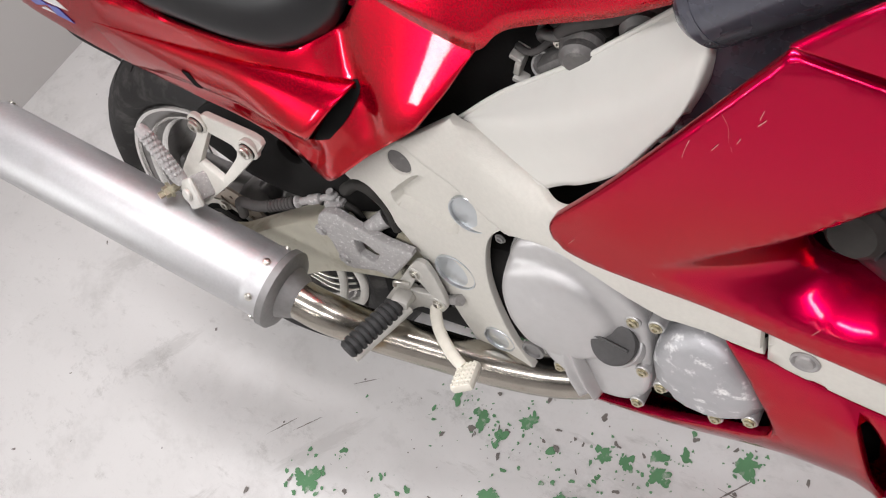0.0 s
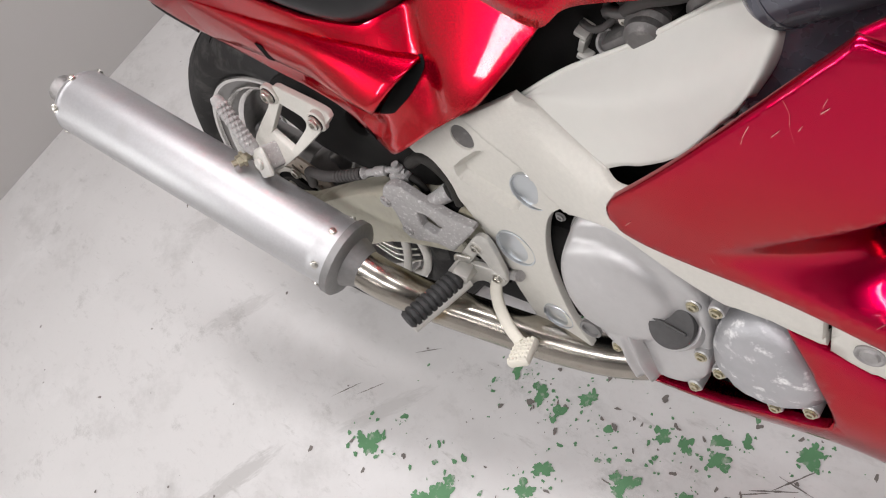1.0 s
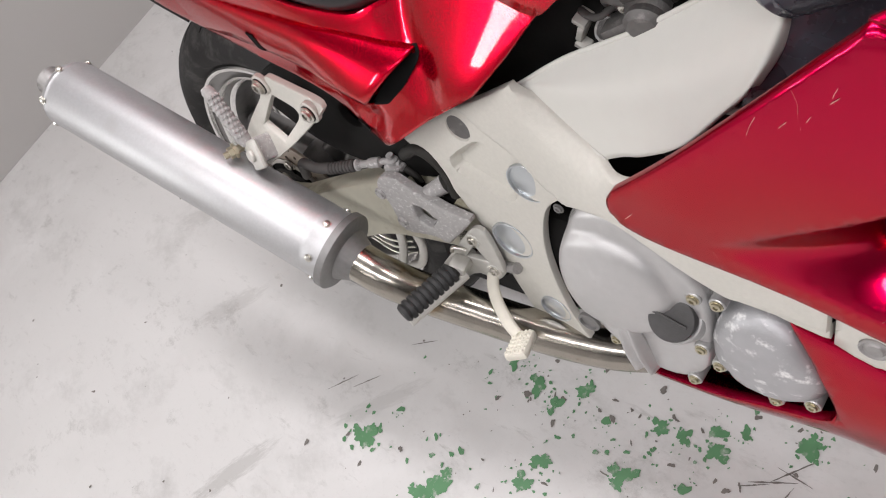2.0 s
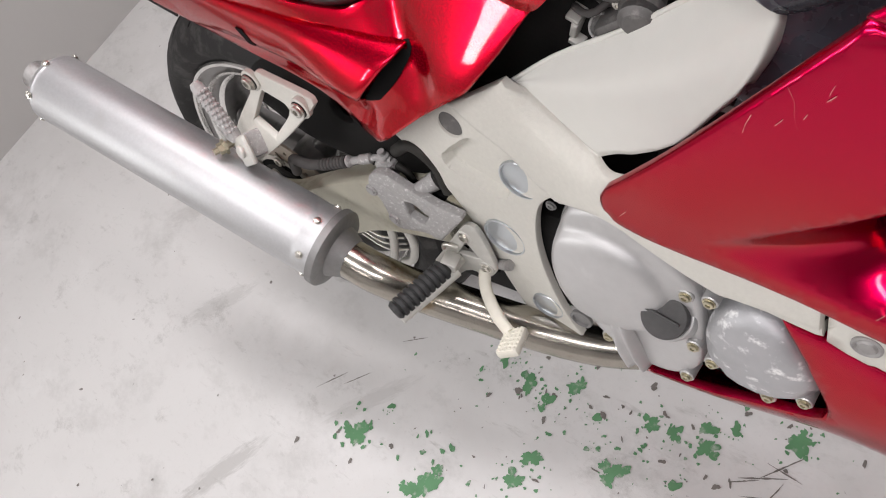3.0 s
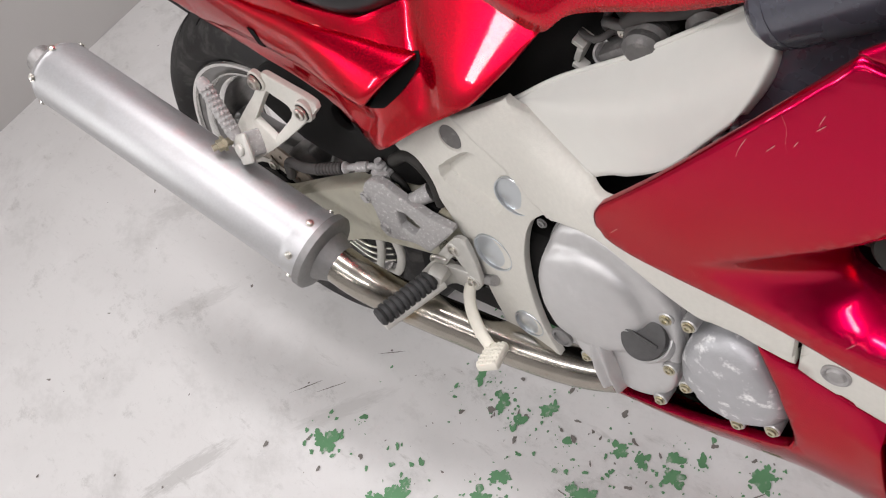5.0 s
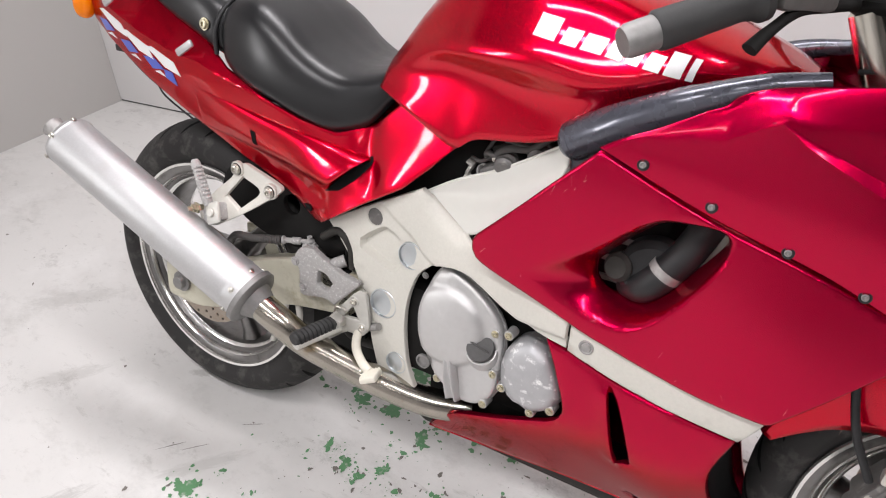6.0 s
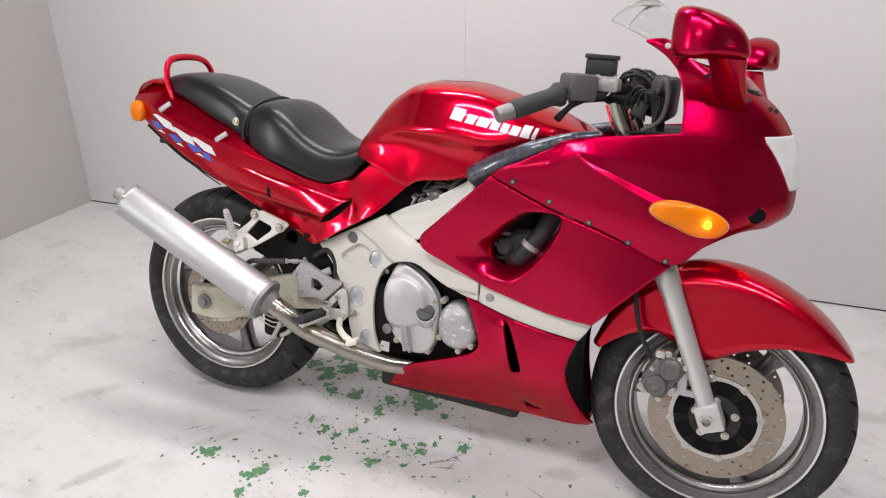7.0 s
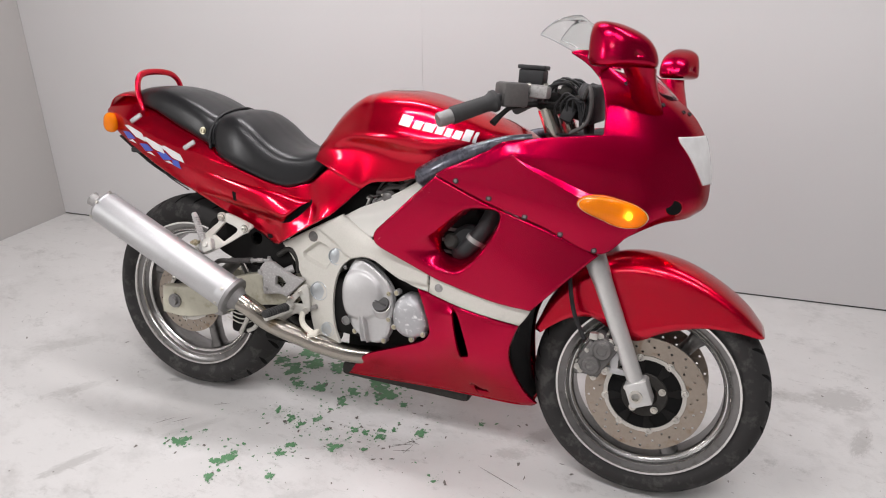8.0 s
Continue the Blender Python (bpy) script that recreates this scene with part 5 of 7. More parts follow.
# belly cowl
belly_w = rbf(((0.79, 0.49, 0.166), (0.90, 0.475, 0.172), (1.0, 0.46, 0.172), (1.07, 0.45, 0.170), (0.83, 0.38, 0.165), (0.95, 0.36, 0.168), (1.05, 0.36, 0.155), (0.72, 0.30, 0.144), (0.64, 0.26, 0.126), (0.85, 0.27, 0.118), (1.0, 0.27, 0.122),
               (1.06, 0.28, 0.112), (0.56, 0.18, 0.086), (0.65, 0.185, 0.082), (0.83, 0.188, 0.070), (0.97, 0.19, 0.066), (1.11, 0.19, 0.052)))
BELLY = cornered([(0.788, 0.494), None, (0.822, 0.489), (0.89, 0.472), (0.964, 0.459), (1.066, 0.447), None, (1.046, 0.374), (1.055, 0.305), (1.082, 0.235), (1.112, 0.197), None, (1.09, 0.186), (0.973, 0.188), (0.827, 0.186), (0.637, 0.182), (0.562, 0.178), None,
                  (0.60, 0.232), (0.64, 0.270), (0.723, 0.310), (0.800, 0.346), (0.826, 0.372), (0.826, 0.40), (0.812, 0.44), (0.788, 0.494)], 0.012)
GILL = cornered([(0.892, 0.457), None, (0.905, 0.440), (0.925, 0.39), (0.938, 0.340), (0.930, 0.332), None, (0.918, 0.338), (0.904, 0.40)], 0.008)
NICK = cornered([(0.945, 0.232), None, (0.975, 0.215), None, (0.947, 0.215)], 0.008)


def gill_depth(x, z):
    xe = np.interp(z, (0.333, 0.457), (0.925, 0.893))
    d = xe - x
    lift = 0.013 * math.exp(-max(0, d) / 0.016) if d > 0 else 0
    if not 0.325 < z < 0.46:
        lift = 0
    return belly_w(x, z) + lift


def belly_side(s):
    return panel("belly_cowl", BELLY, gill_depth, RED_REFLECT, bike, "glossy red belly cowl with a slot, reflected tint in its colour", (GILL, NICK), 0.004, 0.005, 0.014, s)


belly = belly_side(-1)
belly_side(1)
rows = []
for x, w, z in ((0.562, 0.083, 0.179), (0.70, 0.077, 0.184), (0.83, 0.067, 0.186), (0.97, 0.063, 0.187), (1.05, 0.057, 0.186), (1.10, 0.050, 0.190)):
    rows.append([(x, -w, z), (x, -w * 0.75, z + 0.004), (x, -w * 0.35, z + 0.006), (x, 0, z + 0.006)])
sheet("belly_floor", mirrored(bicubic(rows, 4, 4)), RED, bike, "red underside of the belly cowl", 0.003)
block("collector_box", 0.52, 0.92, -0.055, 0.07, 0.150, 0.195, SOOT, bike, "sooty exhaust collector box", 0.015)
# dark sheet in the mouth of the belly cowl, standing in for the far cowl's inside
rows = [[(1.070, -0.150, 0.47), (1.060, 0, 0.49)], [(1.040, -0.150, 0.40), (1.03, 0, 0.40)], [(1.045, -0.106, 0.30), (1.04, 0, 0.30)], [(1.070, -0.064, 0.225), (1.065, 0, 0.22)], [(1.095, -0.046, 0.197), (1.095, 0, 0.195)]]
sheet("mouth_black_sheet", mirrored(bicubic(rows, 3, 4)), DEEP, bike, "black sheet standing in for the far cowl's inside", 0.004)
block("radiator", 1.0, 1.03, -0.15, 0.15, 0.36, 0.66, ENGINE, bike, "dark radiator core", 0.006)

PLUG = material("blue_grey_plug_metal", (0.54, 0.57, 0.585), 0.30, 0.85, 0, 60, 0.08)
# frame: long cream spar with a swingarm plate
frame_w = rbf(((0.345, 0.54, 0.112), (0.42, 0.58, 0.114), (0.53, 0.645, 0.118), (0.62, 0.69, 0.116), (0.77, 0.77, 0.118), (0.45, 0.45, 0.118), (0.50, 0.55, 0.120), (0.50, 0.40, 0.122), (0.53, 0.28, 0.124), (0.57, 0.60, 0.132),
                (0.62, 0.575, 0.146), (0.66, 0.55, 0.157), (0.75, 0.53, 0.163), (0.82, 0.51, 0.166), (0.55, 0.56, 0.128), (0.72, 0.60, 0.162)))
SPAR = cornered([(0.345, 0.540), None, (0.43, 0.590), (0.540, 0.652), None, (0.628, 0.609), None, (0.650, 0.601), (0.672, 0.606), None, (0.725, 0.583), (0.819, 0.545), None, (0.819, 0.492), None, (0.772, 0.500), (0.725, 0.520), (0.655, 0.552), (0.60, 0.545), (0.565, 0.525), (0.54, 0.495), (0.524, 0.44), (0.522, 0.38), (0.532, 0.32), (0.552, 0.278), None,
                 (0.545, 0.252), (0.52, 0.25), (0.475, 0.272), (0.452, 0.325), (0.442, 0.37), (0.432, 0.41), (0.405, 0.468), (0.375, 0.51), (0.345, 0.540)], 0.005)


POCKET = cornered([(0.416, 0.526), (0.440, 0.546), (0.462, 0.561), (0.475, 0.563), (0.500, 0.553), (0.510, 0.532), (0.506, 0.506), (0.494, 0.490), (0.476, 0.489), (0.440, 0.501), (0.418, 0.511)], 0.005)
POCKET_A = (np.array(POCKET), np.roll(np.array(POCKET), -1, axis=0))


BROW = (np.array([(0.566, 0.640)]), np.array([(0.628, 0.609)]))


def spar_depth(x, z):
    """The plate, with a shallow pocket and a proud upper band."""
    far = edge_distance(np.array((x, z)), [POCKET_A]) * (1 if inside((x, z), POCKET) else -1)
    edge = np.interp(x, (0.42, 0.47, 0.53, 0.556, 0.60, 0.66), (0.612, 0.592, 0.562, 0.541, 0.525, 0.505))
    brow = max(0.0, 1 - edge_distance(np.array((x, z)), [BROW]) / 0.024)
    proud = -0.010 * brow * brow + 0.010 * eased_step((z - edge) / 0.010) * max(0, min(1, (x - 0.43) / 0.06))
    return frame_w(x, z) - 0.013 * max(0.0, min(1.0, far / 0.0065)) + proud


POCKET_MID = np.array(POCKET).mean(0)
POCKET_FLOOR = [tuple(POCKET_MID + (np.array(q) - POCKET_MID) * (1 - 0.0072 / np.linalg.norm(np.array(q) - POCKET_MID))) for q in POCKET]
SPAR_LINES = [POCKET + POCKET[:1], POCKET_FLOOR + POCKET_FLOOR[:1]]


def spar(s):
    hole = ring_loop(0.446, 0.5735, 0.0150, 28)
    f = panel("frame_spar", SPAR, spar_depth, CREAM, bike, "cream painted frame spar and pivot plate", (hole,), 0.006, 0.003, 0.0045, s, SPAR_LINES, 38)
    # liner takes a darker grey for the shadow inside the hole
    lathe("hole_liner", [(0.0, 0.0152), (-0.042, 0.0150), (-0.042, 0.0005)], (0.446, s * (frame_w(0.446, 0.5735) - 0.003), 0.5735), (0, s, 0), CALLIPER, f, "grey metal seen inside the hole, darkened for shade", 20)
    for x, z, r in ((0.527, 0.531, 0.0225), (0.474, 0.421, 0.0255), (0.508, 0.314, 0.0195)):
        lathe("frame_plug", [(0, r * 1.08), (0.0030, r * 1.08), (0.0038, r * 1.05), (0.0036, r * 1.00), (0.0008, r * 0.96), (0.0026, r * 0.6), (0.0032, 0.0005)], (x, s * (frame_w(x, z) - 0.001), z), (0, s, 0), PLUG, f, "blue-grey metal frame plug with a thin rim", 32)
    return f


both(spar)
# side cover: a lit upper face folded over a steeper lower face, with a rounded front end
COVER = [
    [(0.540, 0.112, 0.643), (0.542, 0.113, 0.642), (0.545, 0.115, 0.640), (0.586, 0.128, 0.624), (0.634, 0.141, 0.605)],
    [(0.590, 0.108, 0.674), (0.597, 0.118, 0.668), (0.610, 0.130, 0.659), (0.632, 0.135, 0.637), (0.652, 0.142, 0.614)],
    [(0.650, 0.105, 0.702), (0.656, 0.119, 0.692), (0.668, 0.136, 0.677), (0.672, 0.140, 0.650), (0.672, 0.145, 0.622)],
    [(0.700, 0.107, 0.732), (0.705, 0.122, 0.719), (0.712, 0.139, 0.701), (0.713, 0.145, 0.673), (0.705, 0.151, 0.645)],
    [(0.738, 0.111, 0.757), (0.745, 0.124, 0.749), (0.754, 0.143, 0.735), (0.747, 0.149, 0.707), (0.737, 0.154, 0.684)],
    [(0.752, 0.118, 0.767), (0.762, 0.129, 0.765), (0.772, 0.143, 0.754), (0.766, 0.151, 0.728), (0.757, 0.155, 0.708)],
    [(0.755, 0.110, 0.767), (0.766, 0.118, 0.765), (0.777, 0.130, 0.753), (0.771, 0.139, 0.726), (0.760, 0.144, 0.704)],
]


def side_cover(s):
    rows = [[(x, s * y, z) for x, y, z in row] for row in COVER]
    c = sheet("frame_cover", bicubic(rows, 7, 7), COVERCREAM, bike, "smooth cream side cover above the spar", 0.005, None, 60)
    tube("cover_lip", rows[0], 0.0022, COVERCREAM, c, "thin raised lip of the cover", 8, 24)
    tube("cover_lip", [row[0] for row in rows[:6]], 0.0022, COVERCREAM, c, "", 8, 30)


both(side_cover)
# dark block added to fill the gap under the cover with shade
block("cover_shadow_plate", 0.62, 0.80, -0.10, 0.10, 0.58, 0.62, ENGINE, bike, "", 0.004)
# grey sleeve along the top of the side cowl
def sleeve(s):
    line = [(0.776, s * 0.147, 0.786), (0.83, s * 0.160, 0.818), (0.92, s * 0.170, 0.866), (0.99, s * 0.166, 0.898), (1.05, s * 0.152, 0.913)]
    body = tube("frame_sleeve", line, [0.027, 0.028, 0.024, 0.016, 0.010], GUNMETAL, bike, "smooth blue-grey frame sleeve", 24, 36)
    d = (Vector(line[1]) - Vector(line[0])).normalized()
    lathe("sleeve_end", [(0.008, 0.0275), (-0.002, 0.0260), (-0.010, 0.0200), (-0.012, 0.0170), (-0.0125, 0.0005)], line[0], d, GUNMETAL, body, "", 28)


both(sleeve)


def sleeve_skirt(s):
    panel("sleeve_skirt", cornered([(0.742, 0.672), None, (0.770, 0.765), (0.800, 0.802), (0.90, 0.850), None, (0.91, 0.775), (0.84, 0.752), (0.79, 0.715), None], 0.02), 0.138, GUNMETAL, bike, "dark blue-grey skirt under the frame sleeve", (), 0.004, 0.002, 0.03, s)


both(sleeve_skirt)

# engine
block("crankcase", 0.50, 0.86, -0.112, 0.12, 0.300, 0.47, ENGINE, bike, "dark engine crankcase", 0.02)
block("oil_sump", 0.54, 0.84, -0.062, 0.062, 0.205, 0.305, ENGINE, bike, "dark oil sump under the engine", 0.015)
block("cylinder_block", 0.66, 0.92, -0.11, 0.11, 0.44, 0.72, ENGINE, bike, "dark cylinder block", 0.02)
for k in range(6):
    block("cooling_fin", 0.70, 0.935, -0.116, 0.116, 0.50 + 0.03 * k, 0.508 + 0.03 * k, GREYPART, bike, "", 0.002)


def round_cover(name, outline, y0, y1, mat, label, dome):
    c = np.array(outline).mean(0)
    a = np.array(outline)
    rmax = np.sqrt(((a - c) ** 2).sum(1)).mean()

    def w(x, z):
        r = min(1, math.hypot(x - c[0], z - c[1]) / rmax)
        return y1 + dome * (1 - r ** 2.5)
    return panel(name, outline, w, mat, bike, label, (), y1 - y0, 0.012, 0.014)


def clutch_w(x, z):
    """A flat flange with a broad dome that ends in a low round step."""
    r = math.hypot(x - 0.614, z - 0.442)
    return 0.146 + 0.009 / (1 + math.exp((r - 0.068) / 0.0022)) + 0.012 * max(0, 1 - (r / 0.068) ** 2)


CLUTCH = cornered([(0.567, 0.424), (0.566, 0.468), (0.578, 0.511), (0.600, 0.538), (0.632, 0.534), (0.675, 0.508), (0.706, 0.473), (0.713, 0.428), (0.711, 0.380), (0.705, 0.344), (0.684, 0.318), (0.652, 0.311), (0.617, 0.326), (0.595, 0.344), (0.577, 0.376)], 0.010)
clutch = panel("clutch_cover", CLUTCH, clutch_w, CAST, bike, "satin cast aluminium clutch cover", (), 0.012, 0.007, 0.010, -1, [ring_loop(0.614, 0.442, 0.068, 72)], 60)
tube("cover_seam", [(x, -0.130, z) for x, z in CLUTCH + CLUTCH[:1]], 0.0035, DARKSTEEL, clutch, "dark gasket edge", 6, 120)
cap_at, cap_axis = Vector((0.682, -0.153, 0.430)), Vector((0.08, -0.76, 0.64)).normalized()
lathe("cap_boss", [(-0.030, 0.031), (-0.006, 0.0272), (-0.0025, 0.0255), (-0.002, 0.0235), (-0.004, 0.020)], cap_at, cap_axis, CAST, clutch, "", 36)
lathe("oil_cap", [(-0.004, 0.0222), (0.005, 0.0226), (0.0075, 0.0214), (0.0080, 0.0190), (0.0074, 0.0005)], cap_at, cap_axis, CAPGREY, clutch, "worn black oil filler cap", 36)
block("cap_grip", -0.0195, 0.0165, -0.0105, -0.006, -0.0018, 0.0018, CAPGREY, clutch, "", 0.0015, Matrix.Translation(cap_at) @ Vector((0, -1, 0)).rotation_difference(cap_axis).to_matrix().to_4x4() @ pose(0, 0, 0, 0, 14))
rows = [[(0.617, -0.150, 0.412), (0.621, -0.156, 0.410), (0.625, -0.157, 0.409), (0.629, -0.156, 0.408), (0.633, -0.150, 0.407)],
        [(0.617, -0.148, 0.384), (0.621, -0.160, 0.382), (0.628, -0.157, 0.381), (0.634, -0.160, 0.380), (0.639, -0.148, 0.379)],
        [(0.620, -0.144, 0.352), (0.625, -0.163, 0.350), (0.633, -0.155, 0.349), (0.641, -0.162, 0.348), (0.646, -0.144, 0.347)],
        [(0.626, -0.140, 0.318), (0.631, -0.160, 0.316), (0.640, -0.151, 0.315), (0.648, -0.158, 0.314), (0.653, -0.140, 0.313)]]
sheet("cover_foot", bicubic(rows, 5, 6), CAST, clutch, "fluted cast foot of the clutch cover", 0.003, None, 60)
lathe("sight_glass", [(0, 0.013), (0.004, 0.013), (0.005, 0.010), (0.002, 0.009), (0.002, 0.0005)], (0.578, -0.148, 0.362), (0, -1, 0), DARKSTEEL, clutch, "round oil sight glass", 20)
tube("timing_mark", [(0.660, -0.150, 0.483), (0.668, -0.151, 0.476), (0.674, -0.151, 0.468)], 0.0016, CAST, clutch, "", 6)
pulse = round_cover("pulse_cover", cornered([(0.714, 0.408), (0.723, 0.444), (0.748, 0.466), (0.780, 0.463), (0.803, 0.436), (0.818, 0.402), (0.814, 0.374), (0.788, 0.352), (0.752, 0.348), (0.722, 0.369)], 0.012), 0.115, 0.153, PITTED, "cast aluminium pulse cover with white pitted corrosion", 0.009)
for x, y, z in ((0.700, 0.146, 0.460), (0.724, 0.150, 0.468), (0.705, 0.150, 0.389), (0.722, 0.150, 0.371), (0.693, 0.148, 0.325), (0.807, 0.152, 0.366), (0.774, 0.148, 0.345), (0.602, 0.142, 0.333)):
    lathe("bolt_boss", [(-0.020, 0.0082), (0.0, 0.0078), (0.0010, 0.0070)], (x, -y, z), (0, -1, 0), CAST, bike, "", 16)
    bolt((x, -y - 0.001, z), (0, -1, 0), 0.0047, bike, BRASSY, "cover_bolt")
bolt((0.556, -0.124, 0.505), (0, -1, 0), 0.0045, bike, DARKSTEEL, "cover_bolt")
# carburettors and hoses above the frame
for k, (x, z) in enumerate(((0.660, 0.716), (0.708, 0.738), (0.756, 0.760))):
    turn = Matrix.Translation((x, -0.072 + 0.006 * k, z)) @ pose(0, 0, 0, 12, -28, 0)
    carb = block("carburettor", -0.022, 0.022, -0.020, 0.020, -0.024, 0.020, CALLIPER if k == 1 else SOOT, bike, "dark metal carburettor body", 0.006, turn)
    q, up, side = turn.to_translation(), (turn.to_3x3() @ Vector((0, 0, 1))), (turn.to_3x3() @ Vector((0, -1, 0)))
    lathe("float_bowl", [(0, 0.019), (0.006, 0.019), (0.010, 0.016), (0.016, 0.016), (0.020, 0.011), (0.020, 0.0005)], q + side * 0.018, side, CALLIPER, carb, "", 20)
    lathe("cap", [(0, 0.021), (0.008, 0.021), (0.012, 0.017), (0.012, 0.0005)], q + up * 0.018, up, SOOT, carb, "", 20)
    for a, b in ((-0.016, 0.012), (0.016, -0.012)):
        bolt(q + side * 0.020 + turn.to_3x3() @ Vector((a, 0, b)), side, 0.0035, carb, STEEL, "carburettor_screw")
tube("fuel_hose", [(0.63, -0.085, 0.712), (0.665, -0.102, 0.738), (0.70, -0.098, 0.745), (0.735, -0.096, 0.772), (0.78, -0.080, 0.79)], 0.0055, HOSE, bike, "dusty black fuel hose", 10, 30)
tube("choke_cable", [(0.61, -0.075, 0.70), (0.65, -0.098, 0.755), (0.71, -0.092, 0.778), (0.78, -0.075, 0.80)], 0.0032, HOSE, bike, "thin black cable by the carburettors", 8, 30)
clip = block("hose_bracket", -0.003, 0.003, -0.008, 0.008, -0.010, 0.010, LIGHTPLATE, bike, "small pale metal bracket by the carburettors", 0.0015, Matrix.Translation((0.601, -0.088, 0.690)) @ pose(0, 0, 0, 20, 30, 0))
block("bracket_tab", -0.009, 0.003, -0.008, 0.008, -0.003, 0.003, LIGHTPLATE, clip, "", 0.001, Matrix.Translation((0.606, -0.090, 0.700)) @ pose(0, 0, 0, 20, 30, 0))
block("bracket_tab", -0.003, 0.009, -0.008, 0.008, -0.003, 0.003, LIGHTPLATE, clip, "", 0.001, Matrix.Translation((0.596, -0.086, 0.678)) @ pose(0, 0, 0, 20, 30, 0))
lathe("breather_tube", [(-0.030, 0.0105), (0.004, 0.0105), (0.006, 0.0095), (0.005, 0.0080), (-0.010, 0.0078), (-0.010, 0.0005)], (0.624, -0.090, 0.692), (-0.2, -0.75, 0.6), DUST, bike, "open dusty breather tube end", 20)
block("bowl_casting", -0.030, 0.028, -0.018, 0.018, -0.013, 0.015, CALLIPER, bike, "grey cast float chamber", 0.006, Matrix.Translation((0.652, -0.084, 0.700)) @ pose(0, 0, 0, 10, -28, 0))
hrng = random.Random(11)
for k in range(7):
    x = 0.60 + 0.022 * k
    z = 0.690 + 0.55 * (x - 0.60)
    tube("vent_hose", [(x, -0.070, z - 0.005), (x + hrng.uniform(-0.01, 0.02), -0.092, z + 0.012 + 0.012 * hrng.random()), (x + 0.025, -0.090 - 0.01 * hrng.random(), z + 0.020), (x + 0.045, -0.066, z + 0.030 + 0.01 * hrng.random())], 0.0030 + 0.0015 * (k % 2), CALLIPER if k % 3 else HOSE, bike, "small grimy vent hose by the carburettors", 8, 18)
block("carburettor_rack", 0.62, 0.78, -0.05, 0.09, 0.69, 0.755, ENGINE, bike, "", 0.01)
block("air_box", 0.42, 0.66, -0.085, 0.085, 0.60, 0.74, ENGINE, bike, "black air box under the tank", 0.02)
# hoses and pump seen in the outlet of the side cowl
lathe("coolant_pump", [(0, 0.045), (0.03, 0.045), (0.04, 0.036), (0.042, 0.0005)], (0.905, -0.11, 0.63), (0.1, -1, 0.1), BLACK, bike, "black round pump cover", 32)
tube("coolant_hose", [(0.88, -0.12, 0.60), (0.91, -0.15, 0.62), (0.945, -0.14, 0.67), (0.97, -0.12, 0.73)], 0.022, BLACK, bike, "black coolant hose", 16)
block("horn_box", 0.945, 0.99, -0.13, -0.06, 0.60, 0.66, GREYPART, bike, "", 0.006, None)
DOWN = cornered([(0.905, 0.545), None, (0.945, 0.548), None, (1.02, 0.735), None, (0.975, 0.735), None], 0.02)
panel("frame_downtube", DOWN, 0.125, CREAM, bike, "cream frame tube behind the outlet", (), 0.02, 0.008, 0.015)

# swingarm and rear parts
SWING = cornered([(-0.062, 0.345), None, (-0.062, 0.262), None, (0.03, 0.262), (0.155, 0.296), (0.257, 0.334), (0.42, 0.365), None, (0.44, 0.45), None, (0.30, 0.440), (0.21, 0.418), (0.06, 0.362)], 0.02)


def swing(s):
    y = 0.136
    a = panel("swingarm", SWING, lambda x, z: float(np.interp(x, (0.04, 0.20), (0.136, 0.112))), SHADED_DIRTY_CREAM, bike, "grimy cream painted swingarm, shade in its colour", (), 0.030, 0.005, 0.03, s)
    lathe("axle_nut", [(0, 0.022), (0.006, 0.022), (0.006, 0.014), (0.016, 0.013), (0.016, 0.0005)], (-0.012, s * y, 0.308), (0, s, 0), DARKSTEEL, a, "dull rear axle nut", 12)


both(swing)
block("rear_calliper", 0.07, 0.15, -0.122, -0.07, 0.28, 0.36, GREYPART, bike, "dark grey rear brake calliper", 0.010)
tube("rear_shock", [(0.40, -0.02, 0.60), (0.36, -0.02, 0.40)], 0.035, ENGINE, bike, "dark rear shock absorber", 18)
rows = [[(0.33, -0.085, 0.60), (0.36, 0, 0.62)], [(0.20, -0.088, 0.635), (0.20, 0, 0.655)], [(0.05, -0.088, 0.645), (0.03, 0, 0.668)], [(-0.12, -0.085, 0.70), (-0.12, 0, 0.715)], [(-0.27, -0.07, 0.78), (-0.27, 0, 0.79)]]
sheet("inner_mudguard", mirrored(bicubic(rows, 4, 5)), BLACK, bike, "black inner rear mudguard", 0.004)
rows = [[(0.345, -0.10, 0.30), (0.345, 0, 0.30)], [(0.37, -0.105, 0.42), (0.37, 0, 0.42)], [(0.38, -0.10, 0.52), (0.38, 0, 0.54)], [(0.33, -0.09, 0.60), (0.34, 0, 0.63)]]
sheet("hugger", mirrored(bicubic(rows, 4, 4)), ENGINE, bike, "black plastic guard ahead of the rear wheel", 0.004)
tube("subframe_rail", [(0.37, -0.09, 0.57), (0.20, -0.088, 0.60), (0.0, -0.08, 0.70), (-0.15, -0.07, 0.77)], 0.012, ENGINE, bike, "black rear frame rail", 12)
# hydraulic hose, crimped sleeve, rod and clevis of the rear brake
hose = tube("brake_hose", [(0.09, -0.110, 0.40), (0.135, -0.128, 0.452), (0.191, -0.138, 0.467), (0.246, -0.122, 0.474)], 0.0072, HOSE, bike, "dusty rubber brake hose with a ribbed end", 14, 30)
h0, h1 = Vector((0.205, -0.138, 0.470)), Vector((0.289, -0.104, 0.477))
ribs = []
for k in range(8):
    s = 0.004 + 0.005 * k
    ribs += [(s, 0.0074), (s + 0.0012, 0.0084), (s + 0.0030, 0.0084), (s + 0.0042, 0.0074)]
lathe("ribbed_end", ribs, h0, (h1 - h0).normalized(), HOSE, hose, "", 16)
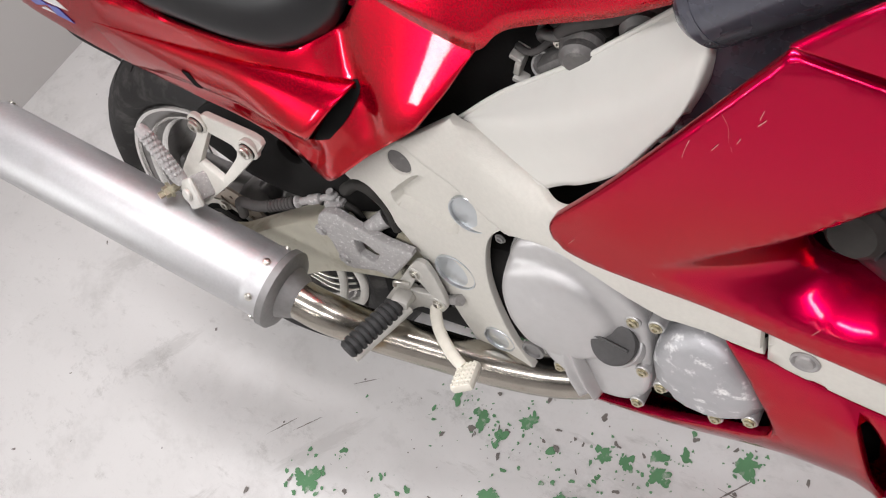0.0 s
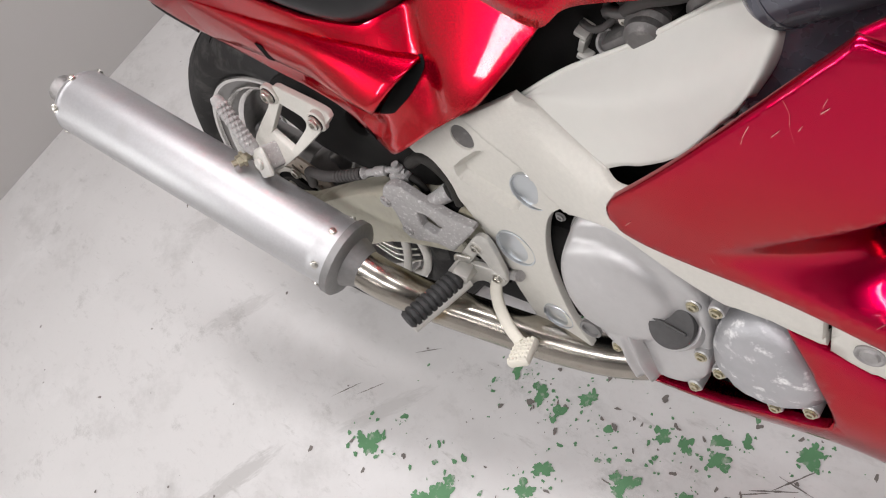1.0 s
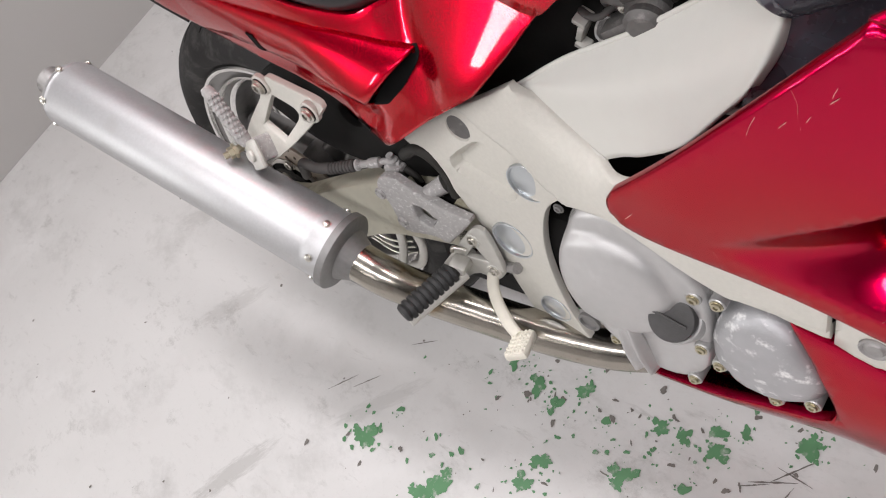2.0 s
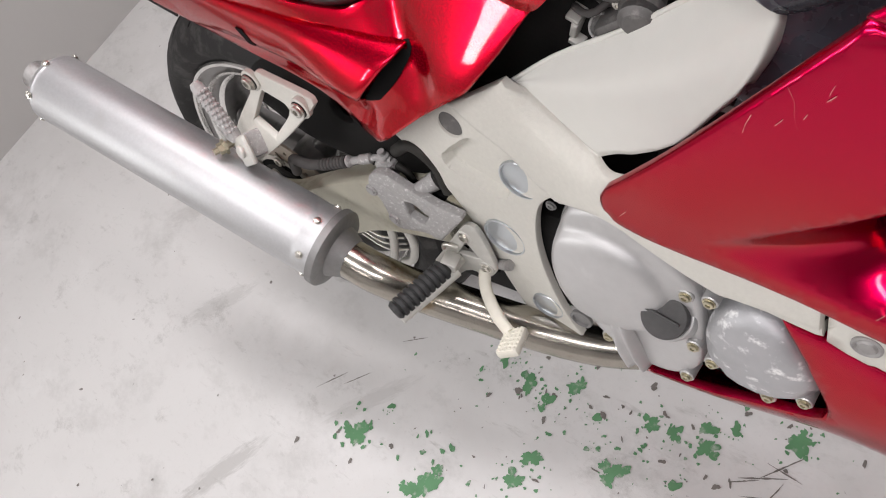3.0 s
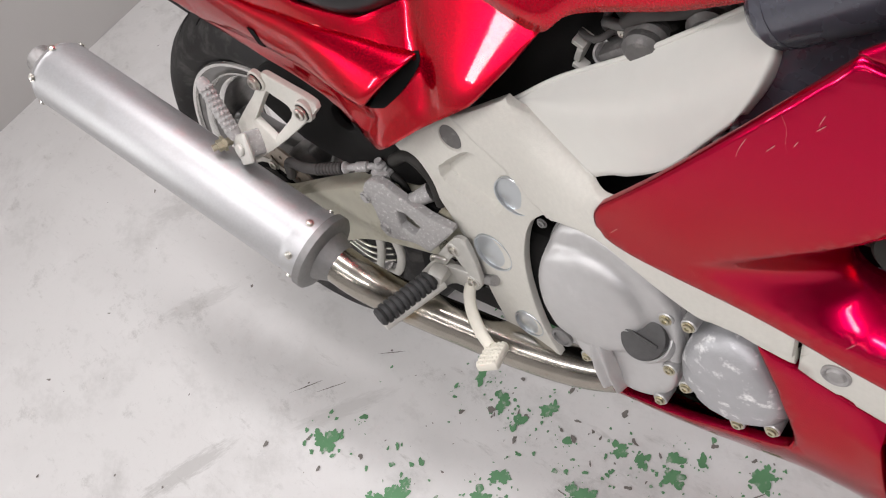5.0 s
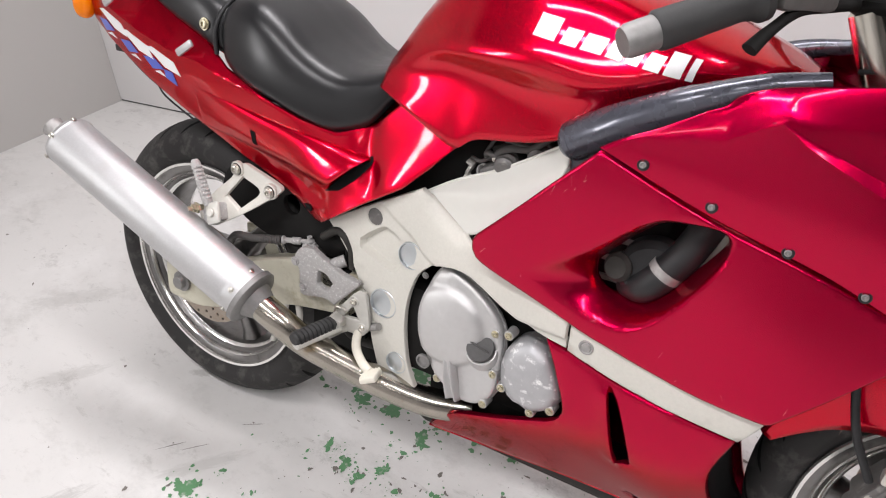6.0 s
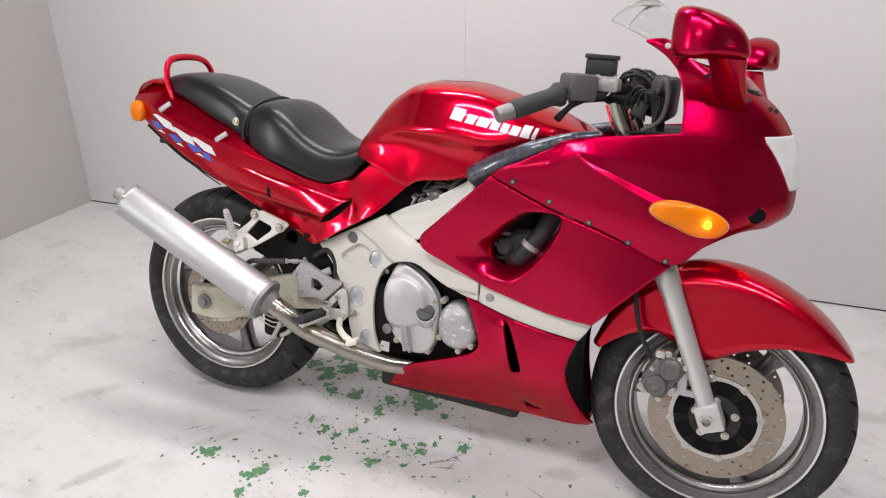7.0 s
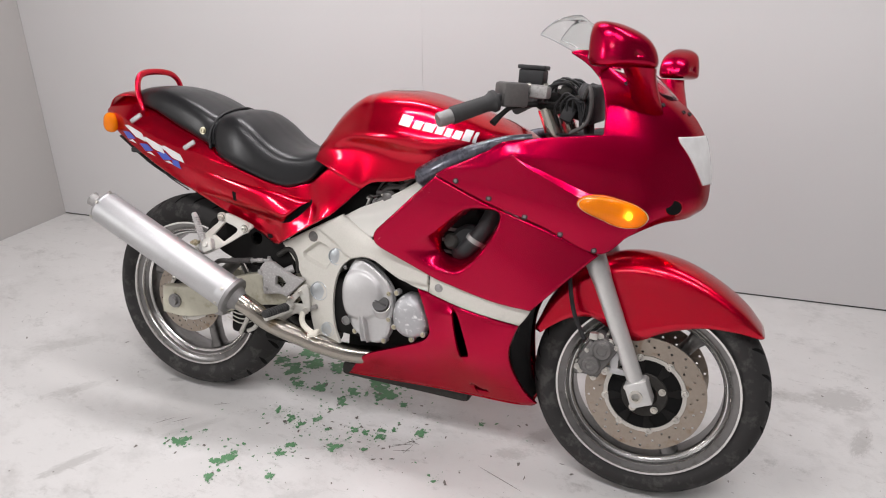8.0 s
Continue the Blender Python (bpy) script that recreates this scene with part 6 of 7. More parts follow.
lathe("sleeve", [(0.046, 0.0078), (0.049, 0.0082), (0.053, 0.0050), (0.064, 0.0050), (0.065, 0.0068), (0.080, 0.0068), (0.082, 0.0042), (0.097, 0.0040)], h0, (h1 - h0).normalized(), DUST, hose, "dusty crimped metal sleeve", 18)
tube("push_rod", [(0.282, -0.106, 0.477), (0.306, -0.100, 0.474)], 0.0042, DUST, hose, "", 10)
clevis = block("clevis", 0.284, 0.312, -0.112, -0.094, 0.452, 0.474, DUST, bike, "dusty grey clevis on the brake rod", 0.004)
lathe("clevis_pin", [(0, 0.008), (0.010, 0.008), (0.013, 0.005), (0.018, 0.005), (0.018, 0.0005)], (0.296, -0.100, 0.470), (0, -0.15, 1), DUST, clevis, "", 12)
tube("return_spring", [(0.312, -0.100, 0.468), (0.326, -0.100, 0.458), (0.330, -0.100, 0.440)], 0.005, SOOT, clevis, "", 10)
for q in ([(0.235, -0.100, 0.330), (0.226, -0.102, 0.290), (0.201, -0.104, 0.233)], [(0.262, -0.096, 0.330), (0.266, -0.098, 0.300), (0.250, -0.100, 0.262), (0.225, -0.100, 0.245)]):
    tube("drain_hose", q, 0.0065, LIGHTPLATE, bike, "pale drain hose under the swingarm", 10, 20)
for k in range(3):
    tube("wire_loop", [(0.15, -0.098, 0.300 - 0.012 * k), (0.20, -0.100, 0.292 - 0.014 * k), (0.25, -0.098, 0.306 - 0.012 * k)], 0.0018, STEEL, bike, "thin pale wire below the swingarm", 6, 16)
# added block that darkens the space below the swingarm
block("dark_filler_block", 0.14, 0.47, -0.070, 0.06, 0.215, 0.37, ENGINE, bike, "dark block added below the swingarm for shade", 0.015)

# silencer and pipe
CAN0, CAN1 = Vector((-0.193, -0.230, 0.595)), Vector((0.236, -0.196, 0.386))
can_axis = (CAN1 - CAN0).normalized()
L = (CAN1 - CAN0).length
can = lathe("silencer", [(-0.002, 0.020), (-0.002, 0.036), (0.004, 0.045), (0.012, 0.0492), (0.016, 0.0484), (0.018, 0.0492), (L - 0.035, 0.0492), (L - 0.030, 0.0484), (L - 0.028, 0.0492), (L - 0.006, 0.0492), (L, 0.05)], CAN0, can_axis, ALU, bike, "brushed aluminium silencer", 56, 1.0)
lathe("silencer_collar", [(L - 0.004, 0.0545), (L + 0.006, 0.0545), (L + 0.010, 0.050), (L + 0.012, 0.036), (L + 0.028, 0.029), (L + 0.034, 0.026), (L + 0.034, 0.02)], CAN0, can_axis, DARKSTEEL, can, "dull grey end collar", 48)
lathe("outlet", [(0.004, 0.019), (-0.030, 0.019), (-0.034, 0.021), (-0.036, 0.018), (-0.030, 0.014), (0.0, 0.014)], CAN0, can_axis, GREYPART, can, "short outlet stub", 28)
a3, u3, v3 = frame_of(can_axis)
for k in range(6):
    t = 2 * math.pi * (k + 0.5) / 6
    for s in (0.010, L - 0.018):
        d = u3 * math.cos(t) + v3 * math.sin(t)
        bolt(Vector(np.array(CAN0) + a3 * s + d * 0.0490), d, 0.0042, can, STEEL, "rivet", False)
PIPE_AT = CAN0 + can_axis * (L + 0.02)
tube("exhaust_pipe", [PIPE_AT, PIPE_AT + can_axis * 0.05, (0.345, -0.172, 0.318), (0.42, -0.152, 0.290), (0.50, -0.132, 0.266), (0.575, -0.108, 0.250), (0.64, -0.075, 0.245)], 0.0265, HEATED, bike, "chromed exhaust link pipe with brown heat marks", 24, 44)

# footrest hangers
ARM = cornered([(0.286, 0.460), (0.298, 0.477), (0.315, 0.484), (0.330, 0.483), None, (0.352, 0.472), (0.378, 0.461), (0.393, 0.455), None, (0.428, 0.449), None, (0.426, 0.441), (0.376, 0.387), None, (0.355, 0.394), (0.312, 0.385), (0.299, 0.386), (0.297, 0.410), (0.295, 0.436), (0.285, 0.446)], 0.007)
slot = cornered([(0.339, 0.445), None, (0.357, 0.444), (0.373, 0.429), None, (0.357, 0.412), (0.338, 0.419), None], 0.005)
hanger = panel("footrest_hanger", ARM, 0.134, DUST, bike, "dusty grey cast footrest hanger arm", (slot,), 0.008, 0.003, 0.008)
for x, z in ((0.289, 0.449), (0.307, 0.404)):
    lathe("arm_bolt", [(0, 0.0088), (0.002, 0.0088), (0.0035, 0.0075), (0.0015, 0.0052), (0.0042, 0.0048), (0.0042, 0.0005)], (x, -0.133, z), (0, -1, 0), DUST, hanger, "", 18)
# black block added behind the slot so that it looks shaded
block("slot_shade_block", 0.330, 0.392, -0.112, -0.098, 0.404, 0.450, DEEP, hanger, "", 0.004)
tube("arm_lug", [(0.350, -0.128, 0.455), (0.366, -0.118, 0.462), (0.380, -0.106, 0.468)], [0.008, 0.010, 0.012], DUST, hanger, "", 12)
PLATE = cornered([(0.416, 0.423), (0.430, 0.435), (0.441, 0.433), None, (0.447, 0.416), (0.452, 0.369), (0.443, 0.350), (0.428, 0.340), None, (0.406, 0.343), (0.376, 0.320), None, (0.352, 0.301), (0.339, 0.309), (0.344, 0.335), None, (0.376, 0.374)], 0.007)
plate_hole = cornered([(0.417, 0.400), None, (0.430, 0.376), None, (0.396, 0.372), None], 0.005)
panel("footrest_plate", PLATE, 0.131, LIGHTPLATE, hanger, "pale metal footrest plate with a triangular hole", (plate_hole,), 0.005, 0.0015, 0.007)
# black block added behind the triangular hole, in place of its shade
block("hole_shade_block", 0.368, 0.432, -0.112, -0.100, 0.325, 0.400, DEEP, hanger, "", 0.004)
for x, z in ((0.419, 0.410), (0.437, 0.362)):
    lathe("boss", [(-0.002, 0.0105), (0.0012, 0.0105), (0.002, 0.0095)], (x, -0.130, z), (0, -1, 0), LIGHTPLATE, hanger, "", 22)
    bolt((x, -0.1315, z), (0, -1, 0), 0.0056, hanger, STEEL)
peg0, peg1 = Vector((0.393, -0.146, 0.368)), Vector((0.370, -0.232, 0.364))
ax = (peg1 - peg0).normalized()
lathe("peg_pivot", [(-0.018, 0.0105), (0.010, 0.0105), (0.013, 0.008), (0.013, 0.0005)], (0.392, -0.136, 0.362), (0, -1, 0.1), LIGHTPLATE, hanger, "", 20)
block("peg_lug", -0.011, 0.011, -0.014, 0.008, -0.011, 0.011, LIGHTPLATE, hanger, "", 0.003, Matrix.Translation((0.392, -0.142, 0.366)) @ pose(0, 0, 0, 0, 20, 10))
prof = []
for k in range(9):
    u = 0.010 + 0.0083 * k
    prof += [(u, 0.0118), (u + 0.0012, 0.0146), (u + 0.0060, 0.0146), (u + 0.0072, 0.0118)]
lathe("footrest_rubber", [(0.006, 0.010)] + prof + [(0.087, 0.0142), (0.091, 0.011), (0.092, 0.0005)], peg0, ax, PEGRUBBER, hanger, "ribbed black rubber footrest", 22, 0.85)
tube("footrest_bar", [peg0 + Vector((0.006, 0, -0.011)), peg1 + Vector((0.004, -0.001, -0.011))], 0.0098, LIGHTPLATE, hanger, "pale metal underside of the footrest", 12, None, 0.7)
tube("return_spring", [(0.402, -0.132, 0.386), (0.388, -0.138, 0.392), (0.380, -0.136, 0.380)], 0.0028, STEEL, hanger, "thin bright return spring", 8, 14)
# brake pedal
pedal = tube("brake_pedal", [(0.430, -0.118, 0.362), (0.430, -0.134, 0.344), (0.440, -0.148, 0.328), (0.466, -0.166, 0.320), (0.490, -0.178, 0.319)], [0.0080, 0.0085, 0.0085, 0.0082, 0.0075], PADDLE, bike, "cream painted brake pedal", 14, 24, 0.7)
pad_turn = Matrix.Translation((0.500, -0.187, 0.320)) @ pose(0, 0, 0, -10, -20, 20)
pad = block("pedal_pad", -0.015, 0.015, -0.022, 0.018, -0.006, 0.006, PADDLE, pedal, "knurled pedal pad", 0.004, pad_turn)
data = []
for i in range(5):
    for j in range(6):
        c = Vector((-0.011 + 0.0055 * i, -0.018 + 0.0064 * j, 0.006))
        v, f = lathe_data([(-0.001, 0.0026), (0.0015, 0.0014)], c, (0, 0, 1), 6)
        data.append(([pad_turn @ Vector(q) for q in v], f))
joined("pad_knurl", data, PADDLE, pedal)["kind"] = "stuff"
# pillion footrest bracket
BRK = cornered([(0.151, 0.592), (0.169, 0.604), (0.183, 0.602), None, (0.251, 0.583), (0.260, 0.576), (0.248, 0.563), None, (0.199, 0.527), (0.147, 0.494), (0.121, 0.482), (0.089, 0.486), (0.082, 0.501), None, (0.101, 0.531), (0.141, 0.572)], 0.008)
BRKHOLE = cornered([(0.167, 0.579), None, (0.206, 0.569), (0.213, 0.560), (0.206, 0.551), None, (0.174, 0.523), None, (0.138, 0.539), None], 0.006)


def bracket_depth(x, z):
    """The bracket leans outwards towards its lower end."""
    return 0.132 + max(0, 0.585 - z) * 0.36


brk = panel("pillion_bracket", BRK, bracket_depth, CREAM, bike, "cream pillion footrest bracket", (BRKHOLE,), 0.006, 0.002, 0.010)
for x, z in ((0.155, 0.591), (0.238, 0.570)):
    y = bracket_depth(x, z)
    lathe("boss", [(-0.004, 0.0145), (0.0022, 0.0145), (0.0034, 0.0130), (0.0034, 0.004)], (x, -y, z), (0, -1, 0), CREAM, brk, "", 24)
    lathe("washer", [(0, 0.0112), (0.0014, 0.0112), (0.0020, 0.0100), (0.0020, 0.0005)], (x, -y - 0.0032, z), (0, -1, 0), SOOT, brk, "dark washer", 22)
    bolt((x, -y - 0.0050, z), (0, -1, 0), 0.0078, brk)
pr0, pr1 = Vector((0.122, -0.176, 0.528)), Vector((0.083, -0.166, 0.600))
peg_axis = (pr1 - pr0).normalized()
peg_len = (pr1 - pr0).length
lathe("pillion_footrest", [(-0.004, 0.007), (0.004, 0.0098), (peg_len - 0.006, 0.0088), (peg_len, 0.006), (peg_len + 0.001, 0.0005)], pr0, peg_axis, DUST, brk, "folded knurled metal pillion footrest", 18, 0.8)
pa, pu, pv = [Vector(q) for q in frame_of(peg_axis)]
data = []
for k in range(9):
    for i in range(10):
        t = 2 * math.pi * (i + 0.5 * (k % 2)) / 10
        d = pu * math.cos(t) + pv * math.sin(t)
        data.append(lathe_data([(-0.001, 0.0032), (0.0016, 0.0014), (0.0016, 0.0003)], pr0 + peg_axis * (0.010 + 0.0072 * k) + d * 0.0085, d, 5))
joined("peg_knurl", data, DUST, brk)["kind"] = "stuff"
yoke = block("footrest_clevis", -0.020, 0.020, -0.016, 0.016, -0.017, 0.017, DUST, brk, "", 0.006, Matrix.Translation((0.130, -0.166, 0.510)) @ pose(0, 0, 0, -18, -25, 0))
block("clevis_ear", -0.017, 0.017, -0.004, 0.004, -0.020, 0.020, LIGHTPLATE, brk, "", 0.004, Matrix.Translation((0.140, -0.182, 0.516)) @ pose(0, 0, 0, -18, -25, 0))
lathe("clevis_pin", [(0, 0.0085), (0.003, 0.0085), (0.0045, 0.007), (0.0045, 0.0005)], (0.139, -0.186, 0.518), (-0.1, -1, 0.3), LIGHTPLATE, brk, "", 16)
lathe("hanger_bolt", [(-0.020, 0.0055), (0, 0.0055), (0, 0.0105), (0.004, 0.0105), (0.0045, 0.0080), (0.011, 0.0080), (0.011, 0.0045), (0.018, 0.0045), (0.018, 0.0005)], (0.106, -0.186, 0.519), (-0.3, -1, 0.1), BRASSY, brk, "yellowed plated bolt", 6)

SWITCH = material("worn_grey_plastic", (0.085, 0.08, 0.077), 0.6, 0, 0, 120, 0.25, 0.3, 500)
# handlebar and controls
bar = tube("handlebar", [(0.885, -0.300, 0.952), (0.94, -0.245, 0.982), (1.00, -0.185, 1.010), (1.05, -0.12, 1.015)], 0.011, BLACK, bike, "black clip-on handlebar", 14)
gd = (Vector((1.00, -0.185, 1.010)) - Vector((0.885, -0.300, 0.952))).normalized()
lathe("rubber_grip", [(0.010, 0.018), (0.014, 0.0205), (0.10, 0.0185), (0.112, 0.021), (0.118, 0.0255), (0.126, 0.0255), (0.128, 0.016)], (0.885, -0.300, 0.952), gd, PEGRUBBER, bar, "black rubber throttle grip", 22)
lathe("bar_end", [(-0.024, 0.0005), (-0.024, 0.015), (-0.018, 0.0172), (0.010, 0.0172)], (0.885, -0.300, 0.952), gd, DARKSTEEL, bar, "dark metal bar end weight", 20)
block("switch_housing", -0.030, 0.036, -0.027, 0.027, -0.026, 0.030, SWITCH, bar, "worn grey switch housing", 0.008, Matrix.Translation((0.995, -0.185, 1.008)) @ pose(0, 0, 0, 0, 0, 45))
block("reservoir", 0.998, 1.058, -0.142, -0.090, 1.036, 1.070, BLACK, bar, "black brake fluid reservoir", 0.004, None)
block("reservoir_lid", 0.995, 1.061, -0.146, -0.086, 1.070, 1.080, BLACK, bar, "", 0.003, None)
block("master_cylinder", 1.0, 1.075, -0.16, -0.11, 1.005, 1.034, GREYPART, bar, "", 0.006, None)
tube("brake_lever", [(1.050, -0.150, 0.992), (1.030, -0.170, 0.988), (1.004, -0.200, 0.982), (0.985, -0.220, 0.962), (0.973, -0.235, 0.944)], [0.009, 0.008, 0.007, 0.007, 0.010], ENGINE, bar, "dark brake lever", 12, 26, 0.8)
lbar = tube("handlebar", [(0.885, 0.300, 0.952), (0.94, 0.245, 0.982), (1.00, 0.185, 1.010), (1.05, 0.12, 1.015)], 0.011, BLACK, bike, "black clip-on handlebar", 14)
lathe("rubber_grip", [(0.0, 0.0165), (0.10, 0.0165), (0.12, 0.022), (0.124, 0.016)], (0.885, 0.300, 0.952), Vector((gd.x, -gd.y, gd.z)), PEGRUBBER, lbar, "", 20)
block("top_yoke", 1.04, 1.11, -0.12, 0.12, 0.978, 0.996, ENGINE, bike, "black top yoke", 0.010)
block("ignition_block", 1.04, 1.11, -0.035, 0.035, 0.97, 1.02, ENGINE, bike, "", 0.010)
dash = block("instrument_panel", 1.150, 1.180, -0.095, 0.105, 0.95, 1.045, BLACK, bike, "black instrument panel", 0.014, None)
for y in (-0.055, 0.055):
    lathe("dial", [(0, 0.045), (0.02, 0.045), (0.024, 0.041), (0.018, 0.038), (0.018, 0.0005)], (1.150, y, 1.0), (-1, 0, 0.25), BLACK, dash, "", 28)
rows = [[(1.07, -0.118, 0.925), (1.22, -0.108, 0.935)], [(1.10, -0.05, 0.90), (1.22, -0.05, 0.92)], [(1.10, 0, 0.90), (1.22, 0, 0.92)]]
sheet("inner_cowl", np.concatenate([bicubic(rows, 4, 3), (bicubic(rows, 4, 3) * np.array([1, -1, 1]))[::-1]]), BLACK, bike, "black inner cowl", 0.004)
frng = random.Random(8)
for x, y, z, s in ((1.105, -0.095, 1.026, 0.013), (1.118, -0.072, 1.012, 0.017), (1.132, -0.100, 1.000, 0.013), (1.100, -0.060, 1.036, 0.011), (1.118, -0.105, 0.972, 0.015), (1.090, -0.105, 0.985, 0.012)):
    block("cockpit_fitting", -s, s, -s * 0.8, s * 0.8, -s * 1.2, s * 1.2, SOOT if s < 0.015 else BLACK, bike, "dark cockpit fitting", 0.003, Matrix.Translation((x, y, z)) @ pose(0, 0, 0, frng.uniform(-25, 25), frng.uniform(-30, 30), frng.uniform(0, 60)))
for x, y, z in ((1.030, -0.160, 1.034), (1.066, -0.140, 1.036)):
    lathe("lid_screw", [(0, 0.006), (0.003, 0.006), (0.004, 0.004), (0.004, 0.0005)], (x, y, z), (0, -0.5, 0.85), STEEL, bar, "", 12)
tube("speedometer_cable", [(1.15, -0.10, 1.01), (1.165, -0.125, 1.04), (1.175, -0.128, 1.00), (1.165, -0.12, 0.955), (1.13, -0.115, 0.93)], 0.005, SWITCH, bike, "grey speedometer cable", 10, 26)
for k in range(4):
    tube("wiring_loop", [(1.095 + 0.012 * k, -0.108, 0.950), (1.088 + 0.014 * k, -0.118, 0.985 + 0.008 * k), (1.112 + 0.010 * k, -0.120, 1.022 - 0.006 * k), (1.140 + 0.006 * k, -0.114, 0.998), (1.150, -0.108, 0.955 - 0.006 * k)], 0.0028, BLACK, bike, "thin black wiring loop", 8, 24)
crng = random.Random(3)
for k in range(7):
    y = -0.10 + 0.03 * k
    tube("control_cable", [(1.03 + 0.01 * k, y * 0.9, 0.985), (1.07 + 0.02 * crng.random(), y - 0.02, 1.02 + 0.03 * crng.random()), (1.12, y, 1.03 + 0.02 * crng.random()), (1.15, y * 0.7, 0.97), (1.16, y * 0.6, 0.90)], 0.004, BLACK, bike, "black control cable", 8, 22)

# screen
SCREEN = [
    [(1.163, 0.1085, 1.096), (1.235, .090, 1.077), (1.275, .064, 1.060), (1.338, .050, 1.028), (1.358, 0, 1.026)],
    [(1.115, 0.112, 1.118), (1.19, .093, 1.110), (1.235, .066, 1.100), (1.28, .040, 1.082), (1.298, 0, 1.080)],
    [(1.06, 0.116, 1.142), (1.11, .100, 1.150), (1.15, .075, 1.150), (1.19, .040, 1.145), (1.205, 0, 1.143)],
    [(1.034, 0.118, 1.150), (1.055, .100, 1.176), (1.075, .075, 1.192), (1.098, .040, 1.202), (1.108, 0, 1.205)]]
screen_g = bicubic([[(x, -y, z) for x, y, z in r] for r in SCREEN], 5, 5)
screen = sheet("windscreen", mirrored(screen_g), GLASSY, bike, "clear curved windscreen", 0.003)
screen.visible_shadow = False
mg = mirrored(screen_g)
edge = [tuple(q) for q in mg[:, 0]] + [tuple(q) for q in mg[-1, 1:]] + [tuple(q) for q in mg[::-1, -1]][1:]
tube("screen_rim", edge[::2], 0.0015, SCREENEDGE, screen, "pale screen edge", 6, 90)


# mirrors: a shell with a flat foot and a rounded crown on a broad red stalk, swept back
def mirror(s, centre, foot, sweep, size):
    cx, cy, cz = centre
    along = Vector((-math.sin(radians(sweep)), s * math.cos(radians(sweep)), 0))
    ahead = Vector((math.cos(radians(sweep)), s * math.sin(radians(sweep)), 0))
    c = Vector((cx, s * cy, cz))
    low, top = Vector((foot[0] + 0.018, s * (foot[1] - 0.050), foot[2] - 0.040)), c + Vector((0, 0, -0.040)) + ahead * 0.004 - along * 0.030
    rings = []
    for k in range(8):
        u = k / 7
        m = low.lerp(top, u) + Vector((0, s * 0.010 * math.sin(math.pi * u), 0))
        a, b = size * (0.030 - 0.004 * u + 0.012 * u ** 6), size * (0.022 + 0.003 * u)
        back = size * (0.050 + 0.012 * math.sin(math.pi * u))
        rings.append([tuple(m - along * a * math.cos(t) + ahead * (b if math.sin(t) > 0 else back) * math.sin(t)) for t in np.linspace(0, 2 * math.pi, 33)])
    base = sheet("mirror", np.array(rings), RED_REFLECT, bike, "red mirror on a broad short stalk", 0)
    crown = [(-0.078, -0.044), (-0.084, -0.034), (-0.085, 0.000), (-0.080, 0.036), (-0.066, 0.050), (-0.030, 0.050), (0.010, 0.040), (0.042, 0.024), (0.064, 0.000), (0.073, -0.028), (0.070, -0.042), (0.058, -0.046), (0.020, -0.046), (-0.030, -0.046), (-0.065, -0.046)]
    loop = spline(crown, 44, True)
    rows = []
    for dx, sc in [(0.0, 0.96), (0.004, 1.0)] + [(0.012 + 0.066 * math.sin(k * math.pi / 18), max(0.01, math.cos(k * math.pi / 18) ** 0.6)) for k in range(10)]:
        row = []
        for u, w in list(loop) + [loop[0]]:
            q = c - along * u * sc * size + ahead * (dx * size - 0.032 - 0.10 * w * sc) + Vector((0, 0, size * (w * sc - 0.016 * (1 - sc))))
            row.append(tuple(q))
        rows.append(row)
    sheet("mirror_shell", np.array(rows), RED_REFLECT, base, "glossy red mirror housing", 0.003, sharp=70)
    face = np.array(rows[0][:-1])
    m = face.mean(0)
    inward = np.array(ahead) * 0.006
    v = [tuple(m + inward)] + [tuple(m + (q - m) * 0.96 + inward) for q in face]
    add("mirror_glass", v, [[0, i + 1, (i + 1) % 44 + 1] for i in range(44)], CHROME, base, "mirror glass", sharp=0)


mirror(-1, (1.258, 0.238, 1.130), (1.296, 0.108, 1.015), 52, 0.95)
mirror(1, (1.338, 0.285, 1.112), (1.350, 0.130, 1.005), -28, 0.84)


def screen_wing(s):
    """Pointed end of the cowl that runs back under the screen's edge, with its screw."""
    low = [(1.1125, 0.1125, 1.1125), (1.137, 0.1165, 1.100), (1.160, 0.1185, 1.085), (1.182, 0.1205, 1.064)]
    mid = [(1.1120, 0.1135, 1.1150), (1.137, 0.1195, 1.111), (1.163, 0.1205, 1.102), (1.190, 0.1195, 1.080)]
    top = [(1.1125, 0.1125, 1.1170), (1.137, 0.1125, 1.122), (1.162, 0.1115, 1.119), (1.205, 0.1055, 1.092)]
    w = sheet("screen_wing", bicubic([[(x, s * y, z) for x, y, z in r] for r in (low, mid, top)], 4, 5), RED_REFLECT, cowl, "red pointed wing beside the screen", 0.004)
    bolt((1.158, s * 0.1205, 1.108), (0, s, 0), 0.0045, cowl, LIGHTPLATE)
    return w


screen_wing(-1)
screen_wing(1)
block("tail_bracket", -0.215, -0.17, -0.085, 0.085, 0.735, 0.75, BLACK, bike, "black plate bracket under the tail", 0.004)
tube("seat_lock_wire", [(-0.08, -0.10, 0.70), (-0.05, -0.108, 0.680), (0.02, -0.108, 0.650)], 0.0018, BLACK, bike, "thin black strap under the tail", 8)

# pale scratches in the side cowl's paint
SCRATCH = material("pale_scratch", (0.62, 0.38, 0.32), 0.6, 0, 0, 200, 0.2)
srng = random.Random(11)


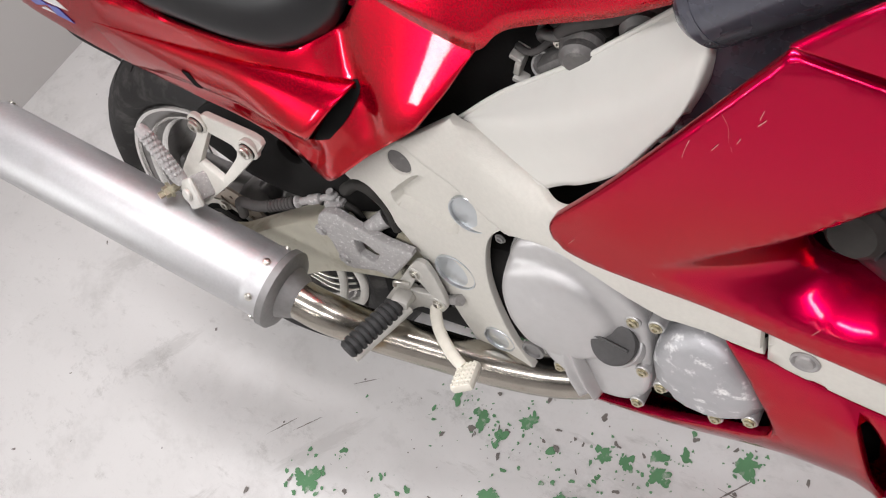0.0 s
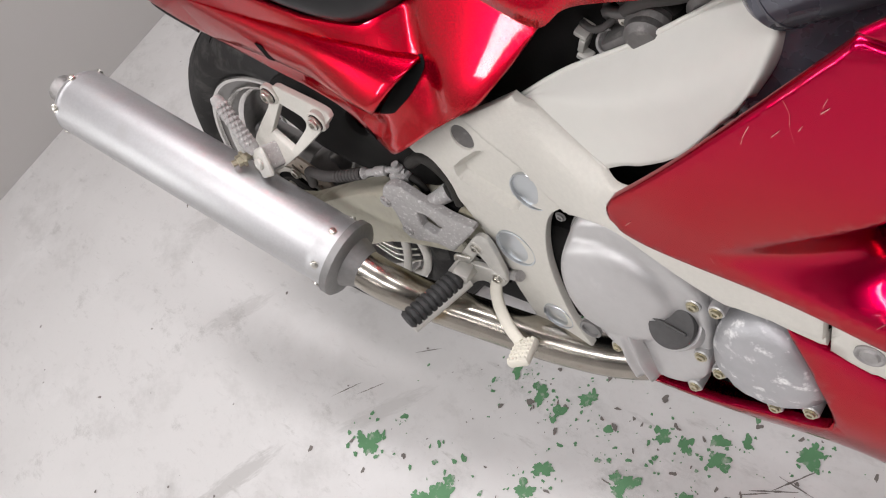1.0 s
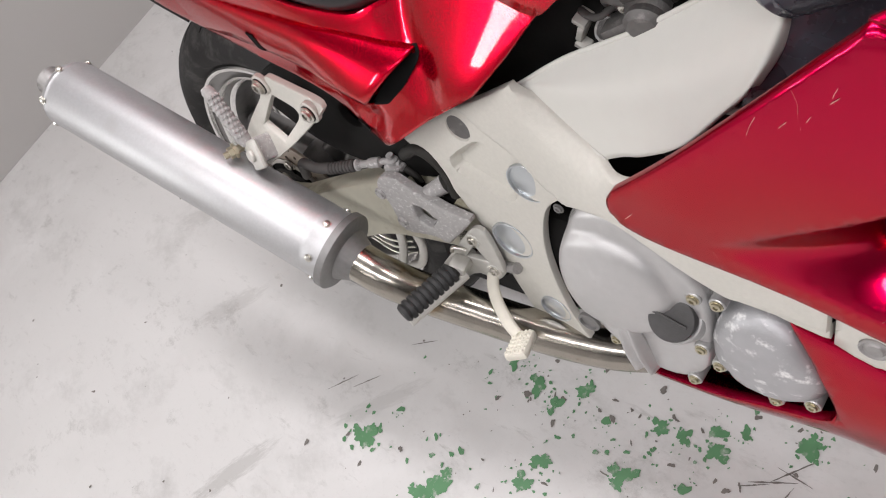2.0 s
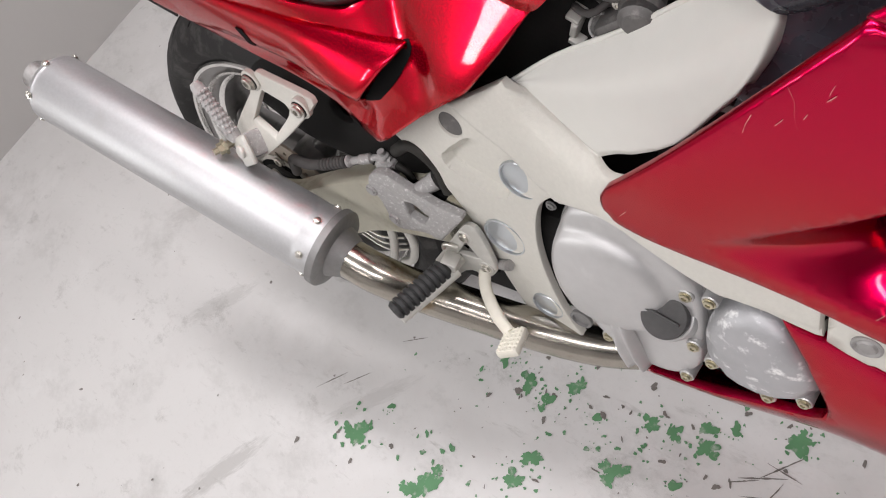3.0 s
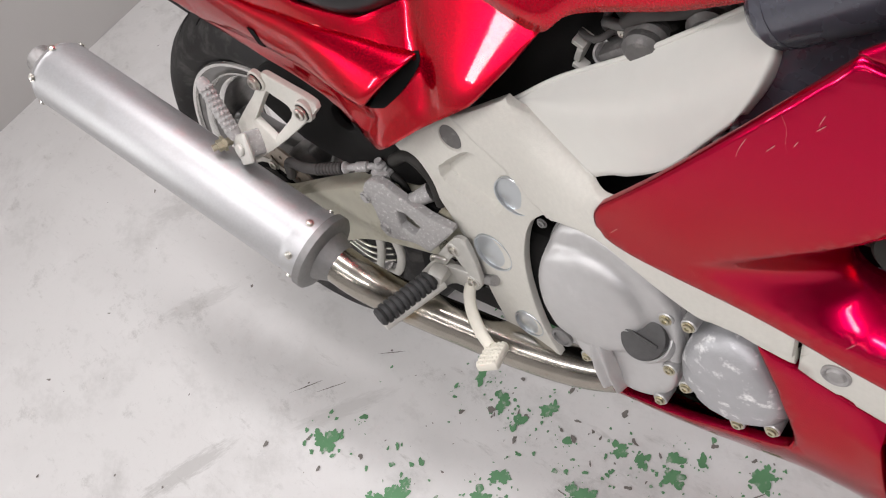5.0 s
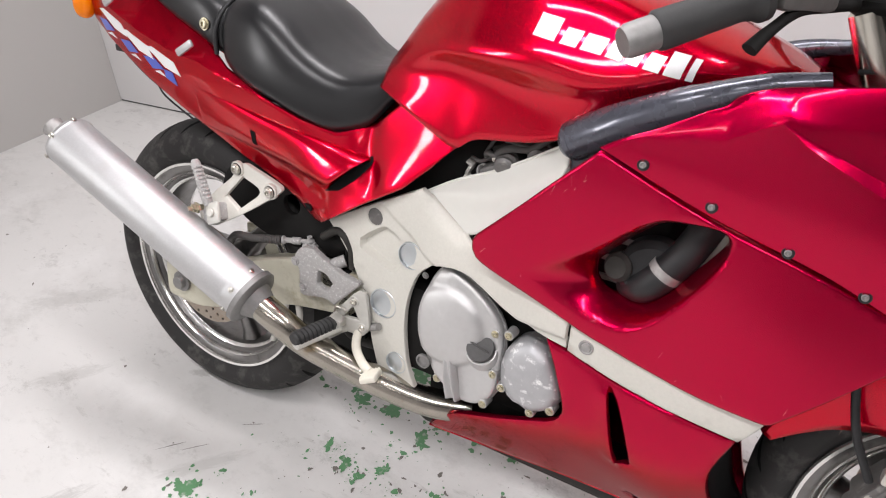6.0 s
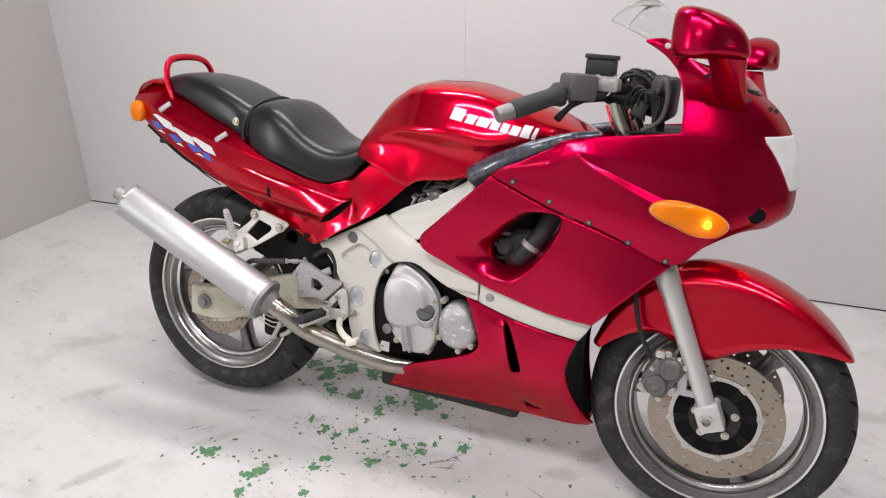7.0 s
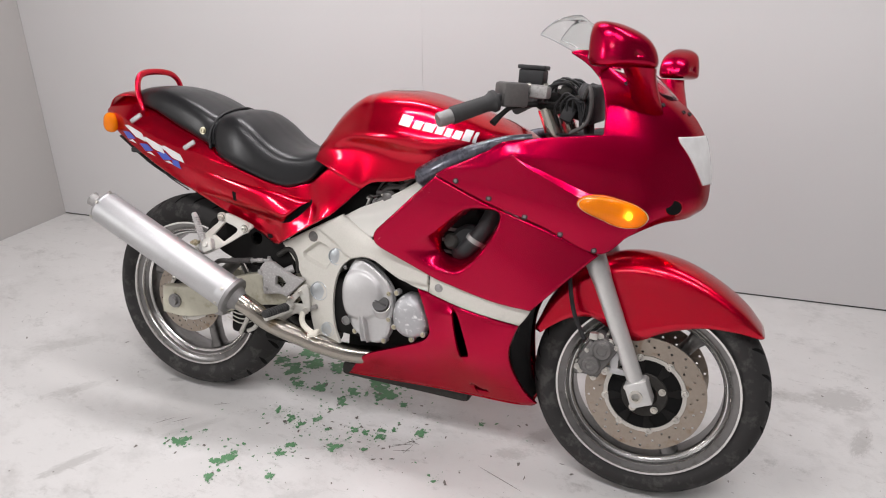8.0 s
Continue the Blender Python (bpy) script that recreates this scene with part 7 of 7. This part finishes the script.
def scratch(pts, width):
    v = []
    for x, z in spline(pts, 10):
        k = width * (0.5 + 0.5 * srng.random())
        y = mid_depth(x, z) + 0.0005
        v += [(x, -y, z + k), (x + k * 0.4, -y, z - k)]
    return v, [[2 * i, 2 * i + 1, 2 * i + 3, 2 * i + 2] for i in range(9)]


marks = [[(0.789, 0.749), (0.786, 0.742), (0.784, 0.735)], [(0.806, 0.769), (0.809, 0.760), (0.809, 0.751), (0.811, 0.740)], [(0.800, 0.743), (0.804, 0.748)], [(0.826, 0.772), (0.824, 0.766), (0.825, 0.762)], [(0.815, 0.753), (0.813, 0.749)], [(0.823, 0.762), (0.827, 0.766)]]
for k in range(9):
    x = 0.69 + 0.06 * k + srng.uniform(-0.02, 0.02)
    z = np.interp(x, (0.672, 0.727, 0.825, 0.888, 0.995, 1.095), (0.606, 0.583, 0.540, 0.524, 0.503, 0.497)) + srng.uniform(0.008, 0.03)
    marks.append([(x, z), (x + srng.uniform(-0.004, 0.008), z + srng.uniform(0.004, 0.014))])
joined("paint_scratch", [scratch(p, 0.0003) for p in marks], SCRATCH, mid, "pale scratches in the paint", sharp=0)["kind"] = "stuff"

# inner parts seen between the wheel and the frame
# the plate's rear end is lengthened to darken the view through the pillion bracket
SUB = cornered([(0.07, 0.52), (0.10, 0.575), (0.20, 0.605), (0.30, 0.575), (0.36, 0.535), None, (0.37, 0.47), (0.30, 0.45), None, (0.20, 0.455), (0.13, 0.475)], 0.012)
panel("subframe_plate", SUB, 0.096, ENGINE, bike, "black subframe plate with a round hole, lengthened to darken the bracket's hole", (ring_loop(0.248, 0.535, 0.019, 20),), 0.006, 0.003, 0.02)
tube("reservoir_hose", [(0.33, -0.105, 0.50), (0.37, -0.112, 0.525), (0.395, -0.110, 0.50), (0.40, -0.11, 0.46)], 0.008, SOOT, bike, "dark rubber hose by the frame", 10)
tube("gear_linkage", [(0.40, -0.118, 0.36), (0.44, -0.118, 0.36), (0.47, -0.125, 0.375)], 0.007, GREYPART, bike, "", 10)
tube("shock_link", [(0.33, -0.06, 0.33), (0.38, -0.07, 0.30), (0.44, -0.07, 0.30)], 0.016, SOOT, bike, "dark suspension link", 12)
# lumps in the outlet of the side cowl
lathe("pump_cap", [(0, 0.020), (0.03, 0.020), (0.036, 0.015), (0.036, 0.0005)], (0.872, -0.125, 0.628), (-0.2, -1, 0.2), SOOT, bike, "dark grey pump cap", 22)
lathe("hose_clip", [(-0.006, 0.0235), (0.006, 0.0235), (0.006, 0.022), (-0.006, 0.022)], (0.928, -0.147, 0.645), (0.45, 0.1, 0.85), GREYPART, bike, "grey hose clip", 24, closed=True)
block("coil_box", 0.905, 0.945, -0.135, -0.09, 0.590, 0.632, SOOT, bike, "dark coil box", 0.008)
